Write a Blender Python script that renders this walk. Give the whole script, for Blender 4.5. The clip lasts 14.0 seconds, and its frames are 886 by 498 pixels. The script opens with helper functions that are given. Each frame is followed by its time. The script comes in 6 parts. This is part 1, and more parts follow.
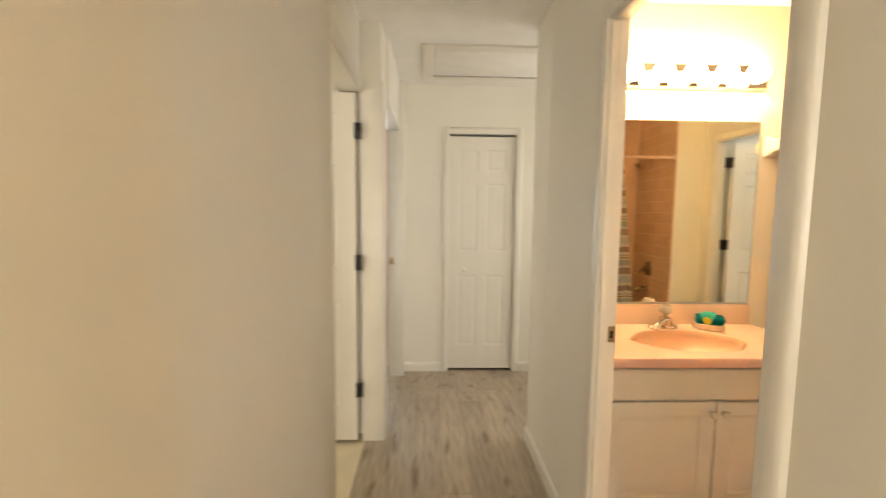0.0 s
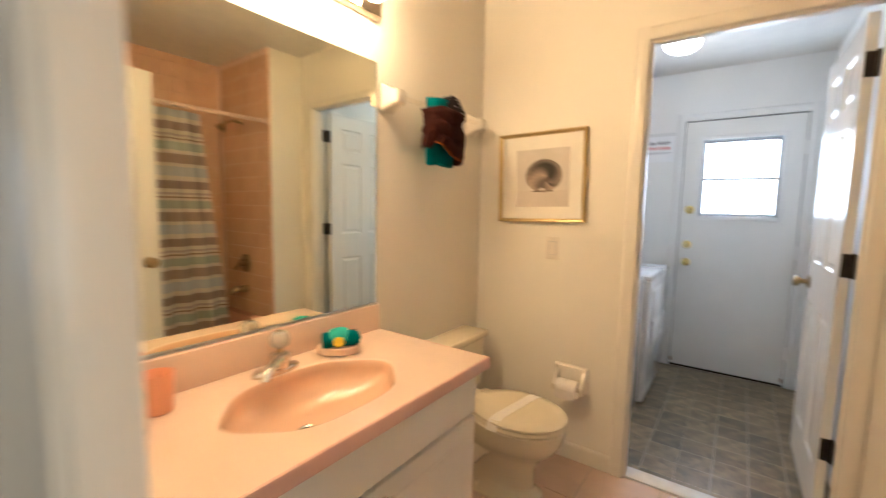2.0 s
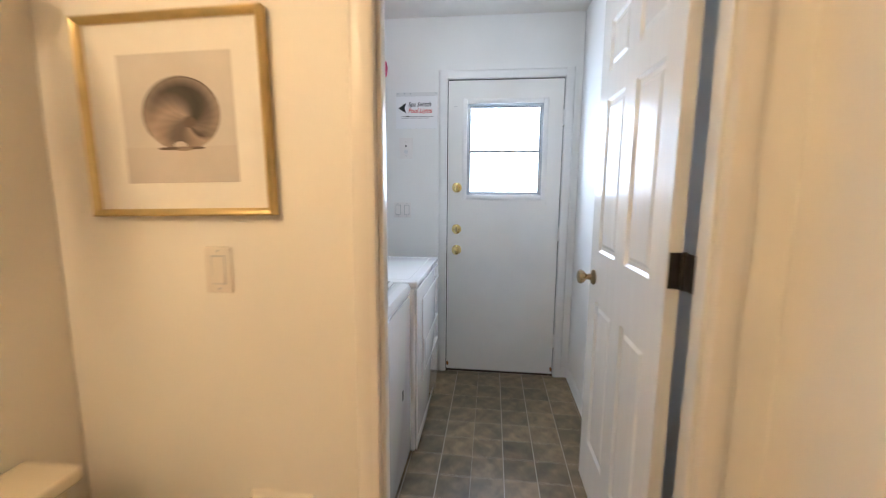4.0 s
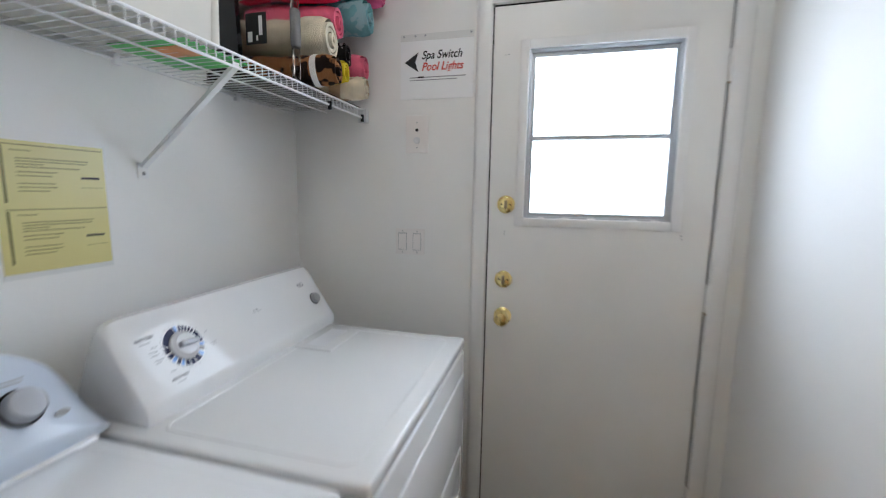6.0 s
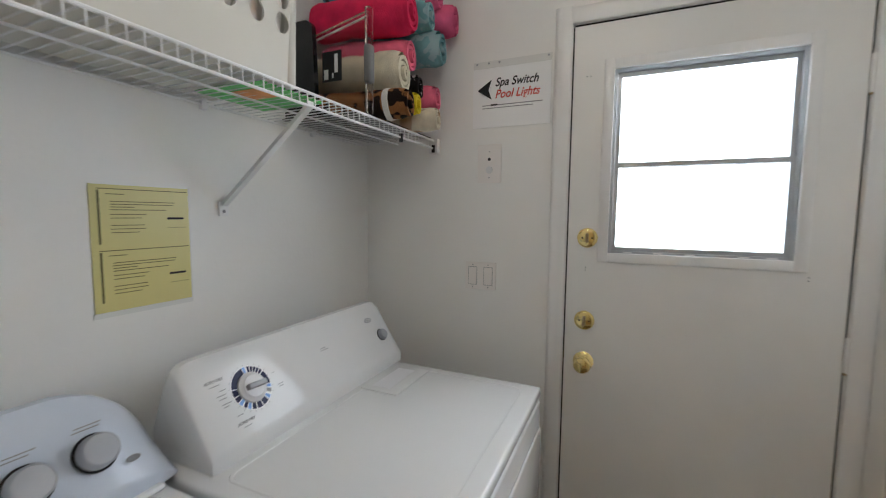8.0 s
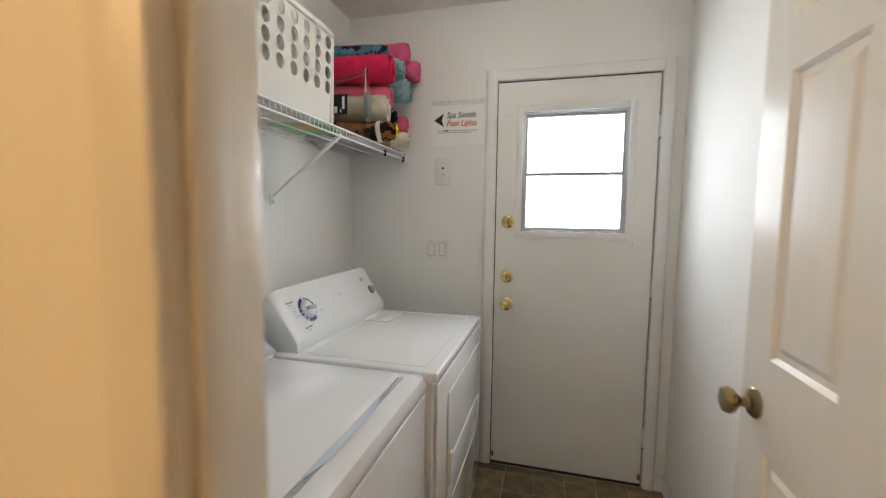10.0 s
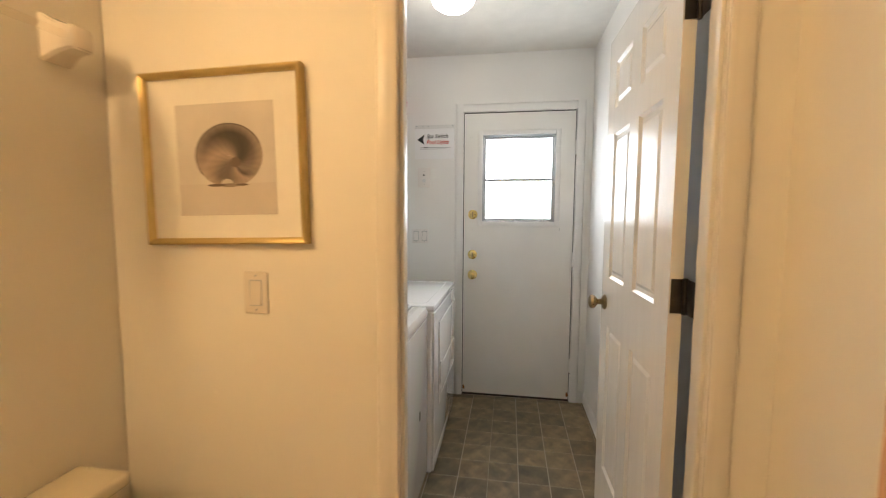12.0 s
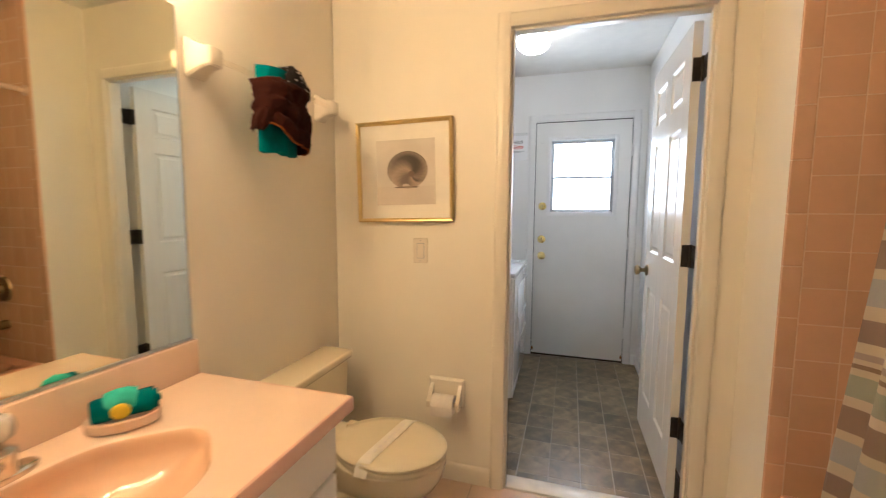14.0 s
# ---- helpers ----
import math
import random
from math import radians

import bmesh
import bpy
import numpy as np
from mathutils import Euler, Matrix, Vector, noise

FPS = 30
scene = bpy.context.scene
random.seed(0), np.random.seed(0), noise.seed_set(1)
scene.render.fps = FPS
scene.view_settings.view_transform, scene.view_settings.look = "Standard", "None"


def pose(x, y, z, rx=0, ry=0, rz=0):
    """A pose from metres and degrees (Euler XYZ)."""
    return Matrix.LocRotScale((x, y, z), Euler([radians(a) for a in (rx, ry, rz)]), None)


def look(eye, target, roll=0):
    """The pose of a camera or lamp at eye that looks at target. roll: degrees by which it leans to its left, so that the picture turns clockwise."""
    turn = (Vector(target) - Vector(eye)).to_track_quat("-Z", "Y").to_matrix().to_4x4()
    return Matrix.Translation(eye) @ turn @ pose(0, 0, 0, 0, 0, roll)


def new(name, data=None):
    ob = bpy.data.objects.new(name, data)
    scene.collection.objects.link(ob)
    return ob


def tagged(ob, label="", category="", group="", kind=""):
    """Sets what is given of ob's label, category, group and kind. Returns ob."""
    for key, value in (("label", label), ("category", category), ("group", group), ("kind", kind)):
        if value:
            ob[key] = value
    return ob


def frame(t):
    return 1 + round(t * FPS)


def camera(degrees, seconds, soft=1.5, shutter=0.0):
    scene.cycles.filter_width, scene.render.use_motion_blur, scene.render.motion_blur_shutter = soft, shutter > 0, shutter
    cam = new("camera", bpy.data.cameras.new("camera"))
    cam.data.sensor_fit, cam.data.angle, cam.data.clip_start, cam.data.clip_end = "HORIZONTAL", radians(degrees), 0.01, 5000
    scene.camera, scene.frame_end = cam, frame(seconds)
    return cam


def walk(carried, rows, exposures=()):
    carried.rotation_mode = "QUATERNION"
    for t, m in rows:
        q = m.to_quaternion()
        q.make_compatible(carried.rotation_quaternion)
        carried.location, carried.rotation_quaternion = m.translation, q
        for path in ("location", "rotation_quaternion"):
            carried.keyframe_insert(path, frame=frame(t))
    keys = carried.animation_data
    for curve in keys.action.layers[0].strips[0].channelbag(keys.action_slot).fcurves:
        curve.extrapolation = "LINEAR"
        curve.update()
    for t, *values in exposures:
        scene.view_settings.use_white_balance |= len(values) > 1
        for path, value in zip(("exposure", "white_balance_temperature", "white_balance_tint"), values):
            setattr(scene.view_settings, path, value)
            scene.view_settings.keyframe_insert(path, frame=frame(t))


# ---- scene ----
cam = camera(94.2, 14.0, soft=1.1, shutter=0.7)
PATH = [
    (0, (0.182, 0.305, 1.378), (0.248, 2.296, 1.203), 0.6),
    (0.5, (0.239, 0.606, 1.352), (0.685, 2.546, 1.16), 0.7),
    (0.8, (0.311, 0.774, 1.34), (1.02, 2.635, 1.149), 0.9),
    (1, (0.359, 0.868, 1.335), (1.227, 2.661, 1.15), 1.0),
    (1.5, (0.489, 1.066, 1.342), (1.797, 2.569, 1.164), 0.9),
    (2, (0.692, 1.222, 1.307), (2.305, 2.386, 1.106), 1.1),
    (2.2, (0.776, 1.272, 1.297), (2.474, 2.302, 1.063), 1.0),
    (2.5, (0.897, 1.315, 1.295), (2.695, 2.147, 1.023), 1.2),
    (3, (1.127, 1.357, 1.307), (3.07, 1.745, 1.038), 1.1),
    (3.5, (1.449, 1.344, 1.309), (3.417, 1.57, 1.035), 0.9),
    (3.7, (1.58, 1.335, 1.306), (3.548, 1.552, 1.026), 0.6),
    (5.8, (2.974, 1.382, 1.336), (4.897, 1.862, 1.074), 0.6),
    (6, (3.07, 1.402, 1.365), (4.985, 1.912, 1.097), 0.9),
    (6.5, (3.279, 1.441, 1.421), (5.149, 2.118, 1.205), 0.6),
    (7, (3.343, 1.456, 1.429), (5.167, 2.259, 1.254), 0.7),
    (7.5, (3.281, 1.44, 1.409), (5.077, 2.307, 1.251), 0.8),
    (7.7, (3.232, 1.457, 1.407), (5.034, 2.309, 1.246), 0.7),
    (9.8, (2.559, 1.347, 1.359), (4.474, 1.894, 1.181), 0.7),
    (10, (2.476, 1.352, 1.361), (4.402, 1.863, 1.193), 0.7),
    (10.5, (2.284, 1.361, 1.345), (4.247, 1.711, 1.2), 0.7),
    (11, (2.098, 1.35, 1.333), (4.074, 1.622, 1.179), 0.6),
    (11.5, (1.886, 1.317, 1.33), (3.86, 1.597, 1.168), 0.4),
    (12, (1.695, 1.321, 1.323), (3.663, 1.635, 1.158), 0.3),
    (12.5, (1.476, 1.347, 1.321), (3.44, 1.682, 1.141), 0.4),
    (13, (1.298, 1.36, 1.32), (3.253, 1.738, 1.13), 0.3),
    (13.5, (1.113, 1.339, 1.31), (3.045, 1.819, 1.113), 0.2),
    (14, (0.949, 1.341, 1.305), (2.851, 1.927, 1.108), 0.3),
]
walk(cam, [(t, look(eye, target, roll)) for t, eye, target, roll in PATH], [
    (0.0, 0.48, 6450, 10), (0.5, 0.44, 6300, 10), (1.0, 0.24, 6300, 10), (1.5, 0.25, 6000, 10), (2.0, 0.16, 5450, 10), (3.5, 0.18, 5300, 10), (6.0, -0.2, 5750, 10), (7.7, -0.58, 6150, 10),
    (9.8, -0.28, 6400, 10), (11.0, -0.24, 6850, 10), (12.5, 0.02, 6250, 10), (14.0, 0.05, 5650, 10)])

# ---- heights and plan ----
CEIL = 2.43
BATH_Z = 0.05          # the bathroom floor is raised
BULB_Z, BULB_Y = 2.045, 2.335
BULB_X = [0.995, 1.15, 1.305, 1.46, 1.615, 1.77]

# ---- world, daylight and added fill ----
world = bpy.data.worlds.new("daylight")
scene.world = world
world.use_nodes = True
wn = world.node_tree.nodes
sky = wn.new("ShaderNodeTexSky")
sky.sky_type, sky.sun_disc = "NISHITA", False
sky.sun_elevation, sky.sun_rotation = radians(50), radians(200)
world.node_tree.links.new(sky.outputs[0], wn["Background"].inputs[0])
wn["Background"].inputs[1].default_value = 0.1
sun = new("sun", bpy.data.lights.new("sun", "SUN"))
sun.data.energy, sun.data.angle, sun.data.color = 2.5, radians(0.6), (1.0, 0.95, 0.88)
sun.matrix_world = look((-4, -12, 14), (0, 0, 0))


def area_lamp(name, eye, target, sx, sy, power, color=(0.86, 0.93, 1.0)):
    """A rectangular area lamp: sky light in an opening, or added fill."""
    lamp = new(name, bpy.data.lights.new(name, "AREA"))
    lamp.data.shape, lamp.data.size, lamp.data.size_y = "RECTANGLE", sx, sy
    lamp.data.energy, lamp.data.color = power, color
    lamp.matrix_world = look(eye, target)
    return lamp


area_lamp("sky_light_back", (0.28, -2.42, 1.45), (0.28, 0, 1.35), 0.8, 1.1, 28, (1.0, 0.90, 0.76))
# fill added in an unseen recess opening to lift the hall's end
area_lamp("recess_fill", (2.55, 3.25, 1.5), (0, 3.25, 1.3), 0.8, 1.0, 10, (1.0, 0.92, 0.80))
# fill lamp added inside the windowless side room to brighten the hall
area_lamp("side_room_fill", (-1.85, 1.5, 1.5), (-0.3, 2.0, 1.2), 0.9, 1.0, 17, (1.0, 0.93, 0.80))
area_lamp("sky_light_bedroom", (-0.9, 5.22, 1.2), (-0.9, 3, 1.1), 1.0, 1.1, 14)
area_lamp("sky_light_laundry", (4.70, 1.262, 1.58), (2.0, 1.262, 1.3), 0.46, 0.56, 4.9, (0.86, 0.93, 1.0))


# ---- materials ----
def material(name, base, rough=0.6, metal=0.0, vary=0.06, scale=6.0, bump=0.0, bump_scale=120.0, coat=0.0, spec=0.5, rand=0.0, stretch=(1, 1, 1)):
    m = bpy.data.materials.new(name)
    m.use_nodes = True
    n, l = m.node_tree.nodes, m.node_tree.links
    b = n["Principled BSDF"]
    b.inputs["Roughness"].default_value, b.inputs["Metallic"].default_value = rough, metal
    b.inputs["Specular IOR Level"].default_value = spec
    b.inputs["Coat Weight"].default_value = coat
    co = n.new("ShaderNodeTexCoord")
    mp = n.new("ShaderNodeMapping")
    mp.inputs["Scale"].default_value = stretch
    l.new(co.outputs["Object"], mp.inputs[0])
    big = n.new("ShaderNodeTexNoise")
    big.inputs["Scale"].default_value, big.inputs["Detail"].default_value = scale, 5
    l.new(mp.outputs[0], big.inputs["Vector"])
    ramp = n.new("ShaderNodeValToRGB")
    ramp.color_ramp.elements[0].color = (*[c * (1 - vary) for c in base], 1)
    ramp.color_ramp.elements[1].color = (*[min(1, c * (1 + vary)) for c in base], 1)
    ramp.color_ramp.elements[0].position, ramp.color_ramp.elements[1].position = 0.3, 0.7
    l.new(big.outputs["Fac"], ramp.inputs[0])
    out = ramp.outputs[0]
    if rand:
        info = n.new("ShaderNodeObjectInfo")
        hsv = n.new("ShaderNodeHueSaturation")
        rng = n.new("ShaderNodeMapRange")
        rng.inputs["To Min"].default_value, rng.inputs["To Max"].default_value = 1 - rand, 1 + rand
        l.new(info.outputs["Random"], rng.inputs[0])
        l.new(rng.outputs[0], hsv.inputs["Value"])
        l.new(out, hsv.inputs["Color"])
        out = hsv.outputs[0]
    l.new(out, b.inputs["Base Color"])
    rr = n.new("ShaderNodeMapRange")
    rr.inputs["To Min"].default_value, rr.inputs["To Max"].default_value = max(0.02, rough * 0.88), min(1, rough * 1.12)
    l.new(big.outputs["Fac"], rr.inputs[0])
    l.new(rr.outputs[0], b.inputs["Roughness"])
    if bump:
        fine = n.new("ShaderNodeTexNoise")
        fine.inputs["Scale"].default_value, fine.inputs["Detail"].default_value = bump_scale, 4
        l.new(mp.outputs[0], fine.inputs["Vector"])
        bp = n.new("ShaderNodeBump")
        bp.inputs["Strength"].default_value, bp.inputs["Distance"].default_value = bump, 0.002
        l.new(fine.outputs["Fac"], bp.inputs["Height"])
        l.new(bp.outputs[0], b.inputs["Normal"])
    return m


def glow(name, color, strength):
    m = bpy.data.materials.new(name)
    m.use_nodes = True
    b = m.node_tree.nodes["Principled BSDF"]
    b.inputs["Base Color"].default_value = (*color, 1)
    b.inputs["Emission Color"].default_value = (*color, 1)
    b.inputs["Emission Strength"].default_value = strength
    return m


def glassy(name, color=(1, 1, 1), rough=0.02, ior=1.45):
    m = bpy.data.materials.new(name)
    m.use_nodes = True
    b = m.node_tree.nodes["Principled BSDF"]
    b.inputs["Base Color"].default_value = (*color, 1)
    b.inputs["Roughness"].default_value, b.inputs["IOR"].default_value = rough, ior
    b.inputs["Transmission Weight"].default_value = 1.0
    return m


M = dict(
    wall=material("wall_paint", (0.85, 0.81, 0.715), 0.55, vary=0.02, scale=2.5, bump=0.25, bump_scale=90),
    wall_white=material("laundry_paint", (0.87, 0.86, 0.835), 0.65, vary=0.02, scale=2.5, bump=0.25, bump_scale=90),
    salmon=material("salmon_paint", (0.84, 0.60, 0.50), 0.6, vary=0.03, bump=0.2),
    ceiling=material("ceiling_paint", (0.86, 0.835, 0.78), 0.9, vary=0.03, scale=9, bump=0.5, bump_scale=60),
    trim=material("trim_gloss", (0.80, 0.76, 0.67), 0.3, vary=0.02, scale=8, bump=0.06, bump_scale=40),
    trim_white=material("trim_white", (0.85, 0.84, 0.82), 0.3, vary=0.02, scale=8, bump=0.06, bump_scale=40),
    door=material("door_paint", (0.80, 0.785, 0.75), 0.25, vary=0.02, scale=5, bump=0.12, bump_scale=30, stretch=(6, 6, 0.6)),
    hall_door=material("hall_door_paint", (0.80, 0.76, 0.67), 0.4, vary=0.02, scale=5, bump=0.1, bump_scale=30, stretch=(6, 6, 0.6)),
    exterior_door=material("steel_door_paint", (0.85, 0.835, 0.80), 0.35, vary=0.03, scale=3, bump=0.05, bump_scale=50),
    plank=None,
    tile_slate=None,
    grout=material("pale_grout", (0.42, 0.37, 0.29), 0.8, vary=0.1, scale=30),
    floor_tile=material("bath_floor_tile", (0.66, 0.50, 0.41), 0.18, vary=0.05, scale=12, rand=0.04),
    floor_tile_cream=material("cream_tile", (0.62, 0.53, 0.36), 0.4, vary=0.06),
    carpet=material("carpet", (0.42, 0.34, 0.26), 0.95, vary=0.15, scale=50, bump=0.6, bump_scale=300),
    peach=material("peach_tile", (0.75, 0.485, 0.33), 0.24, vary=0.07, scale=7, bump=0.04, bump_scale=14, rand=0.05, coat=0.08),
    peach_grout=material("peach_grout", (0.80, 0.60, 0.45), 0.8, vary=0.08, scale=40),
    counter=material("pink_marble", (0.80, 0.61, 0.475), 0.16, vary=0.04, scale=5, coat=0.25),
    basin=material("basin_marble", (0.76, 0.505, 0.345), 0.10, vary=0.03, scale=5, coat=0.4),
    counter_edge=material("pink_marble_edge", (0.74, 0.46, 0.37), 0.2, vary=0.04, scale=5),
    cabinet=material("cabinet_white", (0.80, 0.76, 0.68), 0.35, vary=0.02, scale=4, bump=0.05),
    porcelain=material("bone_porcelain", (0.74, 0.66, 0.49), 0.09, vary=0.02, scale=3, coat=0.4),
    seat=material("bone_seat", (0.76, 0.68, 0.50), 0.16, vary=0.02, scale=3),
    ceramic=material("white_ceramic", (0.80, 0.74, 0.64), 0.12, vary=0.02, coat=0.3),
    paper=material("tissue", (0.82, 0.78, 0.74), 0.95, vary=0.04, scale=60, bump=0.3),
    paper_band=material("paper_band", (0.84, 0.80, 0.72), 0.8, vary=0.04, scale=30),
    mat_board=material("mat_board", (0.82, 0.79, 0.71), 0.8, vary=0.02, scale=20),
    print_bg=material("print_grey", (0.58, 0.54, 0.48), 0.7, vary=0.06, scale=10),
    gold=material("gold_frame", (0.60, 0.46, 0.20), 0.32, 0.75, vary=0.10, scale=14, bump=0.1),
    brass=material("polished_brass", (0.85, 0.69, 0.30), 0.1, 1.0, vary=0.05),
    brass_pale=material("pale_brass", (0.62, 0.50, 0.28), 0.3, 0.8, vary=0.05),
    antique=material("antique_brass", (0.36, 0.28, 0.16), 0.28, 1.0, vary=0.12, scale=30),
    chrome=material("chrome", (0.60, 0.58, 0.55), 0.07, 1.0, vary=0.02),
    nickel=material("polished_plate", (0.66, 0.60, 0.50), 0.05, 1.0, vary=0.03, scale=20),
    bronze=material("dark_bronze", (0.045, 0.038, 0.032), 0.4, 0.7, vary=0.2, scale=30),
    aluminium=material("aluminium", (0.46, 0.48, 0.50), 0.4, 0.9, vary=0.06, scale=20),
    black=material("black_gap", (0.012, 0.011, 0.010), 0.7, vary=0.2),
    mirror=material("mirror_silver", (0.82, 0.83, 0.70), 0.008, 1.0, vary=0.0),
    enamel=material("white_enamel", (0.86, 0.86, 0.86), 0.09, vary=0.015, scale=3, coat=0.4),
    switch_plate=material("switch_plastic", (0.84, 0.805, 0.775), 0.3, vary=0.02),
    console=material("console_enamel", (0.80, 0.80, 0.80), 0.05, vary=0.02, scale=4, spec=0.28),
    enamel_trim=material("white_plastic", (0.78, 0.78, 0.78), 0.25, vary=0.02),
    washer_console=material("cool_white_plastic", (0.62, 0.68, 0.78), 0.22, vary=0.02),
    panel_grey=material("recess_grey", (0.46, 0.46, 0.455), 0.45, vary=0.05),
    knob_grey=material("knob_grey", (0.42, 0.43, 0.46), 0.3, 0.4, vary=0.05),
    dial=material("dial_white", (0.70, 0.70, 0.72), 0.3, vary=0.03),
    navy=material("navy_print", (0.012, 0.016, 0.07), 0.5, vary=0.1),
    sky_blue=material("light_blue_print", (0.22, 0.42, 0.78), 0.5, vary=0.1),
    ink=material("ink", (0.02, 0.02, 0.022), 0.7, vary=0.1),
    ink_grey=material("grey_ink", (0.33, 0.33, 0.34), 0.7, vary=0.1),
    ink_red=material("red_ink", (0.62, 0.05, 0.03), 0.7, vary=0.1),
    sheet=material("laminated_white", (0.93, 0.93, 0.93), 0.2, vary=0.015),
    yellow_sheet=material("yellow_sheet", (0.70, 0.63, 0.26), 0.35, vary=0.03, scale=4),
    yellow_dark=material("olive_ink", (0.16, 0.14, 0.05), 0.7, vary=0.1),
    wire=material("white_vinyl_wire", (0.82, 0.82, 0.82), 0.3, vary=0.02),
    basket=material("basket_plastic", (0.66, 0.64, 0.58), 0.4, vary=0.02),
    bin_plastic=glassy("clear_bin", (0.86, 0.83, 0.81), 0.18, 1.2),
    laminate=material("laminate_edge", (0.80, 0.80, 0.78), 0.15, vary=0.01),
    clear=glassy("clear_acrylic", (0.98, 0.95, 0.9), 0.03, 1.3),
    rod_clear=glassy("clear_rod", (0.97, 0.95, 0.92), 0.05, 1.06),
    pane=glassy("pane_glass", (0.97, 0.98, 0.98), 0.0, 1.05),
    grip=material("grey_grip", (0.17, 0.17, 0.175), 0.5, vary=0.1),
    green=material("green_wrap", (0.05, 0.52, 0.07), 0.3, vary=0.15, scale=30),
    orange=material("orange_print", (0.80, 0.30, 0.07), 0.4, vary=0.15, scale=30),
    peach_cup=material("orange_cup", (0.85, 0.38, 0.20), 0.4, vary=0.03),
    wood=material("dresser_wood", (0.30, 0.11, 0.05), 0.35, vary=0.25, scale=8, stretch=(8, 8, 0.6)),
    screen=material("tv_black", (0.012, 0.012, 0.014), 0.15, vary=0.1),
    rod=material("rod_peach", (0.72, 0.52, 0.40), 0.3, vary=0.03),
    rust=material("rust", (0.30, 0.14, 0.05), 0.8, vary=0.3, scale=60),
    marble_sill=material("marble_sill", (0.78, 0.75, 0.70), 0.2, vary=0.08, scale=15),
)


def terry(name, base, spot=None, spot_scale=22, spot_at=0.55):
    m = material(name, base, 0.95, vary=0.18, scale=18, bump=1.0, bump_scale=260)
    n, l = m.node_tree.nodes, m.node_tree.links
    n["Principled BSDF"].inputs["Specular IOR Level"].default_value = 0.12
    if spot:
        co = n.new("ShaderNodeTexCoord")
        vo = n.new("ShaderNodeTexNoise")
        vo.inputs["Scale"].default_value, vo.inputs["Detail"].default_value = spot_scale, 1
        l.new(co.outputs["Object"], vo.inputs["Vector"])
        rp = n.new("ShaderNodeValToRGB")
        rp.color_ramp.elements[0].position, rp.color_ramp.elements[1].position = spot_at - 0.02, spot_at + 0.02
        l.new(vo.outputs["Fac"], rp.inputs[0])
        mx = n.new("ShaderNodeMix")
        mx.data_type = "RGBA"
        old = n["Principled BSDF"].inputs["Base Color"].links[0].from_socket
        l.new(rp.outputs[0], mx.inputs[0])
        l.new(old, mx.inputs[6])
        mx.inputs[7].default_value = (*spot, 1)
        l.new(mx.outputs[2], n["Principled BSDF"].inputs["Base Color"])
    return m


T = dict(
    red=terry("towel_red", (0.72, 0.03, 0.10)), pink=terry("towel_pink", (0.74, 0.13, 0.27)), aqua=terry("towel_aqua", (0.20, 0.42, 0.46), (0.34, 0.52, 0.55), 30),
    hot=terry("towel_hot_pink", (0.80, 0.16, 0.26)), cream=terry("towel_cream", (0.70, 0.64, 0.50)), leopard=terry("towel_leopard", (0.30, 0.13, 0.05), (0.02, 0.012, 0.01), 26, 0.5),
    yellow=terry("towel_yellow", (0.80, 0.62, 0.03)), black=terry("towel_black", (0.015, 0.013, 0.013), (0.5, 0.45, 0.42), 60, 0.62), teal=terry("towel_teal", (0.0, 0.135, 0.155)),
    brown=terry("towel_brown", (0.028, 0.0068, 0.0042)), hem=terry("towel_hem", (0.20, 0.055, 0.014)), white=terry("towel_white", (0.78, 0.76, 0.72)), teal_light=terry("cloth_aqua", (0.05, 0.42, 0.36)), lemon=terry("cloth_lemon", (0.80, 0.66, 0.05)), striped=terry("towel_striped", (0.72, 0.64, 0.50), (0.52, 0.36, 0.24), 14),
    blue=terry("towel_blue", (0.10, 0.22, 0.34), (0.02, 0.02, 0.03), 30))


def wood_plank():
    """Greyed light oak vinyl boards."""
    m = material("oak_vinyl", (0.40, 0.325, 0.235), 0.38, vary=0.22, scale=5, rand=0.13, stretch=(9, 1, 1), bump=0.12, bump_scale=40)
    n, l = m.node_tree.nodes, m.node_tree.links
    b = n["Principled BSDF"]
    info = n.new("ShaderNodeObjectInfo")
    co = n.new("ShaderNodeTexCoord")
    add = n.new("ShaderNodeVectorMath")
    add.operation = "MULTIPLY_ADD"
    add.inputs[1].default_value = (1, 1, 1)
    l.new(co.outputs["Object"], add.inputs[0])
    l.new(info.outputs["Location"], add.inputs[2])
    mp = n.new("ShaderNodeMapping")
    mp.inputs["Scale"].default_value = (14, 3.2, 1)
    l.new(add.outputs[0], mp.inputs[0])
    kn = n.new("ShaderNodeTexNoise")
    kn.inputs["Scale"].default_value, kn.inputs["Detail"].default_value = 1.0, 3
    l.new(mp.outputs[0], kn.inputs["Vector"])
    rp = n.new("ShaderNodeValToRGB")
    rp.color_ramp.elements[0].position, rp.color_ramp.elements[1].position = 0.26, 0.42
    rp.color_ramp.elements[0].color, rp.color_ramp.elements[1].color = (0.42, 0.36, 0.31, 1), (1, 1, 1, 1)
    l.new(kn.outputs["Fac"], rp.inputs[0])
    mx = n.new("ShaderNodeMix")
    mx.data_type, mx.blend_type = "RGBA", "MULTIPLY"
    mx.inputs[0].default_value = 1.0
    l.new(b.inputs["Base Color"].links[0].from_socket, mx.inputs[6])
    l.new(rp.outputs[0], mx.inputs[7])
    l.new(mx.outputs[2], b.inputs["Base Color"])
    return m


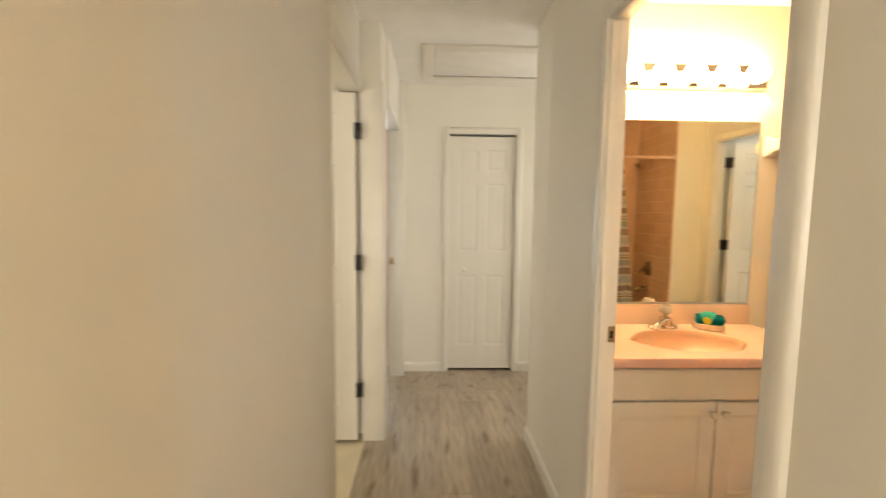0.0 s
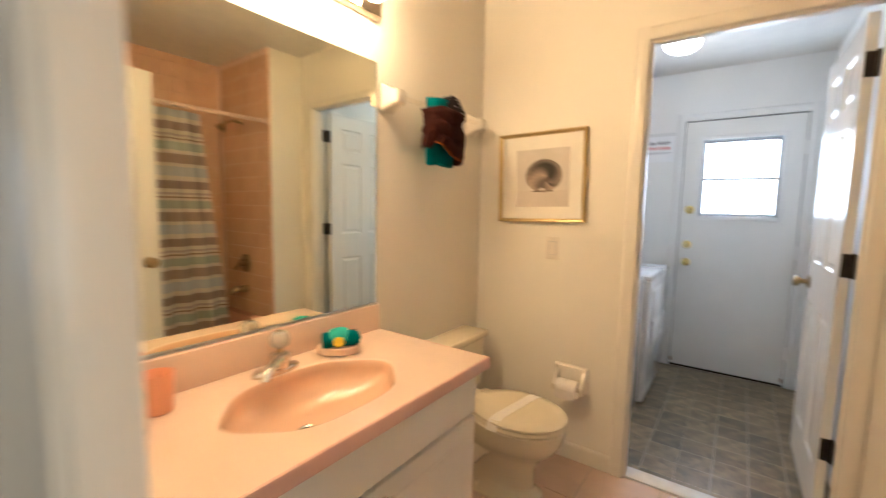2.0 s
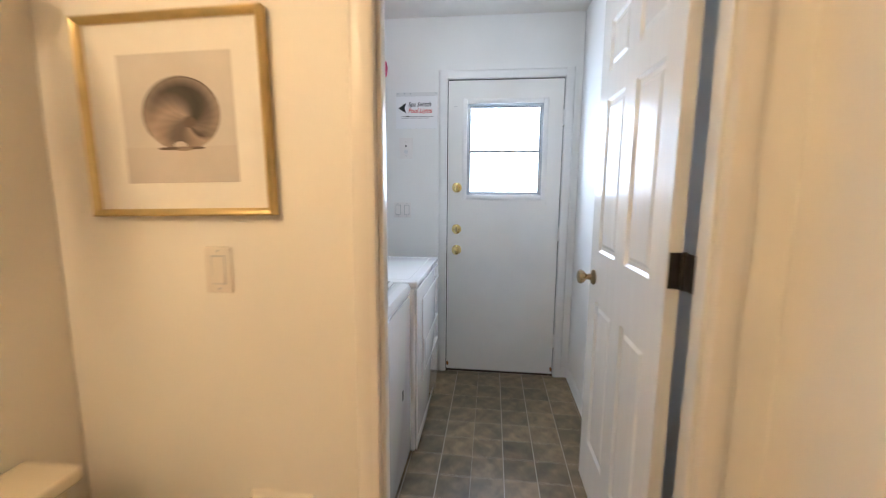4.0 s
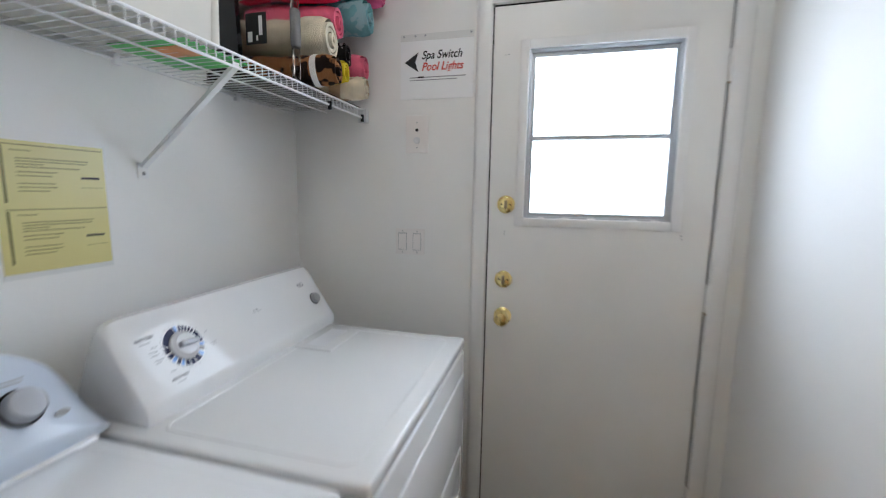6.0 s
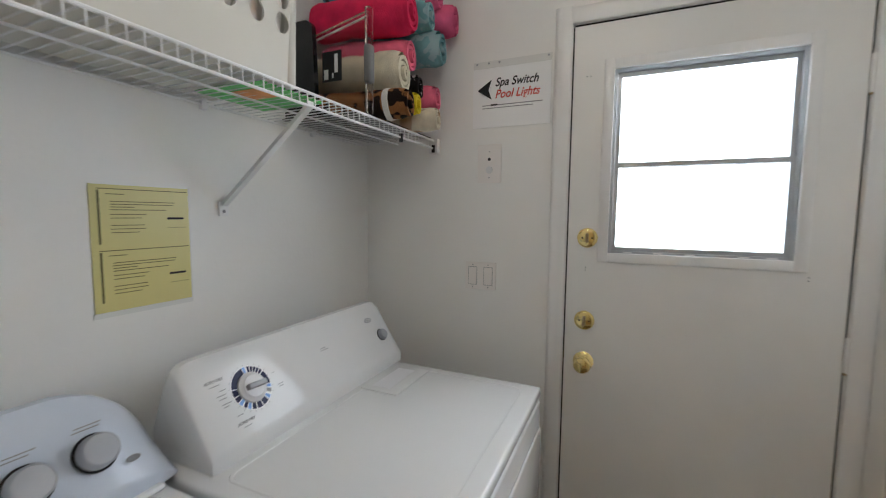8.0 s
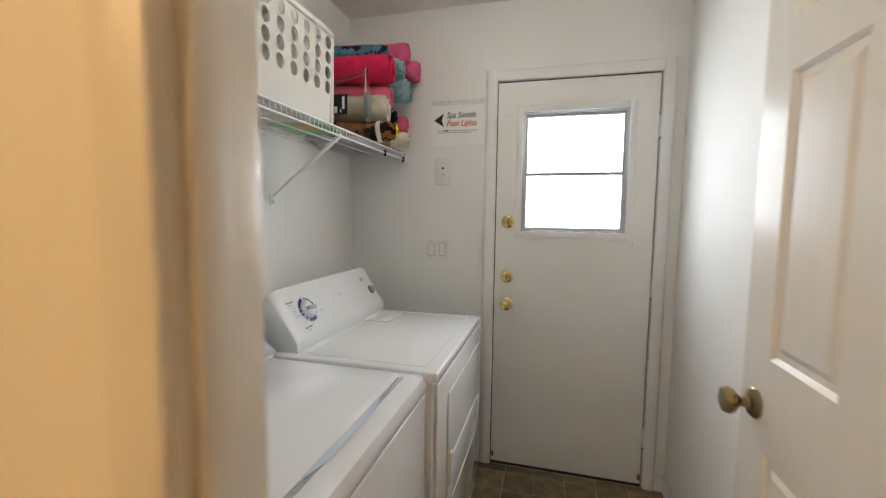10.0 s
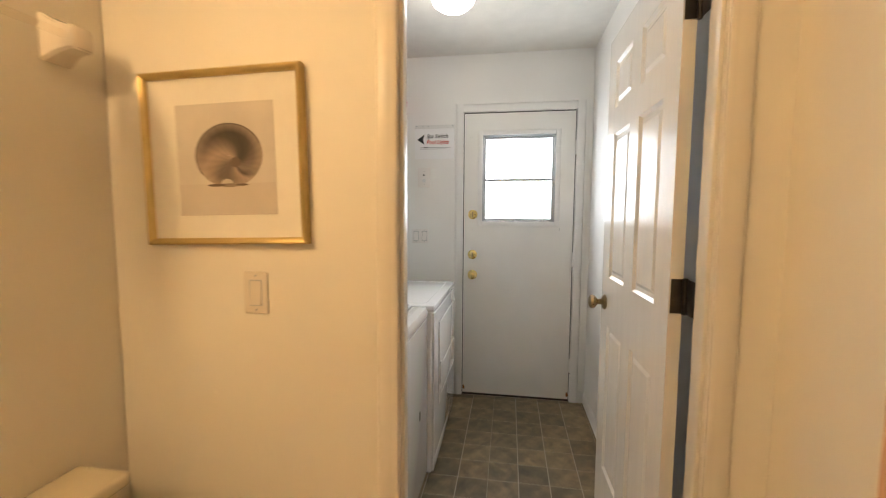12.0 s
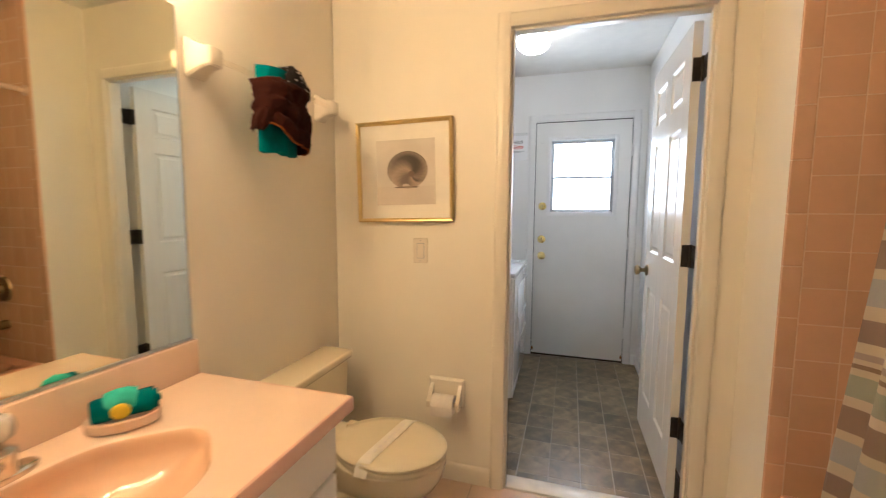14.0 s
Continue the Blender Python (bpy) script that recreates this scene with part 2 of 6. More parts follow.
def slate_vinyl():
    m = material("slate_vinyl", (0.205, 0.155, 0.088), 0.30, vary=0.34, scale=12, rand=0.30, bump=0.2, bump_scale=25)
    n, l = m.node_tree.nodes, m.node_tree.links
    b = n["Principled BSDF"]
    co, info = n.new("ShaderNodeTexCoord"), n.new("ShaderNodeObjectInfo")
    add = n.new("ShaderNodeVectorMath")
    add.operation = "ADD"
    l.new(co.outputs["Object"], add.inputs[0])
    l.new(info.outputs["Location"], add.inputs[1])
    wv = n.new("ShaderNodeTexNoise")
    wv.inputs["Scale"].default_value, wv.inputs["Detail"].default_value, wv.inputs["Distortion"].default_value = 9, 6, 1.2
    l.new(add.outputs[0], wv.inputs["Vector"])
    rp = n.new("ShaderNodeValToRGB")
    rp.color_ramp.elements[0].position, rp.color_ramp.elements[1].position = 0.36, 0.70
    rp.color_ramp.elements[0].color, rp.color_ramp.elements[1].color = (0.76, 0.77, 0.78, 1), (1.30, 1.27, 1.20, 1)
    l.new(wv.outputs["Fac"], rp.inputs[0])
    mx = n.new("ShaderNodeMix")
    mx.data_type, mx.blend_type = "RGBA", "MULTIPLY"
    mx.inputs[0].default_value = 1.0
    l.new(b.inputs["Base Color"].links[0].from_socket, mx.inputs[6])
    l.new(rp.outputs[0], mx.inputs[7])
    l.new(mx.outputs[2], b.inputs["Base Color"])
    return m


M["plank"], M["tile_slate"] = wood_plank(), slate_vinyl()


def curtain_cloth():
    """Horizontal bands of cream, grey, mauve and sage."""
    m = bpy.data.materials.new("striped_cloth")
    m.use_nodes = True
    n, l = m.node_tree.nodes, m.node_tree.links
    b = n["Principled BSDF"]
    b.inputs["Roughness"].default_value = 0.85
    co = n.new("ShaderNodeTexCoord")
    sp = n.new("ShaderNodeSeparateXYZ")
    l.new(co.outputs["Object"], sp.inputs[0])
    mul = n.new("ShaderNodeMath")
    mul.operation, mul.inputs[1].default_value = "MULTIPLY", 1 / 0.36
    l.new(sp.outputs["Z"], mul.inputs[0])
    fr = n.new("ShaderNodeMath")
    fr.operation = "FRACT"
    l.new(mul.outputs[0], fr.inputs[0])
    rp = n.new("ShaderNodeValToRGB")
    rp.color_ramp.interpolation = "CONSTANT"
    cols = [(0.0, (0.78, 0.70, 0.58)), (0.08, (0.56, 0.57, 0.58)), (0.24, (0.76, 0.68, 0.56)), (0.30, (0.42, 0.32, 0.27)), (0.46, (0.78, 0.70, 0.60)),
            (0.52, (0.45, 0.48, 0.41)), (0.66, (0.74, 0.66, 0.55)), (0.70, (0.36, 0.26, 0.21)), (0.73, (0.76, 0.68, 0.57)), (0.76, (0.54, 0.45, 0.43)), (0.80, (0.78, 0.70, 0.58)), (0.86, (0.38, 0.29, 0.26))]
    e = rp.color_ramp.elements
    while len(e) < len(cols):
        e.new(0.5)
    for k, (p, c) in enumerate(cols):
        e[k].position, e[k].color = p, (*c, 1)
    l.new(fr.outputs[0], rp.inputs[0])
    l.new(rp.outputs[0], b.inputs["Base Color"])
    nz = n.new("ShaderNodeTexNoise")
    nz.inputs["Scale"].default_value = 400
    l.new(co.outputs["Object"], nz.inputs["Vector"])
    bp = n.new("ShaderNodeBump")
    bp.inputs["Strength"].default_value, bp.inputs["Distance"].default_value = 0.4, 0.001
    l.new(nz.outputs["Fac"], bp.inputs["Height"])
    l.new(bp.outputs[0], b.inputs["Normal"])
    return m


M["acrylic"] = material("frosted_acrylic", (0.92, 0.88, 0.80), 0.18, vary=0.02, coat=0.5)
M["acrylic"].node_tree.nodes["Principled BSDF"].inputs["Transmission Weight"].default_value = 0.55
M["curtain"] = curtain_cloth()
M["bulb"] = glow("bulb_glow", (1.0, 0.66, 0.33), 70)
M["dome"] = glow("dome_glow", (1.0, 0.93, 0.83), 18)
# glow for the board that stands in for the blown-out outdoors
M["outside"] = glow("overexposed_outdoors", (0.94, 0.97, 1.0), 3.2)
M["blind"] = glow("daylit_blind", (0.76, 0.92, 0.95), 1.0)


# ---- mesh helpers ----
def box(bm, x0, x1, y0, y1, z0, z1, bev=0.0, seg=2):
    vs = [bm.verts.new((x, y, z)) for z in (z0, z1) for y in (y0, y1) for x in (x0, x1)]
    fs = [bm.faces.new([vs[i] for i in q]) for q in ((0, 2, 3, 1), (4, 5, 7, 6), (0, 1, 5, 4), (2, 6, 7, 3), (0, 4, 6, 2), (1, 3, 7, 5))]
    if bev:
        es = {e for f in fs for e in f.edges}
        bmesh.ops.bevel(bm, geom=list(es), offset=bev, segments=seg, affect="EDGES", profile=0.5)
    return bm


def bx(x0, x1, y0, y1, z0, z1, bev=0.0, seg=2):
    return box(bmesh.new(), x0, x1, y0, y1, z0, z1, bev, seg)


def boxes(*many, bev=0.0):
    bm = bmesh.new()
    for b in many:
        box(bm, *b, bev=bev)
    return bm


def tube(bm, pts, r, seg=10, cap=True):
    """A round bar along a line of points."""
    pts = [Vector(p) for p in pts]
    rings = []
    for k, p in enumerate(pts):
        d = (pts[min(k + 1, len(pts) - 1)] - pts[max(k - 1, 0)]).normalized()
        q = d.to_track_quat("Z", "Y")
        rr = r[k] if isinstance(r, (list, tuple)) else r
        rings.append([bm.verts.new(p + q @ Vector((rr * math.cos(a), rr * math.sin(a), 0))) for a in (2 * math.pi * i / seg for i in range(seg))])
    for a, b in zip(rings, rings[1:]):
        for i in range(seg):
            bm.faces.new((a[i], a[(i + 1) % seg], b[(i + 1) % seg], b[i]))
    if cap:
        bm.faces.new(rings[0][::-1])
        bm.faces.new(rings[-1])
    return bm


def lathe(profile, m=None, seg=28):
    """Turns (radius, height) pairs about z."""
    bm = bmesh.new()
    rings = []
    for r, z in profile:
        if r < 1e-5:
            rings.append([bm.verts.new((0, 0, z))])
        else:
            rings.append([bm.verts.new((r * math.cos(2 * math.pi * i / seg), r * math.sin(2 * math.pi * i / seg), z)) for i in range(seg)])
    for a, b in zip(rings, rings[1:]):
        for i in range(seg):
            j = (i + 1) % seg
            if len(a) == 1 and len(b) > 1:
                bm.faces.new((a[0], b[j], b[i]))
            elif len(b) == 1 and len(a) > 1:
                bm.faces.new((a[i], a[j], b[0]))
            elif len(a) > 1:
                bm.faces.new((a[i], a[j], b[j], b[i]))
    bmesh.ops.recalc_face_normals(bm, faces=bm.faces)
    if m is not None:
        bm.transform(m)
    return bm


def loft(rings, cap0=True, cap1=True):
    bm = bmesh.new()
    vs = [[bm.verts.new(p) for p in r] for r in rings]
    n = len(vs[0])
    for a, b in zip(vs, vs[1:]):
        for i in range(n):
            bm.faces.new((a[i], a[(i + 1) % n], b[(i + 1) % n], b[i]))
    if cap0:
        bm.faces.new(vs[0][::-1])
    if cap1:
        bm.faces.new(vs[-1])
    bmesh.ops.recalc_face_normals(bm, faces=bm.faces)
    return bm


def extrude_profile(profile, axis, a, b):
    """A prism: a closed outline of (u, v), pushed along one axis from a to b."""
    def at(u, v, w):
        return {"x": (w, u, v), "y": (u, w, v), "z": (u, v, w)}[axis]
    return loft([[at(u, v, a) for u, v in profile], [at(u, v, b) for u, v in profile]])


def mesh_of(name, bm, mat, smooth=None):
    me = bpy.data.meshes.new(name)
    bm.normal_update()
    if smooth:
        for f in bm.faces:
            f.smooth = True
        for e in bm.edges:
            if len(e.link_faces) == 2 and e.calc_face_angle(0) > radians(smooth):
                e.smooth = False
    bm.to_mesh(me)
    bm.free()
    me.materials.append(mat)
    return me


def thing(name, label, category, at=(0, 0, 0), group="", kind=""):
    """A top-level thing: an Empty at its base."""
    ob = new(name)
    ob.matrix_basis = Matrix.Translation(at)
    ob.empty_display_size = 0.05
    return tagged(ob, label, category, group, kind)


def part(name, bm, mat, parent, label="", smooth=40):
    ob = new(name, mesh_of(name, bm, mat, smooth))
    ob.parent = parent
    if parent.type == "EMPTY":
        ob.matrix_parent_inverse = parent.matrix_basis.inverted()
    return tagged(ob, label)


def solid(name, bm, mat, label, category, kind="", group="", smooth=40):
    return tagged(new(name, mesh_of(name, bm, mat, smooth)), label, category, group, kind)


def text_mesh(body, size, m, depth=0.0006):
    cu = bpy.data.curves.new("writing", "FONT")
    cu.body, cu.size, cu.extrude, cu.align_x = body, size, depth, "LEFT"
    cu.offset, cu.shear = size * 0.012, 0.12
    tmp = bpy.data.objects.new("writing", cu)
    scene.collection.objects.link(tmp)
    me = bpy.data.meshes.new_from_object(tmp.evaluated_get(bpy.context.evaluated_depsgraph_get()))
    bpy.data.objects.remove(tmp)
    bpy.data.curves.remove(cu)
    bm = bmesh.new()
    bm.from_mesh(me)
    bpy.data.meshes.remove(me)
    bm.transform(m)
    return bm


# ---- walls, floors, ceilings ----
def structure(name, bm, mat, label, category, smooth=None):
    return solid(name, bm, mat, label, category, "structure", smooth=smooth)


OPEN_Z = 2.045
structure("wall_bath_west", boxes((0.785, 0.845, -2.5, 0.985, 0, CEIL), (0.785, 0.845, 1.738, 2.415, 0, CEIL), (0.785, 0.845, 0.985, 1.738, OPEN_Z, CEIL)),
          M["wall"], "cream painted wall between hall and bathroom", "wall")
structure("wall_bath_north", boxes((0.785, 2.75, 2.415, 2.715, 0, CEIL), bev=0.006), M["wall"], "cream painted wall behind the vanity and toilet", "wall", 30)
structure("wall_bath_east", boxes((2.69, 2.75, -0.15, 0.855, 0, CEIL), (2.69, 2.75, 1.605, 2.413, 0, CEIL), (2.69, 2.75, 0.855, 1.605, OPEN_Z, CEIL)),
          M["wall"], "cream painted wall beside the toilet with doorway", "wall")
structure("wall_laundry_west", boxes((2.75, 2.772, -0.15, 0.855, 0, CEIL), (2.75, 2.772, 1.605, 2.475, 0, CEIL), (2.75, 2.772, 0.855, 1.605, OPEN_Z, CEIL)),
          M["wall_white"], "white painted wall on the laundry side", "wall")
structure("wall_tub_end", boxes((2.425, 2.69, -0.15, 0.73, 0, CEIL)), M["wall"], "cream painted stub wall at the tub's end", "wall")
structure("wall_tub_back", boxes((0.845, 2.425, -0.15, -0.03, 0, CEIL)), M["peach_grout"], "peach grouted wall along the tub", "wall")
structure("wall_laundry_north", boxes((2.75, 4.78, 2.475, 2.715, 0, CEIL)), M["wall_white"], "white painted wall behind washer and dryer", "wall")
structure("wall_laundry_east", boxes((4.64, 4.78, 0.66, 0.865, 0, CEIL), (4.64, 4.78, 1.66, 2.475, 0, CEIL), (4.64, 4.78, 0.865, 1.66, 2.05, CEIL)),
          M["wall_white"], "white painted wall with the outside door", "wall")
structure("wall_laundry_south", boxes((2.772, 4.64, 0.66, 0.775, 0, CEIL)), M["wall_white"], "white painted laundry side wall", "wall")
structure("wall_hall_west", boxes((-0.33, -0.212, -2.5, 2.0, 0, CEIL), (-0.33, -0.212, 2.0, 2.71, 2.06, CEIL), (-0.21, -0.095, 2.71, 2.91, 0, CEIL), (-0.15, -0.03, 3.70, 3.80, 0, CEIL), (-0.17, -0.07, 2.91, 3.70, 2.05, CEIL), bev=0.004),
          M["wall"], "cream painted hall wall with two doorways", "wall", 30)
structure("wall_hall_end", boxes((-0.15, 0.335, 3.80, 3.92, 0, CEIL), (0.915, 2.7, 3.80, 3.92, 0, CEIL), (0.335, 0.915, 3.80, 3.92, 2.045, CEIL)),
          M["wall"], "cream painted wall at the hall's end", "wall")
structure("wall_closet", boxes((0.2, 1.05, 4.45, 4.55, 0, CEIL), (0.2, 0.25, 3.92, 4.45, 0, CEIL), (1.0, 1.05, 3.92, 4.45, 0, CEIL)), M["wall"], "plain wall inside the closet", "wall")
# the opening is made up to hold the recess fill lamp
structure("wall_hall_recess", boxes((2.6, 2.7, 2.715, 2.85, 0, CEIL), (2.6, 2.7, 3.65, 3.80, 0, CEIL), (2.6, 2.7, 2.85, 3.65, 0, 1.0), (2.6, 2.7, 2.85, 3.65, 2.0, CEIL)), M["wall"], "cream painted wall round an added opening, out of view", "wall")
structure("wall_hall_south", boxes((-0.33, -0.12, -2.62, -2.5, 0, CEIL), (0.68, 0.895, -2.62, -2.5, 0, CEIL), (-0.12, 0.68, -2.62, -2.5, 0, 0.9), (-0.12, 0.68, -2.62, -2.5, 2.0, CEIL)), M["wall"], "cream painted wall with a window", "wall")
structure("wall_side_room", boxes((-2.0, -1.9, 0.8, 2.93, 0, CEIL), (-2.0, -0.33, 0.7, 0.8, 0, CEIL), (-2.0, -0.19, 2.78, 2.93, 0, CEIL)), M["wall"], "cream painted wall of the side room", "wall")
structure("wall_bedroom", boxes((-2.6, -2.5, 2.93, 5.3, 0, CEIL), (-2.6, -1.4, 5.3, 5.4, 0, CEIL), (-0.30, 0.2, 5.3, 5.4, 0, CEIL), (-1.4, -0.30, 5.3, 5.4, 0, 0.55), (-1.4, -0.30, 5.3, 5.4, 1.78, CEIL), (0.2, 0.3, 4.55, 5.4, 0, CEIL), (-0.19, 0.2, 3.92, 4.0, 0, CEIL)),
          M["salmon"], "salmon painted bedroom wall with a window", "wall")

structure("ceiling_hall", boxes((-0.33, 2.7, 2.7, 3.92, CEIL, CEIL + 0.1), (-0.33, 0.86, -2.62, 2.7, CEIL, CEIL + 0.1)), M["ceiling"], "cream textured hall ceiling", "ceiling")
structure("ceiling_bath", boxes((0.86, 2.75, -0.15, 2.7, CEIL, CEIL + 0.1)), M["ceiling"], "cream textured bathroom ceiling", "ceiling")
structure("ceiling_laundry", boxes((2.75, 4.78, 0.66, 2.7, CEIL, CEIL + 0.1)), M["ceiling"], "white textured laundry ceiling", "ceiling")
structure("ceiling_rooms", boxes((-2.6, -0.33, 0.7, 5.4, CEIL, CEIL + 0.1), (-0.33, 1.1, 3.92, 5.4, CEIL, CEIL + 0.1)), M["ceiling"], "cream ceiling of the side rooms", "ceiling")
structure("ground", boxes((-60, 60, -60, 60, -0.22, -0.2)), material("outdoor_concrete", (0.5, 0.49, 0.46), 0.9, vary=0.1), "pale concrete ground outside the house", "ground")

# floors: a bed that carries the joints, and the pieces laid on it at the end of the file
floor_hall = structure("floor_hall", boxes((-0.2, 0.86, -2.6, 2.7, -0.2, -0.006), (-0.2, 2.7, 2.7, 3.9, -0.2, -0.006), (0.2, 1.1, 3.9, 4.5, -0.2, -0.006)), M["black"], "light greyed oak plank floor in the hall", "floor")
floor_bath = structure("floor_bath", boxes((0.86, 2.75, -0.15, 2.45, -0.2, BATH_Z - 0.004)), M["grout"], "glossy pinkish tile bathroom floor", "floor")
floor_laundry = structure("floor_laundry", boxes((2.76, 4.78, 0.66, 2.5, -0.2, -0.0006)), M["grout"], "grey brown slate-look vinyl laundry floor", "floor")
structure("floor_side_room", boxes((-2.0, -0.2, 0.7, 2.93, -0.2, -0.002)), M["floor_tile_cream"], "cream tile floor of the side room", "floor")
structure("floor_bedroom", boxes((-2.6, -0.2, 2.93, 5.4, -0.2, -0.002), (-0.2, 0.2, 3.92, 5.4, -0.2, -0.002)), M["carpet"], "brown carpet in the bedroom", "floor")
structure("threshold", bx(2.70, 2.79, 0.860, 1.60, -0.004, BATH_Z + 0.008, 0.006), M["marble_sill"], "white marble sill under the laundry doorway", "threshold", 40)
structure("door_sill", bx(4.645, 4.78, 0.88, 1.645, -0.004, 0.012, 0.003), M["bronze"], "dark metal sill under the outside door", "threshold", 40)

# ---- trim ----
CAS = [(0, 0), (0, 0.011), (0.006, 0.014), (0.012, 0.0132), (0.018, 0.0145), (0.042, 0.016), (0.050, 0.012), (0.054, 0.008), (0.057, 0.0)]


def casing(name, axis, face, sign, a0, a1, top, mat, z0=0.0, sides="ab"):
    """Door casing round an opening from a0 to a1, standing off a wall face in the direction sign."""
    th = thing(name, "painted moulded wood door casing round the doorway", "door casing", kind="structure")

    def leg(pos, outward):
        prof = []
        for u, v in CAS:
            w = pos + outward * u
            prof.append((face + sign * v, w) if axis == "x" else (w, face + sign * v))
        return extrude_profile(prof, "z", z0, top + 0.057)
    if "a" in sides:
        part("casing_leg", leg(a0, -1), mat, th)
    if "b" in sides:
        part("casing_leg", leg(a1, 1), mat, th)
    prof = [(face + sign * v, top + u) for u, v in CAS]
    if axis == "x":
        bm = loft([[(u, a0, v) for u, v in prof], [(u, a1, v) for u, v in prof]])
    else:
        bm = loft([[(a0, u, v) for u, v in prof], [(a1, u, v) for u, v in prof]])
    part("casing_head", bm, mat, th)
    return th


def jamb(name, x0, x1, y0, y1, top, mat, stop, z0=0.0, label="painted wood door jamb with stop"):
    """Lining of an opening in a wall that runs along y, with a stop strip at x = stop."""
    th = thing(name, label, "door jamb", kind="structure")
    part("jamb_side", bx(x0, x1, y0, y0 + 0.014, z0, top, 0.001), mat, th)
    part("jamb_side", bx(x0, x1, y1 - 0.014, y1, z0, top, 0.001), mat, th)
    part("jamb_head", bx(x0, x1, y0 + 0.014, y1 - 0.014, top - 0.014, top, 0.001), mat, th)
    part("stop", bx(stop, stop + 0.030, y0 + 0.014, y0 + 0.024, z0, top - 0.014, 0.002), mat, th)
    part("stop", bx(stop, stop + 0.032, y1 - 0.024, y1 - 0.014, z0, top - 0.014, 0.002), mat, th)
    part("stop", bx(stop, stop + 0.032, y0 + 0.024, y1 - 0.024, top - 0.024, top - 0.014, 0.002), mat, th)
    return th


casing("casing_bath_hall_side", "x", 0.785, -1, 0.997, 1.728, 2.031, M["trim"])
casing("casing_bath_inside", "x", 0.845, 1, 0.990, 1.750, 2.040, M["trim"], BATH_Z)
jamb("jamb_bath", 0.781, 0.849, 0.985, 1.738, OPEN_Z, M["trim"], 0.785)
casing("casing_laundry_bath_side", "x", 2.69, -1, 0.867, 1.593, 2.031, M["trim"], BATH_Z)
casing("casing_laundry_inside", "x", 2.772, 1, 0.859, 1.612, 2.040, M["trim_white"])
jamb("jamb_laundry", 2.686, 2.776, 0.855, 1.605, OPEN_Z, M["trim"], 2.70)
casing("casing_outside_door", "x", 4.64, -1, 0.877, 1.648, 2.038, M["trim_white"])
jamb("jamb_outside_door", 4.637, 4.78, 0.865, 1.66, 2.05, M["trim_white"], 4.69)
casing("casing_closet", "y", 3.80, -1, 0.347, 0.903, 2.033, M["trim"])
th = thing("jamb_bedroom", "painted wood jamb of the bedroom doorway", "door jamb", kind="structure")
part("jamb_side", bx(-0.212, -0.090, 2.9105, 2.924, 0, 2.05, 0.002), M["trim"], th)
part("jamb_side", bx(-0.153, -0.026, 3.686, 3.6995, 0, 2.05, 0.002), M["trim"], th)
part("jamb_head", bx(-0.172, -0.066, 2.924, 3.686, 2.036, 2.0495, 0.002), M["trim"], th)
th = thing("jamb_side_room", "painted wood door jamb with fluted casing", "door jamb", kind="structure")
part("jamb_side", bx(-0.212, -0.090, 2.695, 2.7095, 0, 2.06, 0.002), M["trim"], th)
part("jamb_head", bx(-0.328, -0.2105, 2.0, 2.695, 2.045, 2.0595, 0.001), M["trim"], th)
part("casing_leg", extrude_profile([(-0.095 + v, 2.70 + u * 1.9) for u, v in CAS], "z", 0, 2.11), M["trim"], th)
part("casing_head", bx(-0.2118, -0.200, 2.0, 2.695, 2.0605, 2.135, 0.004), M["trim"], th)
th = thing("jamb_closet", "painted wood jamb of the closet", "door jamb", kind="structure")
part("jamb_side", bx(0.335, 0.347, 3.797, 3.92, 0, 2.045), M["trim"], th)
part("jamb_side", bx(0.903, 0.915, 3.797, 3.92, 0, 2.045), M["trim"], th)
part("jamb_head", bx(0.347, 0.903, 3.797, 3.92, 2.033, 2.045), M["trim"], th)

BASE = [(0, 0), (0.011, 0), (0.011, 0.062), (0.008, 0.072), (0.004, 0.08), (0, 0.082)]


def baseboard(name, axis, face, sign, a, b, mat, z0=0.0):
    if axis == "x":
        bm = loft([[(face + sign * u, w, z0 + v) for u, v in BASE] for w in (a, b)])
    else:
        bm = loft([[(w, face + sign * u, z0 + v) for u, v in BASE] for w in (a, b)])
    return structure(name, bm, mat, "painted wood baseboard along the wall", "baseboard", 40)


for k, (ax, face, sg, a, b, mat, z0) in enumerate([
        ("x", 2.69, -1, 1.650, 2.415, M["trim"], BATH_Z), ("y", 2.415, -1, 1.86, 2.69, M["trim"], BATH_Z), ("y", 0.73, 1, 2.43, 2.69, M["trim"], BATH_Z),
        ("x", 0.785, -1, 1.77, 2.715, M["trim"], 0), ("x", 0.785, -1, -2.5, 0.94, M["trim"], 0), ("y", 2.715, 1, 0.80, 2.6, M["trim"], 0), ("x", -0.212, 1, -2.5, 1.99, M["trim"], 0),
        ("y", 3.80, -1, -0.05, 0.29, M["trim"], 0), ("y", 3.80, -1, 0.96, 2.6, M["trim"], 0),
        ("y", 0.775, 1, 2.83, 4.64, M["trim_white"], 0), ("x", 4.64, -1, 1.705, 2.475, M["trim_white"], 0), ("x", 4.64, -1, 0.775, 0.82, M["trim_white"], 0), ("y", 2.475, -1, 2.83, 4.63, M["trim_white"], 0)]):
    baseboard("baseboard", ax, face, sg, a, b, mat, z0)

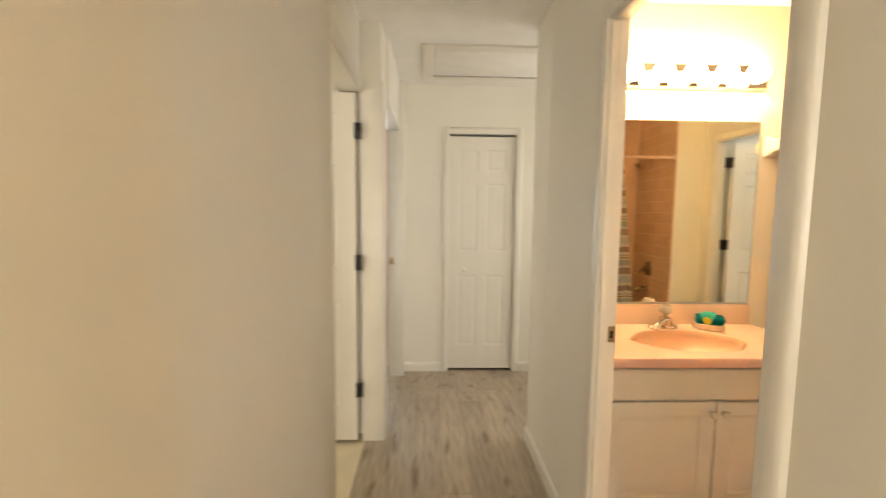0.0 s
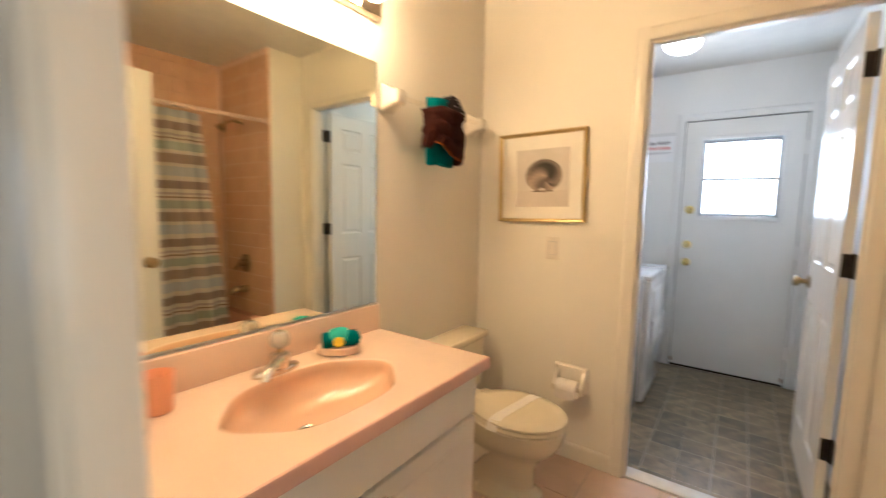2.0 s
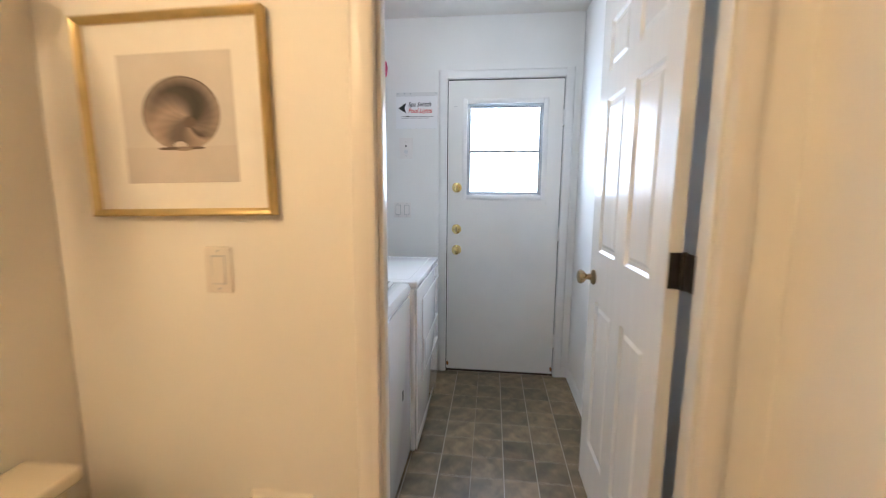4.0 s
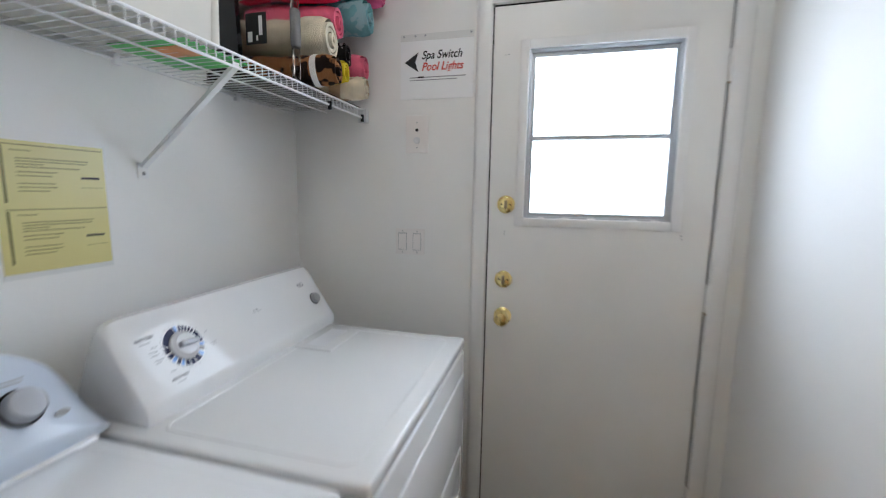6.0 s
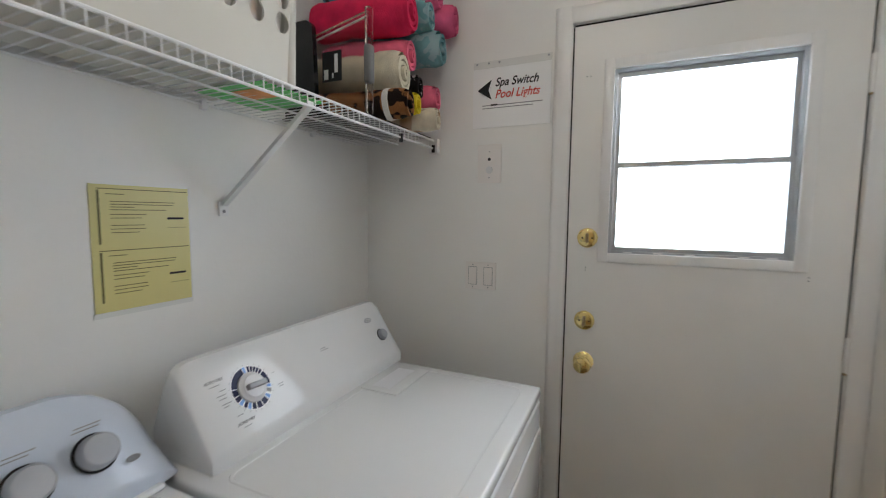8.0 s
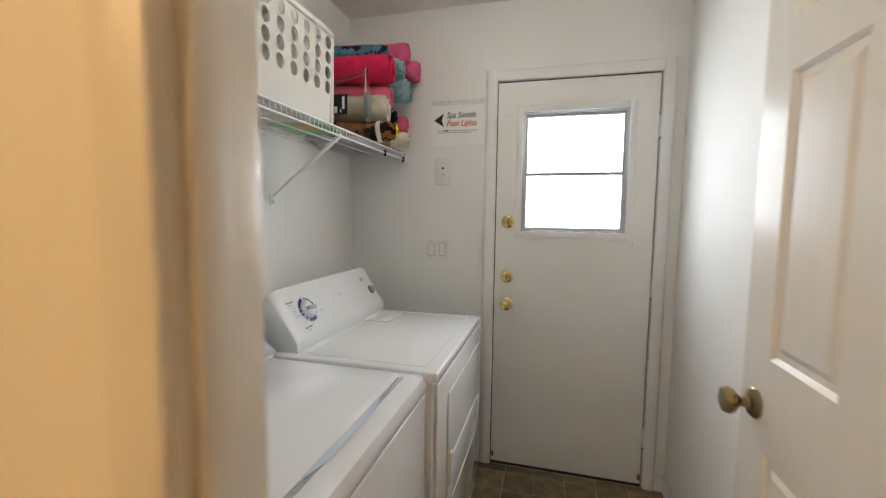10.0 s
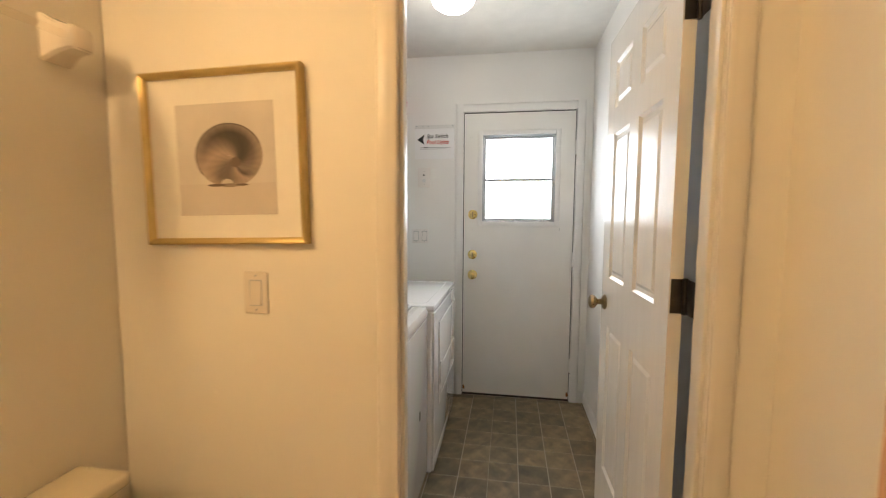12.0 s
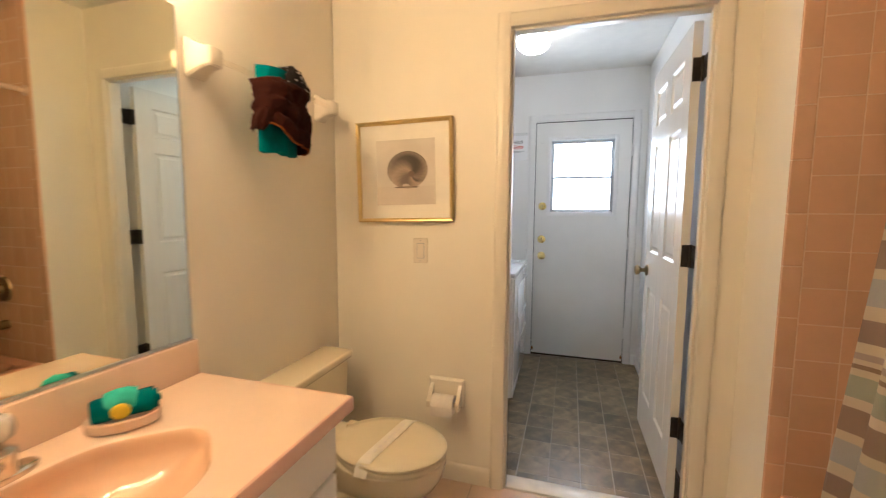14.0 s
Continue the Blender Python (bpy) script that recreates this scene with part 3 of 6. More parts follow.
th = thing("attic_hatch", "painted attic hatch panel in a flat trim frame on the ceiling", "attic hatch", kind="structure")
for q in ((0.13, 0.20, 2.98, 3.64), (1.08, 1.15, 2.98, 3.64), (0.20, 1.08, 2.98, 3.05), (0.20, 1.08, 3.57, 3.64)):
    part("frame_board", bx(*q, CEIL - 0.016, CEIL - 0.001, 0.002), M["trim"], th)
part("hatch_panel", bx(0.205, 1.075, 3.055, 3.558, CEIL - 0.007, CEIL - 0.002, 0.001), M["ceiling"], th)
# a black strip gives the slot beside the panel its shade
part("gap", bx(0.205, 1.075, 3.559, 3.569, CEIL - 0.006, CEIL - 0.001), M["black"], th, "black strip for the shade in the hatch's gap")


# ---- doors ----
def panel_door(name, label, m, width, height, mat, thick=0.035, kind="structure", narrow=False):
    """A six-panel door with its hinge edge at x = 0, standing along x, faces at y = 0 and y = thick."""
    th = tagged(new(name), label, "door", kind=kind)
    th.empty_display_size = 0.05
    st, mid = (0.075, 0.07) if narrow else (0.105, 0.10)
    c0, c1 = (st, (width - mid) / 2), ((width + mid) / 2, width - st)
    k = height / 2.0
    rows = ((0.21 * k, 0.83 * k), (1.03 * k, 1.61 * k), (1.71 * k, 1.89 * k))
    xs = (0, *c0, *c1, width)
    zs = (0, rows[0][0], rows[0][1], rows[1][0], rows[1][1], rows[2][0], rows[2][1], height)
    rec = 0.003 if narrow else 0.010
    bm = bmesh.new()
    cache = {}

    def at(x, y, z):
        if (x, y, z) not in cache:
            cache[x, y, z] = bm.verts.new((x, y, z))
        return cache[x, y, z]
    for y, yr in ((0, rec), (thick, thick - rec)):
        for i in range(5):
            for j in range(7):
                sunk = i in (1, 3) and j in (1, 3, 5)
                q = ((xs[i], zs[j]), (xs[i + 1], zs[j]), (xs[i + 1], zs[j + 1]), (xs[i], zs[j + 1]))
                bm.faces.new([at(x, yr if sunk else y, z) for x, z in q])
                if sunk:
                    for a, b in zip(q, q[1:] + q[:1]):
                        bm.faces.new((at(a[0], y, a[1]), at(b[0], y, b[1]), at(b[0], yr, b[1]), at(a[0], yr, a[1])))
    for z in (0, height):
        for i in range(5):
            bm.faces.new((at(xs[i], 0, z), at(xs[i + 1], 0, z), at(xs[i + 1], thick, z), at(xs[i], thick, z)))
    for x in (0, width):
        for j in range(7):
            bm.faces.new((at(x, 0, zs[j]), at(x, 0, zs[j + 1]), at(x, thick, zs[j + 1]), at(x, thick, zs[j])))
    bmesh.ops.recalc_face_normals(bm, faces=bm.faces)
    leaf = part("door_leaf", bm, mat, th, smooth=None)
    for a, b in (c0, c1):
        for c, d in rows:
            for face, sg in ((rec, -1), (thick - rec, 1)):
                g, s = 0.0, 0.022
                lo = [(a + g, c + g), (b - g, c + g), (b - g, d - g), (a + g, d - g)]
                i1 = [(a + 0.009, c + 0.009), (b - 0.009, c + 0.009), (b - 0.009, d - 0.009), (a + 0.009, d - 0.009)]
                i2 = [(a + s, c + s), (b - s, c + s), (b - s, d - s), (a + s, d - s)]
                i3 = [(a + s + 0.012, c + s + 0.012), (b - s - 0.012, c + s + 0.012), (b - s - 0.012, d - s - 0.012), (a + s + 0.012, d - s - 0.012)]
                pb = loft([[(x, face + sg * rec * 0.90, z) for x, z in lo], [(x, face + sg * rec * 0.10, z) for x, z in i1], [(x, face + sg * rec * 0.15, z) for x, z in i2], [(x, face + sg * rec * 0.70, z) for x, z in i3]], cap0=False)
                part("panel", pb, mat, leaf, smooth=None)
    th.matrix_basis = m
    return th


def knob_set(parent_door, x, z, thick, mat, local=True):
    """A round knob on a rose on both faces of a door built along x."""
    for sg, y in ((-1, 0.0), (1, thick)):
        prof = [(0.0, 0.0), (0.031, 0.0), (0.033, 0.004), (0.028, 0.010), (0.013, 0.014), (0.011, 0.028), (0.015, 0.034), (0.025, 0.042), (0.029, 0.052), (0.026, 0.061), (0.015, 0.066), (0.0, 0.067)]
        m = Matrix.Translation((x, y, z)) @ Euler((radians(90 if sg < 0 else -90), 0, 0)).to_matrix().to_4x4()
        ob = new("knob", mesh_of("knob", lathe(prof, m), mat, 40))
        ob.parent = parent_door
        tagged(ob, "round metal door knob on a rose")


# laundry inner door, folded back along the side wall
ld = panel_door("door_laundry", "open white six-panel door with antique brass knob", pose(2.826, 0.876, 0.062, 0, 0, 0.8), 0.715, 1.965, M["door"], 0.033)
knob_set(ld, 0.652, 0.903, 0.033, M["antique"])
for z in (1.785, 1.055, 0.325):
    bm = boxes((-0.0022, -0.0002, -0.003, 0.030, z - 0.045, z + 0.045), (-0.052, -0.006, -0.0068, -0.0048, z - 0.045, z + 0.045), bev=0.0008)
    tube(bm, [(-0.006, -0.003, z - 0.047), (-0.006, -0.003, z + 0.047)], 0.0065, 12)
    ob = new("hinge", mesh_of("hinge", bm, M["bronze"], 40))
    ob.parent = ld
    tagged(ob, "dark bronze butt hinge")
# bathroom door, open into the room
bd = panel_door("door_bathroom", "open cream six-panel bathroom door", pose(0.908, 0.955, 0.062, 0, 0, -10.5), 0.735, 1.965, M["hall_door"])
knob_set(bd, 0.672, 0.90, 0.035, M["antique"])
# side room door, open at a right angle into the room
sd = panel_door("door_side_room", "open cream six-panel door with dark hinges", pose(-0.238, 2.708, 0.02, 0, 0, 180), 0.70, 2.02, M["hall_door"])
for z in (1.81, 1.068, 0.31):
    ob = new("hinge", mesh_of("hinge", boxes((-0.034, 0.006, 0.035, 0.0375, z - 0.045, z + 0.045), (-0.007, 0.005, 0.0375, 0.048, z - 0.045, z + 0.045), bev=0.001), M["bronze"], 40))
    ob.parent = sd
    tagged(ob, "dark bronze butt hinge")
# closet door at the hall's end
cd = panel_door("door_closet", "closed cream six-panel closet door", pose(0.350, 3.812, 0.022, 0, 0, 0), 0.55, 1.995, M["hall_door"], narrow=True)
ob = new("knob", mesh_of("knob", lathe([(0, 0), (0.008, 0), (0.007, 0.012), (0.016, 0.02), (0.017, 0.028), (0.010, 0.034), (0, 0.035)], Matrix.Translation((0.13, 0, 0.87)) @ Euler((radians(90), 0, 0)).to_matrix().to_4x4()), M["hall_door"], 40))
ob.parent = cd
tagged(ob, "small cream knob")


def strike(name, x0, x1, y, z, sg):
    th = thing(name, "brushed metal strike plate let into the jamb", "strike plate", kind="structure")
    part("plate", bx(x0, x1, min(y, y + sg * 0.003), max(y, y + sg * 0.003), z - 0.029, z + 0.029, 0.001), M["antique"], th)
    part("latch_hole", bx(x0 + 0.009, x0 + 0.020, min(y + sg * 0.0031, y + sg * 0.0045), max(y + sg * 0.0031, y + sg * 0.0045), z - 0.013, z + 0.013), M["black"], th, "dark latch hole")


strike("strike_plate", 0.818, 0.846, 1.724, 0.952, -1)
strike("strike_plate", -0.145, -0.105, 3.686, 0.98, -1)

# ---- bathroom ----
def vanity_top():
    """Cast marble top with an integral oval basin, front edge and backsplash."""
    x0, x1, y0, y1, zt = 0.862, 1.880, 1.885, 2.413, 0.806
    th = thing("countertop", "pink cultured marble vanity top with moulded oval basin", "countertop", (1.39, 2.15, 0.75))
    cx, cy, a, b = 1.378, 2.128, 0.252, 0.164
    n = 120
    angs = [2 * math.pi * k / n for k in range(n)]

    def lobed(t):
        """The basin's edge: an oval drawn in a little beside the drain."""
        return 1 + 0.028 * math.cos(6 * t)

    def at(r, z):
        return [(cx + a * r * lobed(t) * math.cos(t), cy + b * r * lobed(t) * math.sin(t), z) for t in angs]
    rect = []
    for t in angs:
        c, q = math.cos(t), math.sin(t)
        k = min(((x1 if c > 0 else x0) - cx) / c if abs(c) > 1e-6 else 9, ((y1 if q > 0 else y0) - cy) / q if abs(q) > 1e-6 else 9)
        rect.append([cx + k * c, cy + k * q, zt])
    for px_, py_ in ((x0, y0), (x1, y0), (x1, y1), (x0, y1)):
        m_ = min(rect, key=lambda p: math.hypot(p[0] - px_, p[1] - py_))
        m_[0], m_[1] = px_, py_
    part("top", loft([rect, at(1.06, zt), at(1.03, zt - 0.0008), at(1.01, zt - 0.0035)], False, False), M["counter"], th, smooth=60)
    rings = [at(1.01, zt - 0.0035), at(0.985, zt - 0.010)]
    for k in range(1, 15):
        u = k / 15
        depth = 0.010 + 0.112 * math.sin(u * math.pi / 2) ** 0.85
        back = 0.036 * u * (1 - 0.2 * u)
        r = 0.985 * (1 - u ** 1.9)
        rings.append([(x - 0.020 * u, y + back, z) for x, y, z in at(max(r, 0.03), zt - depth)])
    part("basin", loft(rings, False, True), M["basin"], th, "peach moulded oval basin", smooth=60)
    prof = [(y0, 0.806), (y0 - 0.005, 0.804), (y0 - 0.008, 0.798), (y0 - 0.008, 0.770), (y0 - 0.005, 0.766), (y0 + 0.02, 0.766), (y0 + 0.02, 0.794)]
    part("front_edge", extrude_profile(prof, "x", x0, x1 + 0.006), M["counter_edge"], th, "rolled pink front edge")
    part("side_edge", bx(x1, x1 + 0.006, y0, y1, 0.766, 0.806, 0.002), M["counter_edge"], th)
    part("backsplash", bx(x0, x1, 2.392, 2.4145, 0.805, 0.912, 0.004, 3), M["counter"], th)
    m = Matrix.Translation((cx - 0.020, cy + 0.026, zt - 0.1195))
    part("drain", lathe([(0, -0.004), (0.012, -0.003), (0.017, 0.001), (0.021, 0.003), (0.026, 0.0015), (0.027, -0.002)], m), M["chrome"], th, "chrome drain ring")
    part("drain_hole", lathe([(0, 0.0012), (0.0155, 0.0012), (0.0155, -0.003)], m), M["black"], th, "dark drain opening")
    return th


vanity_top()

vc = thing("vanity_cabinet", "white vanity cabinet with two routed doors under the pink top", "cabinet", (1.37, 2.15, BATH_Z))
part("body", boxes((0.905, 0.921, 1.93, 2.41, 0.12, 0.765), (1.835, 1.851, 1.93, 2.41, 0.12, 0.765), (0.921, 1.835, 1.93, 2.41, 0.12, 0.136), (0.921, 1.835, 2.40, 2.41, 0.136, 0.765), (0.921, 1.835, 1.93, 1.945, 0.60, 0.765), (0.921, 1.835, 1.93, 1.945, 0.136, 0.16), (1.36, 1.395, 1.93, 1.945, 0.16, 0.60)), M["cabinet"], vc, smooth=None)
part("toe_kick", bx(0.905, 1.851, 2.0, 2.02, BATH_Z, 0.12), M["cabinet"], vc)
part("false_drawer", bx(0.908, 1.848, 1.908, 1.929, 0.618, 0.750, 0.005, 3), M["cabinet"], vc)


def routed_door(x0, x1, z0, z1, y, mat, parent, name="cabinet_door"):
    d = part(name, bx(x0, x1, y, y + 0.019, z0, z1, 0.004, 3), mat, parent)
    r = 0.055
    lo = [(x0 + r, z0 + r), (x1 - r, z0 + r), (x1 - r, z1 - r), (x0 + r, z1 - r)]

    def ins(q, d_):
        return [(q[0][0] + d_, q[0][1] + d_), (q[1][0] - d_, q[1][1] + d_), (q[2][0] - d_, q[2][1] - d_), (q[3][0] + d_, q[3][1] - d_)]
    rings = [[(x, y - h, z) for x, z in ins(lo, k)] for k, h in ((0, 0.0004), (0.004, 0.0032), (0.010, 0.0034), (0.015, 0.0006), (0.022, 0.0006), (0.036, 0.0036))]
    part("raised_panel", loft(rings, cap0=False), mat, d)
    return d


for x0, x1, kx in ((0.910, 1.374, 1.352), (1.381, 1.846, 1.403)):
    d = routed_door(x0, x1, 0.145, 0.607, 1.908, M["cabinet"], vc)
    m = Matrix.Translation((kx, 1.908, 0.565)) @ Euler((radians(90), 0, 0)).to_matrix().to_4x4()
    part("knob", lathe([(0, 0), (0.008, 0), (0.007, 0.010), (0.013, 0.016), (0.0165, 0.022), (0.014, 0.028), (0, 0.030)], m), M["ceramic"], d, "round white ceramic knob")

# faucet
fx, fy, fz = 1.385, 2.322, 0.806
fc = thing("faucet", "chrome single-handle faucet with clear acrylic knob", "faucet", (fx, fy, fz))
ring = [[(fx - 0.014 + 0.084 * s * math.cos(a) * (1 - 0.12 * abs(math.cos(a))), fy + 0.030 * s * math.sin(a), fz + z) for a in (2 * math.pi * i / 32 for i in range(32))] for s, z in ((1.0, 0.0), (1.0, 0.008), (0.92, 0.014), (0.6, 0.018))]
part("base_plate", loft(ring), M["chrome"], fc)
part("body", lathe([(0.030, 0.012), (0.029, 0.036), (0.030, 0.044), (0.028, 0.054), (0.016, 0.060), (0.0, 0.061)], Matrix.Translation((fx, fy, fz))), M["chrome"], fc)
sw = Vector((-0.78, -0.626, 0))
part("spout", tube(bmesh.new(), [Vector((fx, fy, fz)) + sw * d + Vector((0, 0, h)) for d, h in ((0.008, 0.038), (0.045, 0.037), (0.085, 0.032), (0.112, 0.024), (0.118, 0.013))], [0.021, 0.018, 0.015, 0.0135, 0.012], 14), M["chrome"], fc)
part("neck", lathe([(0.011, 0.060), (0.011, 0.072)], Matrix.Translation((fx, fy, fz)), 16), M["antique"], fc)
part("knob", lathe([(0.012, 0.070), (0.015, 0.073), (0.027, 0.080), (0.030, 0.092), (0.029, 0.108), (0.023, 0.118), (0.010, 0.121), (0, 0.121)], Matrix.Translation((fx, fy, fz)), 12), M["acrylic"], fc, "faceted clear acrylic knob")
part("knob_cap", lathe([(0.009, 0.1213), (0.009, 0.124), (0, 0.125)], Matrix.Translation((fx, fy, fz))), M["chrome"], fc)

# soap dish with a rolled cloth
sx, sy = 1.600, 2.312
sdish = thing("soap_dish", "pink moulded oval soap dish on the vanity top", "soap dish", (sx, sy, 0.806))


def oval(cx, cy, a, b, z, n=28):
    return [(cx + a * math.cos(2 * math.pi * i / n), cy + b * math.sin(2 * math.pi * i / n), z) for i in range(n)]


part("dish", loft([oval(sx, sy, 0.070, 0.042, 0.806), oval(sx, sy, 0.076, 0.048, 0.809), oval(sx, sy, 0.080, 0.052, 0.833), oval(sx, sy, 0.077, 0.049, 0.837), oval(sx, sy, 0.068, 0.040, 0.831), oval(sx, sy, 0.04, 0.02, 0.827)]), M["counter"], sdish)
cl = thing("rolled_washcloth", "rolled teal washcloth with aqua band and yellow patch", "washcloth", (sx, sy, 0.819))
tagged(cl, "rolled teal washcloth with aqua band and yellow patch")


def lumpy(bm, amp, sc):
    for v in bm.verts:
        v.co += Vector(noise.noise_vector(v.co * sc)) * amp
    return bm


def roll(c0, d, length, r, m_out, name_parts, parent, spiral=True, squash=1.0):
    """A rolled towel: a lumpy cylinder with a coil at its ends."""
    d = Vector(d).normalized()
    c0 = Vector(c0)
    n = 14
    bm = bmesh.new()
    pts = [c0 - d * (length * (1 - k / n)) for k in range(n + 1)]
    rr = [r * (0.9 if k in (0, n) else 1.0) for k in range(n + 1)]
    tube(bm, pts, rr, 22, cap=False)
    lumpy(bm, r * 0.17, 9)
    lumpy(bm, r * 0.07, 34)
    part("rolled_cloth", bm, m_out, parent)
    q = d.to_track_quat("Z", "Y")
    bm = bmesh.new()
    turns, steps = 3.2, 70
    inner, outer = [], []
    for k in range(steps + 1):
        a = 2 * math.pi * turns * k / steps
        rad = r * 0.94 * (0.10 + 0.88 * k / steps)
        w = 0.62 * r * 0.90 / turns / 2
        for lst, rr_ in ((inner, rad - w), (outer, rad + w)):
            lst.append(c0 + q @ Vector((max(0, rr_) * math.cos(a), max(0, rr_) * math.sin(a), 0.004 + 0.004 * math.sin(a * 0.5) + 0.010 * (1 - k / steps))))
    back = [p - d * 0.03 for p in inner], [p - d * 0.03 for p in outer]
    va, vb, vc_, vd = [[bm.verts.new(p) for p in L] for L in (inner, outer, back[1], back[0])]
    for k in range(steps):
        for p_, q_ in ((va, vb), (vb, vc_), (vd, va)):
            bm.faces.new((p_[k], p_[k + 1], q_[k + 1], q_[k]))
    bmesh.ops.recalc_face_normals(bm, faces=bm.faces)
    part("coil", bm, m_out, parent)


roll((sx + 0.064, sy - 0.005, 0.861), (1, 0.05, 0.05), 0.126, 0.029, T["teal"], None, cl)
bm = bmesh.new()
tube(bm, [(sx - 0.032, sy - 0.004, 0.862), (sx - 0.01, sy - 0.004, 0.865), (sx + 0.01, sy - 0.004, 0.865), (sx + 0.028, sy - 0.004, 0.862)], [0.032, 0.036, 0.036, 0.032], 20)
part("band", lumpy(bm, 0.004, 60), T["teal_light"], cl, "aqua cloth band")
bm = lathe([(0, 0), (0.021, 0), (0.019, 0.004), (0, 0.006)], Matrix.Translation((sx - 0.002, sy - 0.038, 0.855)) @ Euler((radians(98), 0, 0)).to_matrix().to_4x4())
part("patch", bm, T["lemon"], cl, "yellow patch")

for ob in (sdish, cl):
    ob.matrix_basis = Matrix.Translation((sx - 0.008, sy - 0.012, 0.808 if ob is sdish else 0.823)) @ Euler((0, 0, radians(-38))).to_matrix().to_4x4() @ Matrix.Scale(0.9, 4)

# cup and bottle
cup = thing("tumbler", "orange plastic tumbler on the vanity top", "tumbler", (1.06, 2.32, 0.806))
part("cup", lathe([(0, 0.0), (0.027, 0.0), (0.031, 0.004), (0.037, 0.095), (0.0365, 0.097), (0.035, 0.095), (0.029, 0.006), (0, 0.006)], Matrix.Translation((1.06, 2.32, 0.806))), M["peach_cup"], cup)
bt = thing("soap_bottle", "clear pump soap bottle on the vanity top", "soap bottle", (0.985, 2.25, 0.806))
part("bottle", lathe([(0, 0), (0.028, 0), (0.031, 0.004), (0.031, 0.085), (0.026, 0.10), (0.012, 0.108), (0.012, 0.118), (0, 0.118)], Matrix.Translation((0.985, 2.25, 0.806))), M["clear"], bt)
part("pump", tube(bmesh.new(), [(0.985, 2.25, 0.924), (0.985, 2.25, 0.959), (0.985, 2.235, 0.964), (0.985, 2.21, 0.961)], 0.006, 10), M["ceramic"], bt, "white pump head")

# mirror
mi = thing("wall_mirror", "large frameless wall mirror above the vanity", "mirror", (1.385, 2.41, 0.92))
part("glass", extrude_profile([(0.875, 2.4115), (1.868, 2.4040), (1.868, 2.4145), (0.875, 2.4145)], "z", 0.921, 1.858), M["mirror"], mi, smooth=None)
part("bottom_channel", bx(0.875, 1.868, 2.4015, 2.4145, 0.9135, 0.9205), M["aluminium"], mi, "thin metal channel")
part("edge", bx(1.8682, 1.8715, 2.4035, 2.4148, 0.921, 1.858), M["aluminium"], mi)

# vanity light bar
vl = thing("vanity_light", "polished bar light with a row of round glowing bulbs", "wall lamp", (1.39, 2.41, 2.07))
part("bar", extrude_profile([(2.4148, 2.010), (2.404, 2.010), (2.386, 2.020), (2.384, 2.073), (2.386, 2.126), (2.404, 2.136), (2.4148, 2.136)], "x", 0.915, 1.874), M["nickel"], vl, "polished metal backplate")
for x in BULB_X:
    mm = Matrix.Translation((x, BULB_Y, BULB_Z + 0.022))
    s = part("socket", lathe([(0, 0.0), (0.019, 0.0), (0.019, 0.028), (0.023, 0.03), (0.023, 0.034), (0, 0.034)], Matrix.Translation((x, 2.352, BULB_Z + 0.022)) @ Euler((radians(-90), 0, 0)).to_matrix().to_4x4()), M["nickel"], vl)
    part("bulb", lathe([(0.047 * math.sin(math.pi * k / 16), -0.047 * math.cos(math.pi * k / 16)) for k in range(17)], Matrix.Translation((x, 2.318, BULB_Z + 0.022))), M["bulb"], vl, "round frosted glowing bulb")

# towel bar and towel
tb = thing("towel_bar", "white ceramic towel bar with clear rod on the wall", "towel bar", (2.25, 2.41, 1.73))
for x in (1.935, 2.565):
    rings = [[(x + sx_ * w, y, 1.735 + sz_ * h) for sx_, sz_ in ((-1, -1), (1, -1), (1, 1), (-1, 1))] for y, w, h in ((2.4148, 0.036, 0.055), (2.402, 0.035, 0.053), (2.38, 0.028, 0.038), (2.355, 0.025, 0.029), (2.330, 0.024, 0.027), (2.326, 0.018, 0.020))]
    bm = loft(rings)
    bmesh.ops.bevel(bm, geom=[e for e in bm.edges], offset=0.004, segments=2, affect="EDGES")
    part("bracket", bm, M["ceramic"], tb)
part("rod", tube(bmesh.new(), [(1.95, 2.352, 1.738), (2.55, 2.352, 1.738)], 0.009, 14), M["rod_clear"], tb, "clear acrylic rod")


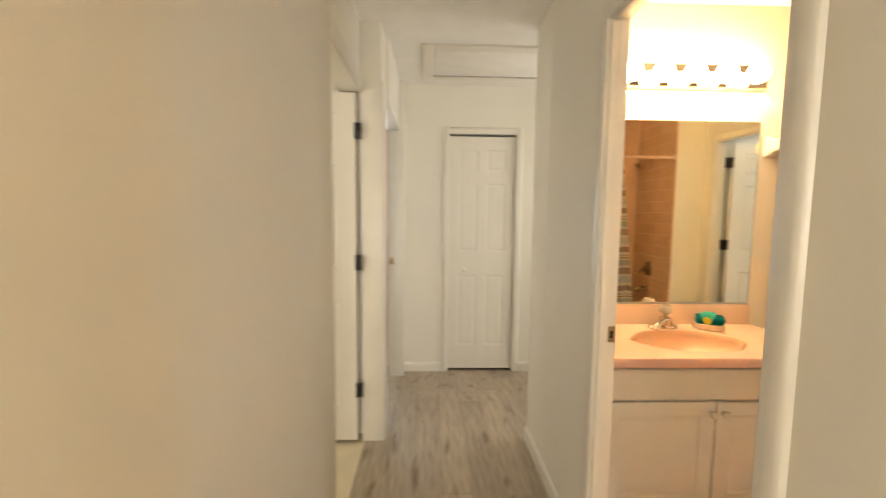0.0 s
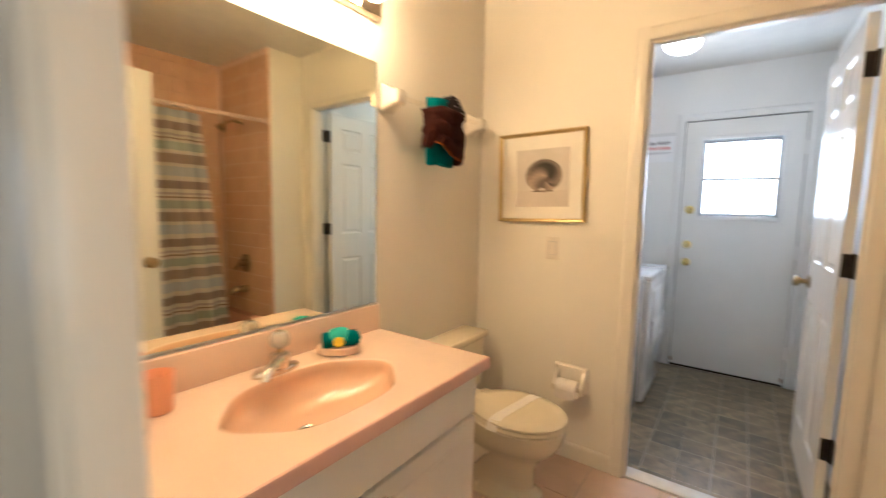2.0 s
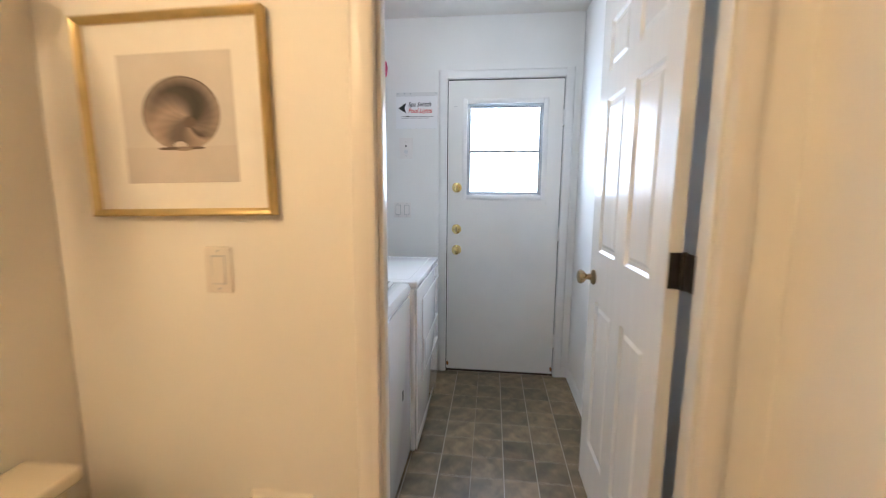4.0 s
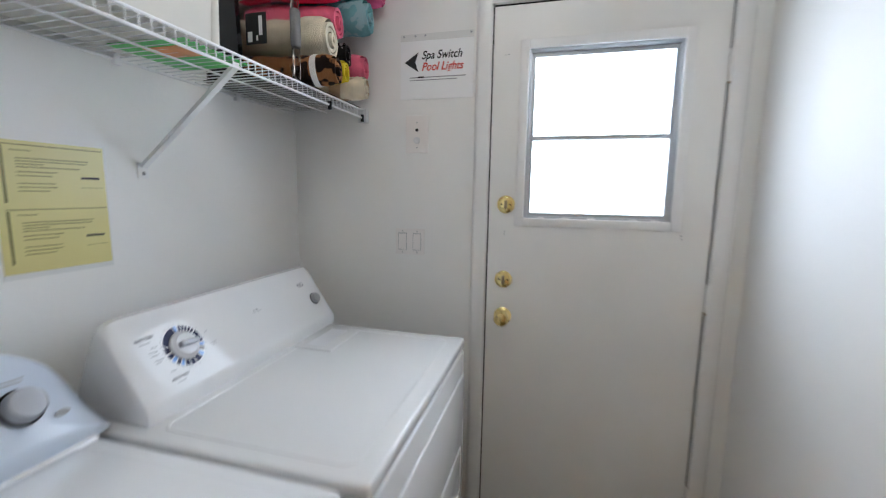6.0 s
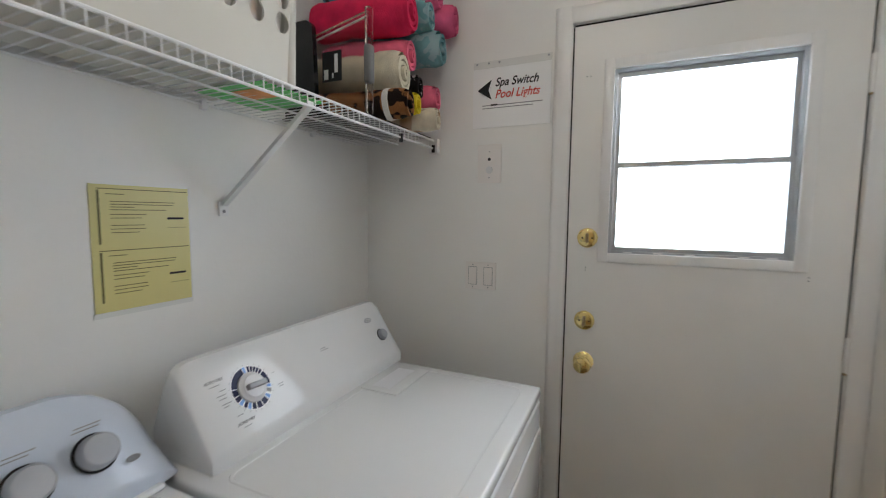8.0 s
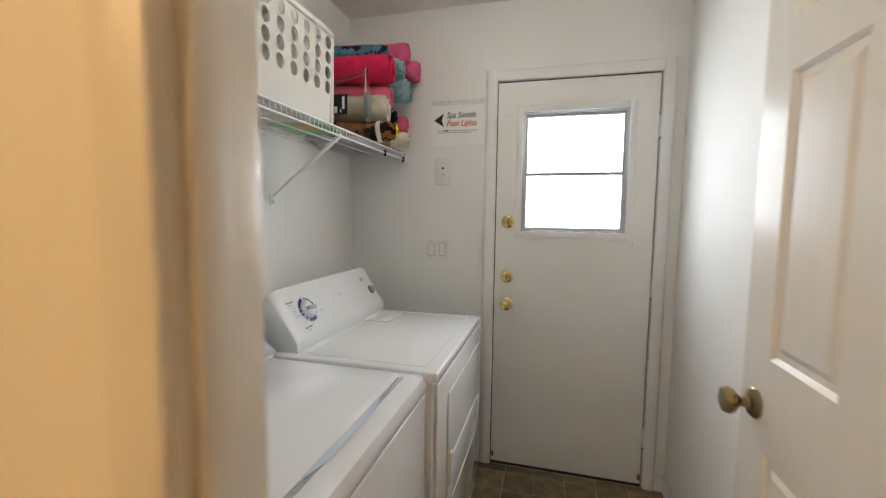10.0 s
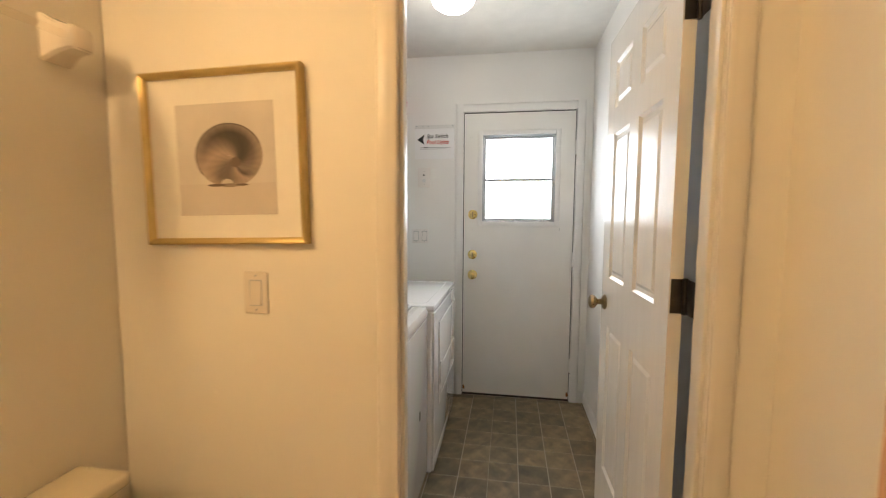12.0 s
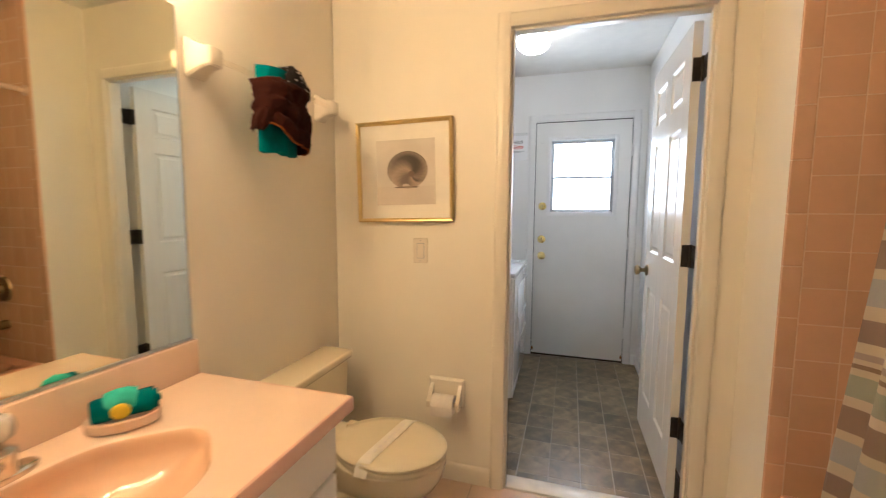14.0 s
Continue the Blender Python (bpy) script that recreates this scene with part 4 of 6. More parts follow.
def hanging_cloth(x0, x1, z0, z1, y, bow, mat, name, parent, thick=0.016, tilt=0.0, fold=7, seed=0.0, label=""):
    bm = bmesh.new()
    nx, nz = 26, 30
    fr, bk = [], []
    for i in range(nx + 1):
        for lst, sg in ((fr, -1), (bk, 1)):
            col = []
            for j in range(nz + 1):
                u, v = i / nx, j / nz
                x = x0 + (x1 - x0) * u + tilt * (v - 0.5)
                z = z0 + (z1 - z0) * v
                nzv = noise.noise(Vector((u * fold, v * 2.5, seed)))
                edge = min(u, 1 - u) * 6
                w = thick * min(1, edge + 0.25)
                yy = y - bow * math.sin(math.pi * min(1, max(0, u))) * (0.6 + 0.4 * v) + 0.012 * nzv + sg * w
                col.append(bm.verts.new((x + 0.008 * nzv, yy, z + 0.010 * noise.noise(Vector((u * 4, 0, seed + 3))) * (1 - v))))
            lst.append(col)
    for lst in (fr, bk):
        for i in range(nx):
            for j in range(nz):
                bm.faces.new((lst[i][j], lst[i + 1][j], lst[i + 1][j + 1], lst[i][j + 1]))
    for i in range(nx):
        bm.faces.new((fr[i][0], bk[i][0], bk[i + 1][0], fr[i + 1][0]))
        bm.faces.new((fr[i][nz], fr[i + 1][nz], bk[i + 1][nz], bk[i][nz]))
    for j in range(nz):
        bm.faces.new((fr[0][j], fr[0][j + 1], bk[0][j + 1], bk[0][j]))
        bm.faces.new((fr[nx][j], bk[nx][j], bk[nx][j + 1], fr[nx][j + 1]))
    bmesh.ops.recalc_face_normals(bm, faces=bm.faces)
    return part(name, bm, mat, parent, label)


tw = thing("hanging_towels", "teal hand towel wrapped with a dark brown towel on the bar", "towel", (2.22, 2.35, 1.5))
hanging_cloth(2.094, 2.286, 1.490, 1.768, 2.330, 0.022, T["teal"], "teal_towel", tw, 0.016, 0.0, 5, 1.0)


def low_edge(x):
    """The slanting lower hem of the brown towel."""
    u = (x - 2.075) / 0.225
    return 1.582 - 0.082 * max(0, u) ** 0.9 + 0.006 * math.sin(9 * u)


def wrapped_towel():
    """A towel drawn across the front of the teal one, in slanting folds."""
    nu, nv = 60, 34
    bm = bmesh.new()
    grid, hem = [], []
    for i in range(nu + 1):
        a = math.pi * (1 - i / nu)
        x = 2.193 + 0.109 * math.copysign(abs(math.cos(a)) ** 0.85, math.cos(a))
        bow = max(0.0, math.sin(a)) ** 0.55
        col = []
        for j in range(nv + 1):
            v = j / nv
            top = 1.722 + 0.035 * (i / nu)
            z0 = low_edge(x)
            z = z0 + (top - z0) * v
            s = v * 3.0 - 0.15 * (x - 2.184) / 0.118 + 0.5 * ((x - 2.184) / 0.118) ** 2 + 0.35 * noise.noise(Vector((x * 14, v * 2, 3)))
            fold = abs(math.sin(math.pi * s)) ** 0.6
            y = 2.338 - 0.070 * bow - 0.022 * fold * bow - 0.012 * noise.noise(Vector((x * 26, z * 34, 1))) - 0.005 * noise.noise(Vector((x * 70, z * 80, 5))) + 0.020 * max(0, v - 0.86) / 0.14
            col.append((x + 0.004 * fold, y, z))
            if j == 0:
                hem.append((x, y - 0.001, z))
        grid.append(col)
    front = [[bm.verts.new(p) for p in c] for c in grid]
    back = [[bm.verts.new((2.193 + (p[0] - 2.193) * 0.96, p[1] + 0.010, p[2])) for p in c] for c in grid]
    for g in (front, back):
        for i in range(nu):
            for j in range(nv):
                bm.faces.new((g[i][j], g[i + 1][j], g[i + 1][j + 1], g[i][j + 1]))
    for i in range(nu):
        for j in (0, nv):
            bm.faces.new((front[i][j], front[i + 1][j], back[i + 1][j], back[i][j]))
    for j in range(nv):
        for i in (0, nu):
            bm.faces.new((front[i][j], front[i][j + 1], back[i][j + 1], back[i][j]))
    bmesh.ops.recalc_face_normals(bm, faces=bm.faces)
    br = part("brown_towel", bm, T["brown"], tw, "dark brown towel drawn round it in folds", smooth=70)
    part("hem", tube(bmesh.new(), hem[2:-2], 0.0038, 8), T["hem"], br, "rust brown hem")


wrapped_towel()


def gathered(cx, w0, w1, w2, z0, z1, y, depth, mat, name, label, seed, lean=0.0):
    """A tuft of gathered cloth with uneven pleats."""
    rings = []
    n = 44
    for k in range(19):
        v = k / 18
        w = w0 * (1 - v) ** 2 + 2 * w1 * v * (1 - v) + w2 * v * v
        ring = []
        for i in range(n):
            a = 2 * math.pi * i / n
            f = 1 + 0.16 * noise.noise(Vector((math.cos(a) * 2.6, math.sin(a) * 2.6, v * 3 + seed))) + 0.07 * math.sin(7 * a + 4 * v)
            ring.append((cx + lean * v + w * math.cos(a) * f, y + depth * math.sin(a) * f * (0.5 + 0.5 * min(1, w / w1)), z0 + (z1 - z0) * v + 0.016 * noise.noise(Vector((math.cos(a) * 2, math.sin(a) * 2, seed + 5)))))
        rings.append(ring)
    return part(name, loft(rings), mat, tw, label)


gathered(2.258, 0.060, 0.078, 0.040, 1.700, 1.785, 2.300, 0.040, T["black"], "black_cloth", "black cloth tucked in at the top", 4.0, -0.030)
gathered(2.290, 0.010, 0.026, 0.024, 1.508, 1.64, 2.292, 0.024, T["brown"], "brown_corner", "hanging corner of the brown towel", 7.0)
gathered(2.050, 0.016, 0.040, 0.030, 1.552, 1.625, 2.300, 0.026, T["brown"], "brown_tail", "loose end of the brown towel", 9.0, 0.050)


# toilet
def ellip(cx, cy, a, b, z, n=40, back=None, power=2.0):
    out = []
    for i in range(n):
        t = 2 * math.pi * i / n
        c, s = math.cos(t), math.sin(t)
        x = cx + a * math.copysign(abs(c) ** (2 / power), c)
        y = cy + b * math.copysign(abs(s) ** (2 / power), s)
        if back is not None:
            y = min(y, back)
        out.append((x, y, z))
    return out


tx = 2.285
toilet = thing("toilet", "bone coloured two-piece toilet with closed lid", "toilet", (tx, 2.1, BATH_Z))
B = BATH_Z
part("bowl", loft([ellip(tx, 2.06, 0.100, 0.232, B, power=2.6), ellip(tx, 2.06, 0.098, 0.230, B + 0.025, power=2.6), ellip(tx, 2.07, 0.080, 0.205, B + 0.055), ellip(tx, 2.06, 0.074, 0.195, B + 0.15), ellip(tx, 2.03, 0.090, 0.200, B + 0.20), ellip(tx, 1.99, 0.132, 0.212, B + 0.245), ellip(tx, 1.968, 0.158, 0.216, B + 0.29), ellip(tx, 1.963, 0.168, 0.222, B + 0.335), ellip(tx, 1.963, 0.168, 0.222, B + 0.347), ellip(tx, 1.963, 0.162, 0.216, B + 0.352)]), M["porcelain"], toilet)
for sd_ in (-1, 1):
    path = [(2.02, 0.235, 0.070), (2.08, 0.205, 0.074), (2.13, 0.150, 0.076), (2.18, 0.110, 0.076), (2.23, 0.140, 0.070), (2.26, 0.210, 0.062)]
    part("trapway", tube(bmesh.new(), [(tx + sd_ * w, y, B + z) for y, z, w in path], [0.024, 0.036, 0.040, 0.040, 0.036, 0.028], 14), M["porcelain"], toilet)
    part("bolt_cap", lathe([(0, 0.020), (0.009, 0.018), (0.013, 0.008), (0.013, -0.02)], Matrix.Translation((tx + sd_ * 0.088, 2.10, B + 0.03)), 14), M["porcelain"], toilet)
part("tank_deck", bx(tx - 0.16, tx + 0.16, 2.15, 2.40, B + 0.24, B + 0.35, 0.03, 4), M["porcelain"], toilet)
part("tank", loft([[(tx + sx_ * w, 2.334 + sy_ * d, z) for sx_, sy_ in ((-1, -1), (1, -1), (1, 1), (-1, 1))] for w, d, z in ((0.215, 0.064, B + 0.35), (0.225, 0.066, B + 0.40), (0.238, 0.067, B + 0.59))]), M["porcelain"], toilet)
part("tank_lid", bx(tx - 0.252, tx + 0.268, 2.255, 2.411, B + 0.588, B + 0.624, 0.010, 4), M["porcelain"], toilet)
part("flush_lever", tube(bmesh.new(), [(tx - 0.185, 2.266, B + 0.53), (tx - 0.185, 2.252, B + 0.53), (tx - 0.12, 2.250, B + 0.522)], 0.007, 10), M["chrome"], toilet, "chrome flush lever")
part("seat", loft([ellip(tx, 1.955, 0.162, 0.205, B + 0.353, back=2.14), ellip(tx, 1.955, 0.170, 0.213, B + 0.358, back=2.145), ellip(tx, 1.955, 0.170, 0.213, B + 0.366, back=2.145), ellip(tx, 1.955, 0.166, 0.209, B + 0.371, back=2.14)]), M["seat"], toilet)
part("lid", loft([ellip(tx, 1.955, 0.166, 0.210, B + 0.374, back=2.155), ellip(tx, 1.955, 0.172, 0.216, B + 0.378, back=2.16), ellip(tx, 1.955, 0.172, 0.216, B + 0.386, back=2.16), ellip(tx, 1.955, 0.164, 0.207, B + 0.394, back=2.155), ellip(tx, 1.955, 0.13, 0.15, B + 0.398, back=2.12)]), M["seat"], toilet)
for x in (tx - 0.075, tx + 0.075):
    part("hinge_cap", bx(x - 0.02, x + 0.02, 2.14, 2.175, B + 0.352, B + 0.392, 0.006, 3), M["seat"], toilet)
band = thing("paper_band", "white sanitary paper band across the toilet lid", "paper band", (tx, 1.95, B + 0.40))
bm = bmesh.new()
N = 24
vs = []
for k in range(N + 1):
    u = k / N
    x = tx - 0.181 + 0.362 * u
    lim = math.sqrt(max(0, 1 - ((x - tx) / 0.172) ** 2)) if abs(x - tx) < 0.172 else 0
    z = B + 0.4005 if abs(x - tx) < 0.125 else (B + 0.4005 - 0.012 * ((abs(x - tx) - 0.125) / 0.047) ** 1.5 if abs(x - tx) < 0.172 else B + 0.356)
    y = 1.985 - 0.055 * u
    vs.append([bm.verts.new((x, y + dy, z + dz)) for dy, dz in ((-0.024, 0), (0.024, 0), (0.024, 0.0012), (-0.024, 0.0012))])
for a, b in zip(vs, vs[1:]):
    for i in range(4):
        bm.faces.new((a[i], a[(i + 1) % 4], b[(i + 1) % 4], b[i]))
part("band", bm, M["paper_band"], band, smooth=50)
for k in range(7):
    x = tx - 0.10 + 0.032 * k
    y = 1.985 - 0.055 * (x - tx + 0.196) / 0.392
    part("print_mark", bx(x, x + 0.018, y - 0.006, y + 0.006, B + 0.4018, B + 0.4022), M["paper"], band)

# paper holder
tp = thing("paper_holder", "white ceramic toilet paper holder on the wall", "toilet paper holder", (2.69, 1.865, 0.37))
part("plate", loft([[(x, 1.853 + sy_ * w, 0.470 + sz_ * h) for sy_, sz_ in ((-1, -1), (1, -1), (1, 1), (-1, 1))] for x, w, h in ((2.6895, 0.082, 0.066), (2.680, 0.081, 0.065), (2.673, 0.074, 0.058))]), M["ceramic"], tp)
for y in (1.779, 1.910):
    part("arm", loft([[(x, y + dy, z + dz) for dy, dz in ((0, -h), (0.017, -h), (0.017, h), (0, h))] for x, z, h in ((2.675, 0.470, 0.045), (2.650, 0.455, 0.030), (2.622, 0.438, 0.021), (2.610, 0.436, 0.014))]), M["ceramic"], tp)
part("roller", tube(bmesh.new(), [(2.632, 1.792, 0.438), (2.632, 1.914, 0.438)], 0.010, 12), M["antique"], tp)
rl = thing("toilet_roll", "white toilet paper roll on the holder", "toilet paper", (2.632, 1.853, 0.438))
part("roll", lathe([(0.019, -0.050), (0.040, -0.050), (0.041, -0.048), (0.041, 0.048), (0.040, 0.050), (0.019, 0.050), (0.019, -0.050)], Matrix.Translation((2.632, 1.853, 0.438)) @ Euler((radians(90), 0, 0)).to_matrix().to_4x4()), M["paper"], rl)
part("loose_sheet", bx(2.5895, 2.5908, 1.804, 1.902, 0.395, 0.442), M["paper"], rl)


# framed print
def framed_print():
    y0, y1, z0, z1 = 1.828, 2.286, 1.243, 1.692
    cy, cz = (y0 + y1) / 2, (z0 + z1) / 2
    lean = Matrix.Translation((2.69, cy, cz)) @ Euler((radians(-1.2), 0, 0)).to_matrix().to_4x4()
    hw, hh = (y1 - y0) / 2, (z1 - z0) / 2
    th = thing("framed_print", "gold framed shell photograph with cream mat", "picture", (2.69, cy, cz))

    def put(name, bm, mat, label="", smooth=40, parent=th):
        bm.transform(lean)
        return part(name, bm, mat, parent, label, smooth)
    w = 0.017
    prof = [(-0.0005, 0), (-0.024, 0), (-0.028, 0.004), (-0.027, 0.009), (-0.022, 0.014), (-0.018, w), (-0.010, w)]
    for k in range(4):
        a = [(-hw, -hh), (hw, -hh), (hw, hh), (-hw, hh)]
        p, q = a[k], a[(k + 1) % 4]
        ip, iq = [(s[0] * 1.0, s[1] * 1.0) for s in (p, q)]
        rings = []
        for c in (p, q):
            sy_, sz_ = -math.copysign(1, c[0]), -math.copysign(1, c[1])
            rings.append([(x, c[0] + sy_ * v, c[1] + sz_ * v) for x, v in prof])
        put("frame_side", loft(rings), M["gold"])
    put("mat_board", bx(-0.012, -0.008, -hw + 0.012, hw - 0.012, -hh + 0.012, hh - 0.012), M["mat_board"], "cream mat board")
    p0, p1, pl, pr = -0.148, 0.140, 0.134, -0.146
    put("photograph", bx(-0.0128, -0.0122, pr, pl, p0, p1), M["print_bg"], "grey toned photograph")
    put("table_line", bx(-0.0132, -0.0129, pr, pl, p0, -0.066), material("print_pale", (0.55, 0.50, 0.44), 0.7, vary=0.04, scale=10))
    dark = material("shell_dark", (0.10, 0.07, 0.05), 0.6, vary=0.3, scale=14)
    c_y, c_z = -0.016, 0.006
    w_y, w_z = -0.035, -0.012
    swirl = material("shell_swirl", (0.27, 0.21, 0.17), 0.6, vary=0.3, scale=12)
    nn, ll = swirl.node_tree.nodes, swirl.node_tree.links

    def node(kind, **kw):
        nd = nn.new(kind)
        if "op" in kw:
            nd.operation = kw["op"]
        return nd

    def calc(op, a_, b_=None):
        nd = node("ShaderNodeMath", op=op)
        for sk, val in zip(nd.inputs, (a_, b_)):
            if val is None:
                continue
            if isinstance(val, (int, float)):
                sk.default_value = val
            else:
                ll.new(val, sk)
        return nd.outputs[0]
    geo = node("ShaderNodeTexCoord")
    sep = node("ShaderNodeSeparateXYZ")
    ll.new(geo.outputs["Object"], sep.inputs[0])
    u_ = calc("SUBTRACT", cy + w_y, sep.outputs["Y"])
    v_ = calc("SUBTRACT", sep.outputs["Z"], cz + w_z)
    ang = calc("ARCTAN2", v_, u_)
    rad = calc("SQRT", calc("ADD", calc("MULTIPLY", u_, u_), calc("MULTIPLY", v_, v_)))
    turn = calc("FRACT", calc("SUBTRACT", calc("DIVIDE", ang, 2 * math.pi), calc("MULTIPLY", rad, 2.6)))
    tone = node("ShaderNodeValToRGB")
    e = tone.color_ramp.elements
    stops = [(0.0, 0.05), (0.06, 0.028), (0.13, 0.05), (0.20, 0.18), (0.29, 0.40), (0.36, 0.32), (0.45, 0.15), (0.55, 0.13), (0.64, 0.24), (0.72, 0.40), (0.76, 0.05), (0.83, 0.22), (0.92, 0.15), (1.0, 0.05)]
    while len(e) < len(stops):
        e.new(0.5)
    for k, (p, g) in enumerate(stops):
        e[k].position, e[k].color = p, (g * 0.86, g * 0.66, g * 0.51, 1)
    ll.new(turn, tone.inputs[0])
    u2 = calc("SUBTRACT", cy + c_y, sep.outputs["Y"])
    v2 = calc("SUBTRACT", sep.outputs["Z"], cz + c_z)
    r2 = calc("SQRT", calc("ADD", calc("MULTIPLY", u2, u2), calc("MULTIPLY", calc("MULTIPLY", v2, 1.17), calc("MULTIPLY", v2, 1.17))))
    edge = node("ShaderNodeMapRange")
    edge.inputs["From Min"].default_value, edge.inputs["From Max"].default_value, edge.inputs["To Max"].default_value = 0.070, 0.092, 0.45
    ll.new(r2, edge.inputs["Value"])
    mixn = node("ShaderNodeMix")
    mixn.data_type = "RGBA"
    ll.new(edge.outputs[0], mixn.inputs[0])
    ll.new(tone.outputs[0], mixn.inputs[6])
    mixn.inputs[7].default_value = (0.42, 0.34, 0.26, 1)
    fan = calc("MULTIPLY", calc("SINE", calc("MULTIPLY", ang, 26)), 0.05)
    fan_mix = node("ShaderNodeMix")
    fan_mix.data_type, fan_mix.blend_type = "RGBA", "MULTIPLY"
    fan_mix.inputs[0].default_value = 1.0
    ll.new(mixn.outputs[2], fan_mix.inputs[6])
    ll.new(calc("ADD", fan, 0.95), fan_mix.inputs[7])
    ll.new(fan_mix.outputs[2], nn["Principled BSDF"].inputs["Base Color"])

    def disc(cy_, cz_, ry, rz, x, a0=0, a1=360, n=40, inner=0.0, twist=0.0):
        bm = bmesh.new()
        angs = [radians(a0 + (a1 - a0) * i / n) for i in range(n + 1)]
        o = [bm.verts.new((x, cy_ - ry * math.cos(t), cz_ + rz * math.sin(t))) for t in angs]
        i_ = [bm.verts.new((x, cy_ - inner * ry * math.cos(t + twist), cz_ + inner * rz * math.sin(t + twist))) for t in angs]
        for k in range(n):
            bm.faces.new((o[k], o[k + 1], i_[k + 1], i_[k]))
        return bm
    put("shell_body", disc(c_y, c_z, 0.096, 0.082, -0.0135, inner=0.01), swirl)
    put("shell_heart", disc(w_y, w_z, 0.015, 0.013, -0.0140, inner=0.01), dark)
    put("shell_rim", disc(c_y, c_z, 0.0965, 0.0825, -0.0143, 20, 215, inner=0.965), dark)
    put("shell_opening", disc(c_y + 0.008, c_z - 0.072, 0.017, 0.012, -0.0141, 0, 180, inner=0.01), material("shell_pale", (0.50, 0.45, 0.385), 0.6, vary=0.1, scale=20))
    put("shell_shadow", disc(c_y + 0.038, c_z - 0.076, 0.026, 0.0035, -0.0146, inner=0.01), dark)
    put("shell_shadow", disc(c_y - 0.035, c_z - 0.076, 0.018, 0.003, -0.0146, inner=0.01), dark)
    return th


framed_print()


def rocker_plate(name, axis_x, y0, y1, z0, z1, mat, n=1, label="white rocker light switch plate"):
    """A wall plate on a wall facing -x, with n rocker paddles."""
    th = thing(name, label, "light switch", (axis_x, (y0 + y1) / 2, z0))
    part("plate", bx(axis_x - 0.006, axis_x - 0.0005, y0, y1, z0, z1, 0.0025, 3), mat, th)
    w = (y1 - y0) / n
    for k in range(n):
        c = y0 + w * (k + 0.5)
        zc = (z0 + z1) / 2
        # grey frame standing in for the shaded gap round the paddle
        part("rocker_gap", bx(axis_x - 0.0064, axis_x - 0.0055, c - 0.0180, c + 0.0180, zc - 0.0350, zc + 0.0350), M["panel_grey"], th)
        part("rocker", loft([[(axis_x - d, c + s * 0.0155, z) for s, d in ((-1, 0.005), (1, 0.005), (1, dd), (-1, dd))] for z, dd in ((zc - 0.032, 0.0105), (zc, 0.0075), (zc + 0.032, 0.0068))]), mat, th)
        for z in (z0 + 0.010, z1 - 0.010):
            part("screw", lathe([(0, 0), (0.003, 0), (0.002, 0.0012), (0, 0.0014)], Matrix.Translation((axis_x - 0.006, c, z)) @ Euler((0, radians(-90), 0)).to_matrix().to_4x4(), 10), M["panel_grey"], th)
    return th


rocker_plate("light_switch", 2.69, 1.948, 2.016, 1.058, 1.170, M["ceramic"])

# ---- bathtub, surround and curtain ----
tubt = thing("bathtub", "peach enamel bathtub set between tiled walls", "bathtub", (1.65, 0.35, BATH_Z))


def rrect(x0, x1, y0, y1, r, z, n=6):
    out = []
    for cx, cy, a0 in ((x1 - r, y0 + r, -90), (x1 - r, y1 - r, 0), (x0 + r, y1 - r, 90), (x0 + r, y0 + r, 180)):
        for k in range(n + 1):
            t = radians(a0 + 90 * k / n)
            out.append((cx + r * math.cos(t), cy + r * math.sin(t), z))
    return out


part("tub_shell", loft([rrect(0.90, 2.395, -0.015, 0.70, 0.01, BATH_Z), rrect(0.90, 2.395, -0.015, 0.70, 0.01, 0.40), rrect(0.90, 2.395, -0.015, 0.70, 0.02, 0.43), rrect(0.96, 2.33, 0.05, 0.62, 0.10, 0.43), rrect(0.98, 2.31, 0.07, 0.60, 0.12, 0.40), rrect(1.05, 2.25, 0.12, 0.55, 0.12, 0.13), rrect(1.10, 2.20, 0.16, 0.51, 0.10, 0.10)], cap0=False), material("peach_enamel", (0.66, 0.36, 0.25), 0.1, vary=0.02), tubt)
tf = thing("tub_faucet", "dark metal tub spout and valve handle on the tile", "bath faucet", (2.41, 0.35, 0.6))
part("spout", tube(bmesh.new(), [(2.41, 0.35, 0.62), (2.33, 0.35, 0.625), (2.29, 0.35, 0.61), (2.28, 0.35, 0.585)], [0.028, 0.026, 0.024, 0.02], 14), M["antique"], tf)
part("escutcheon", lathe([(0, 0), (0.075, 0), (0.070, 0.010), (0.03, 0.016), (0.026, 0.04), (0, 0.042)], Matrix.Translation((2.41, 0.35, 0.83)) @ Euler((0, radians(-90), 0)).to_matrix().to_4x4()), M["antique"], tf)
part("handle", tube(bmesh.new(), [(2.365, 0.35, 0.83), (2.355, 0.31, 0.80), (2.352, 0.28, 0.775)], [0.016, 0.010, 0.008], 12), M["antique"], tf, "dark lever handle")
sh = thing("wall_shower", "dark metal shower head on a bent arm", "shower head", (2.41, 0.35, 1.9))
part("arm", tube(bmesh.new(), [(2.41, 0.35, 1.93), (2.34, 0.35, 1.94), (2.28, 0.35, 1.91)], 0.010, 12), M["antique"], sh)
part("head", lathe([(0, 0.0), (0.014, 0.0), (0.018, -0.02), (0.034, -0.05), (0.034, -0.06), (0, -0.062)], Matrix.Translation((2.28, 0.35, 1.91)) @ Euler((0, radians(40), 0)).to_matrix().to_4x4()), M["antique"], sh)
rd = thing("curtain_rod", "peach painted shower curtain rod between the walls", "curtain rod", (1.65, 0.70, 1.91))
part("rod", tube(bmesh.new(), [(0.897, 0.70, 1.91), (2.41, 0.70, 1.91)], 0.013, 14), M["rod"], rd)
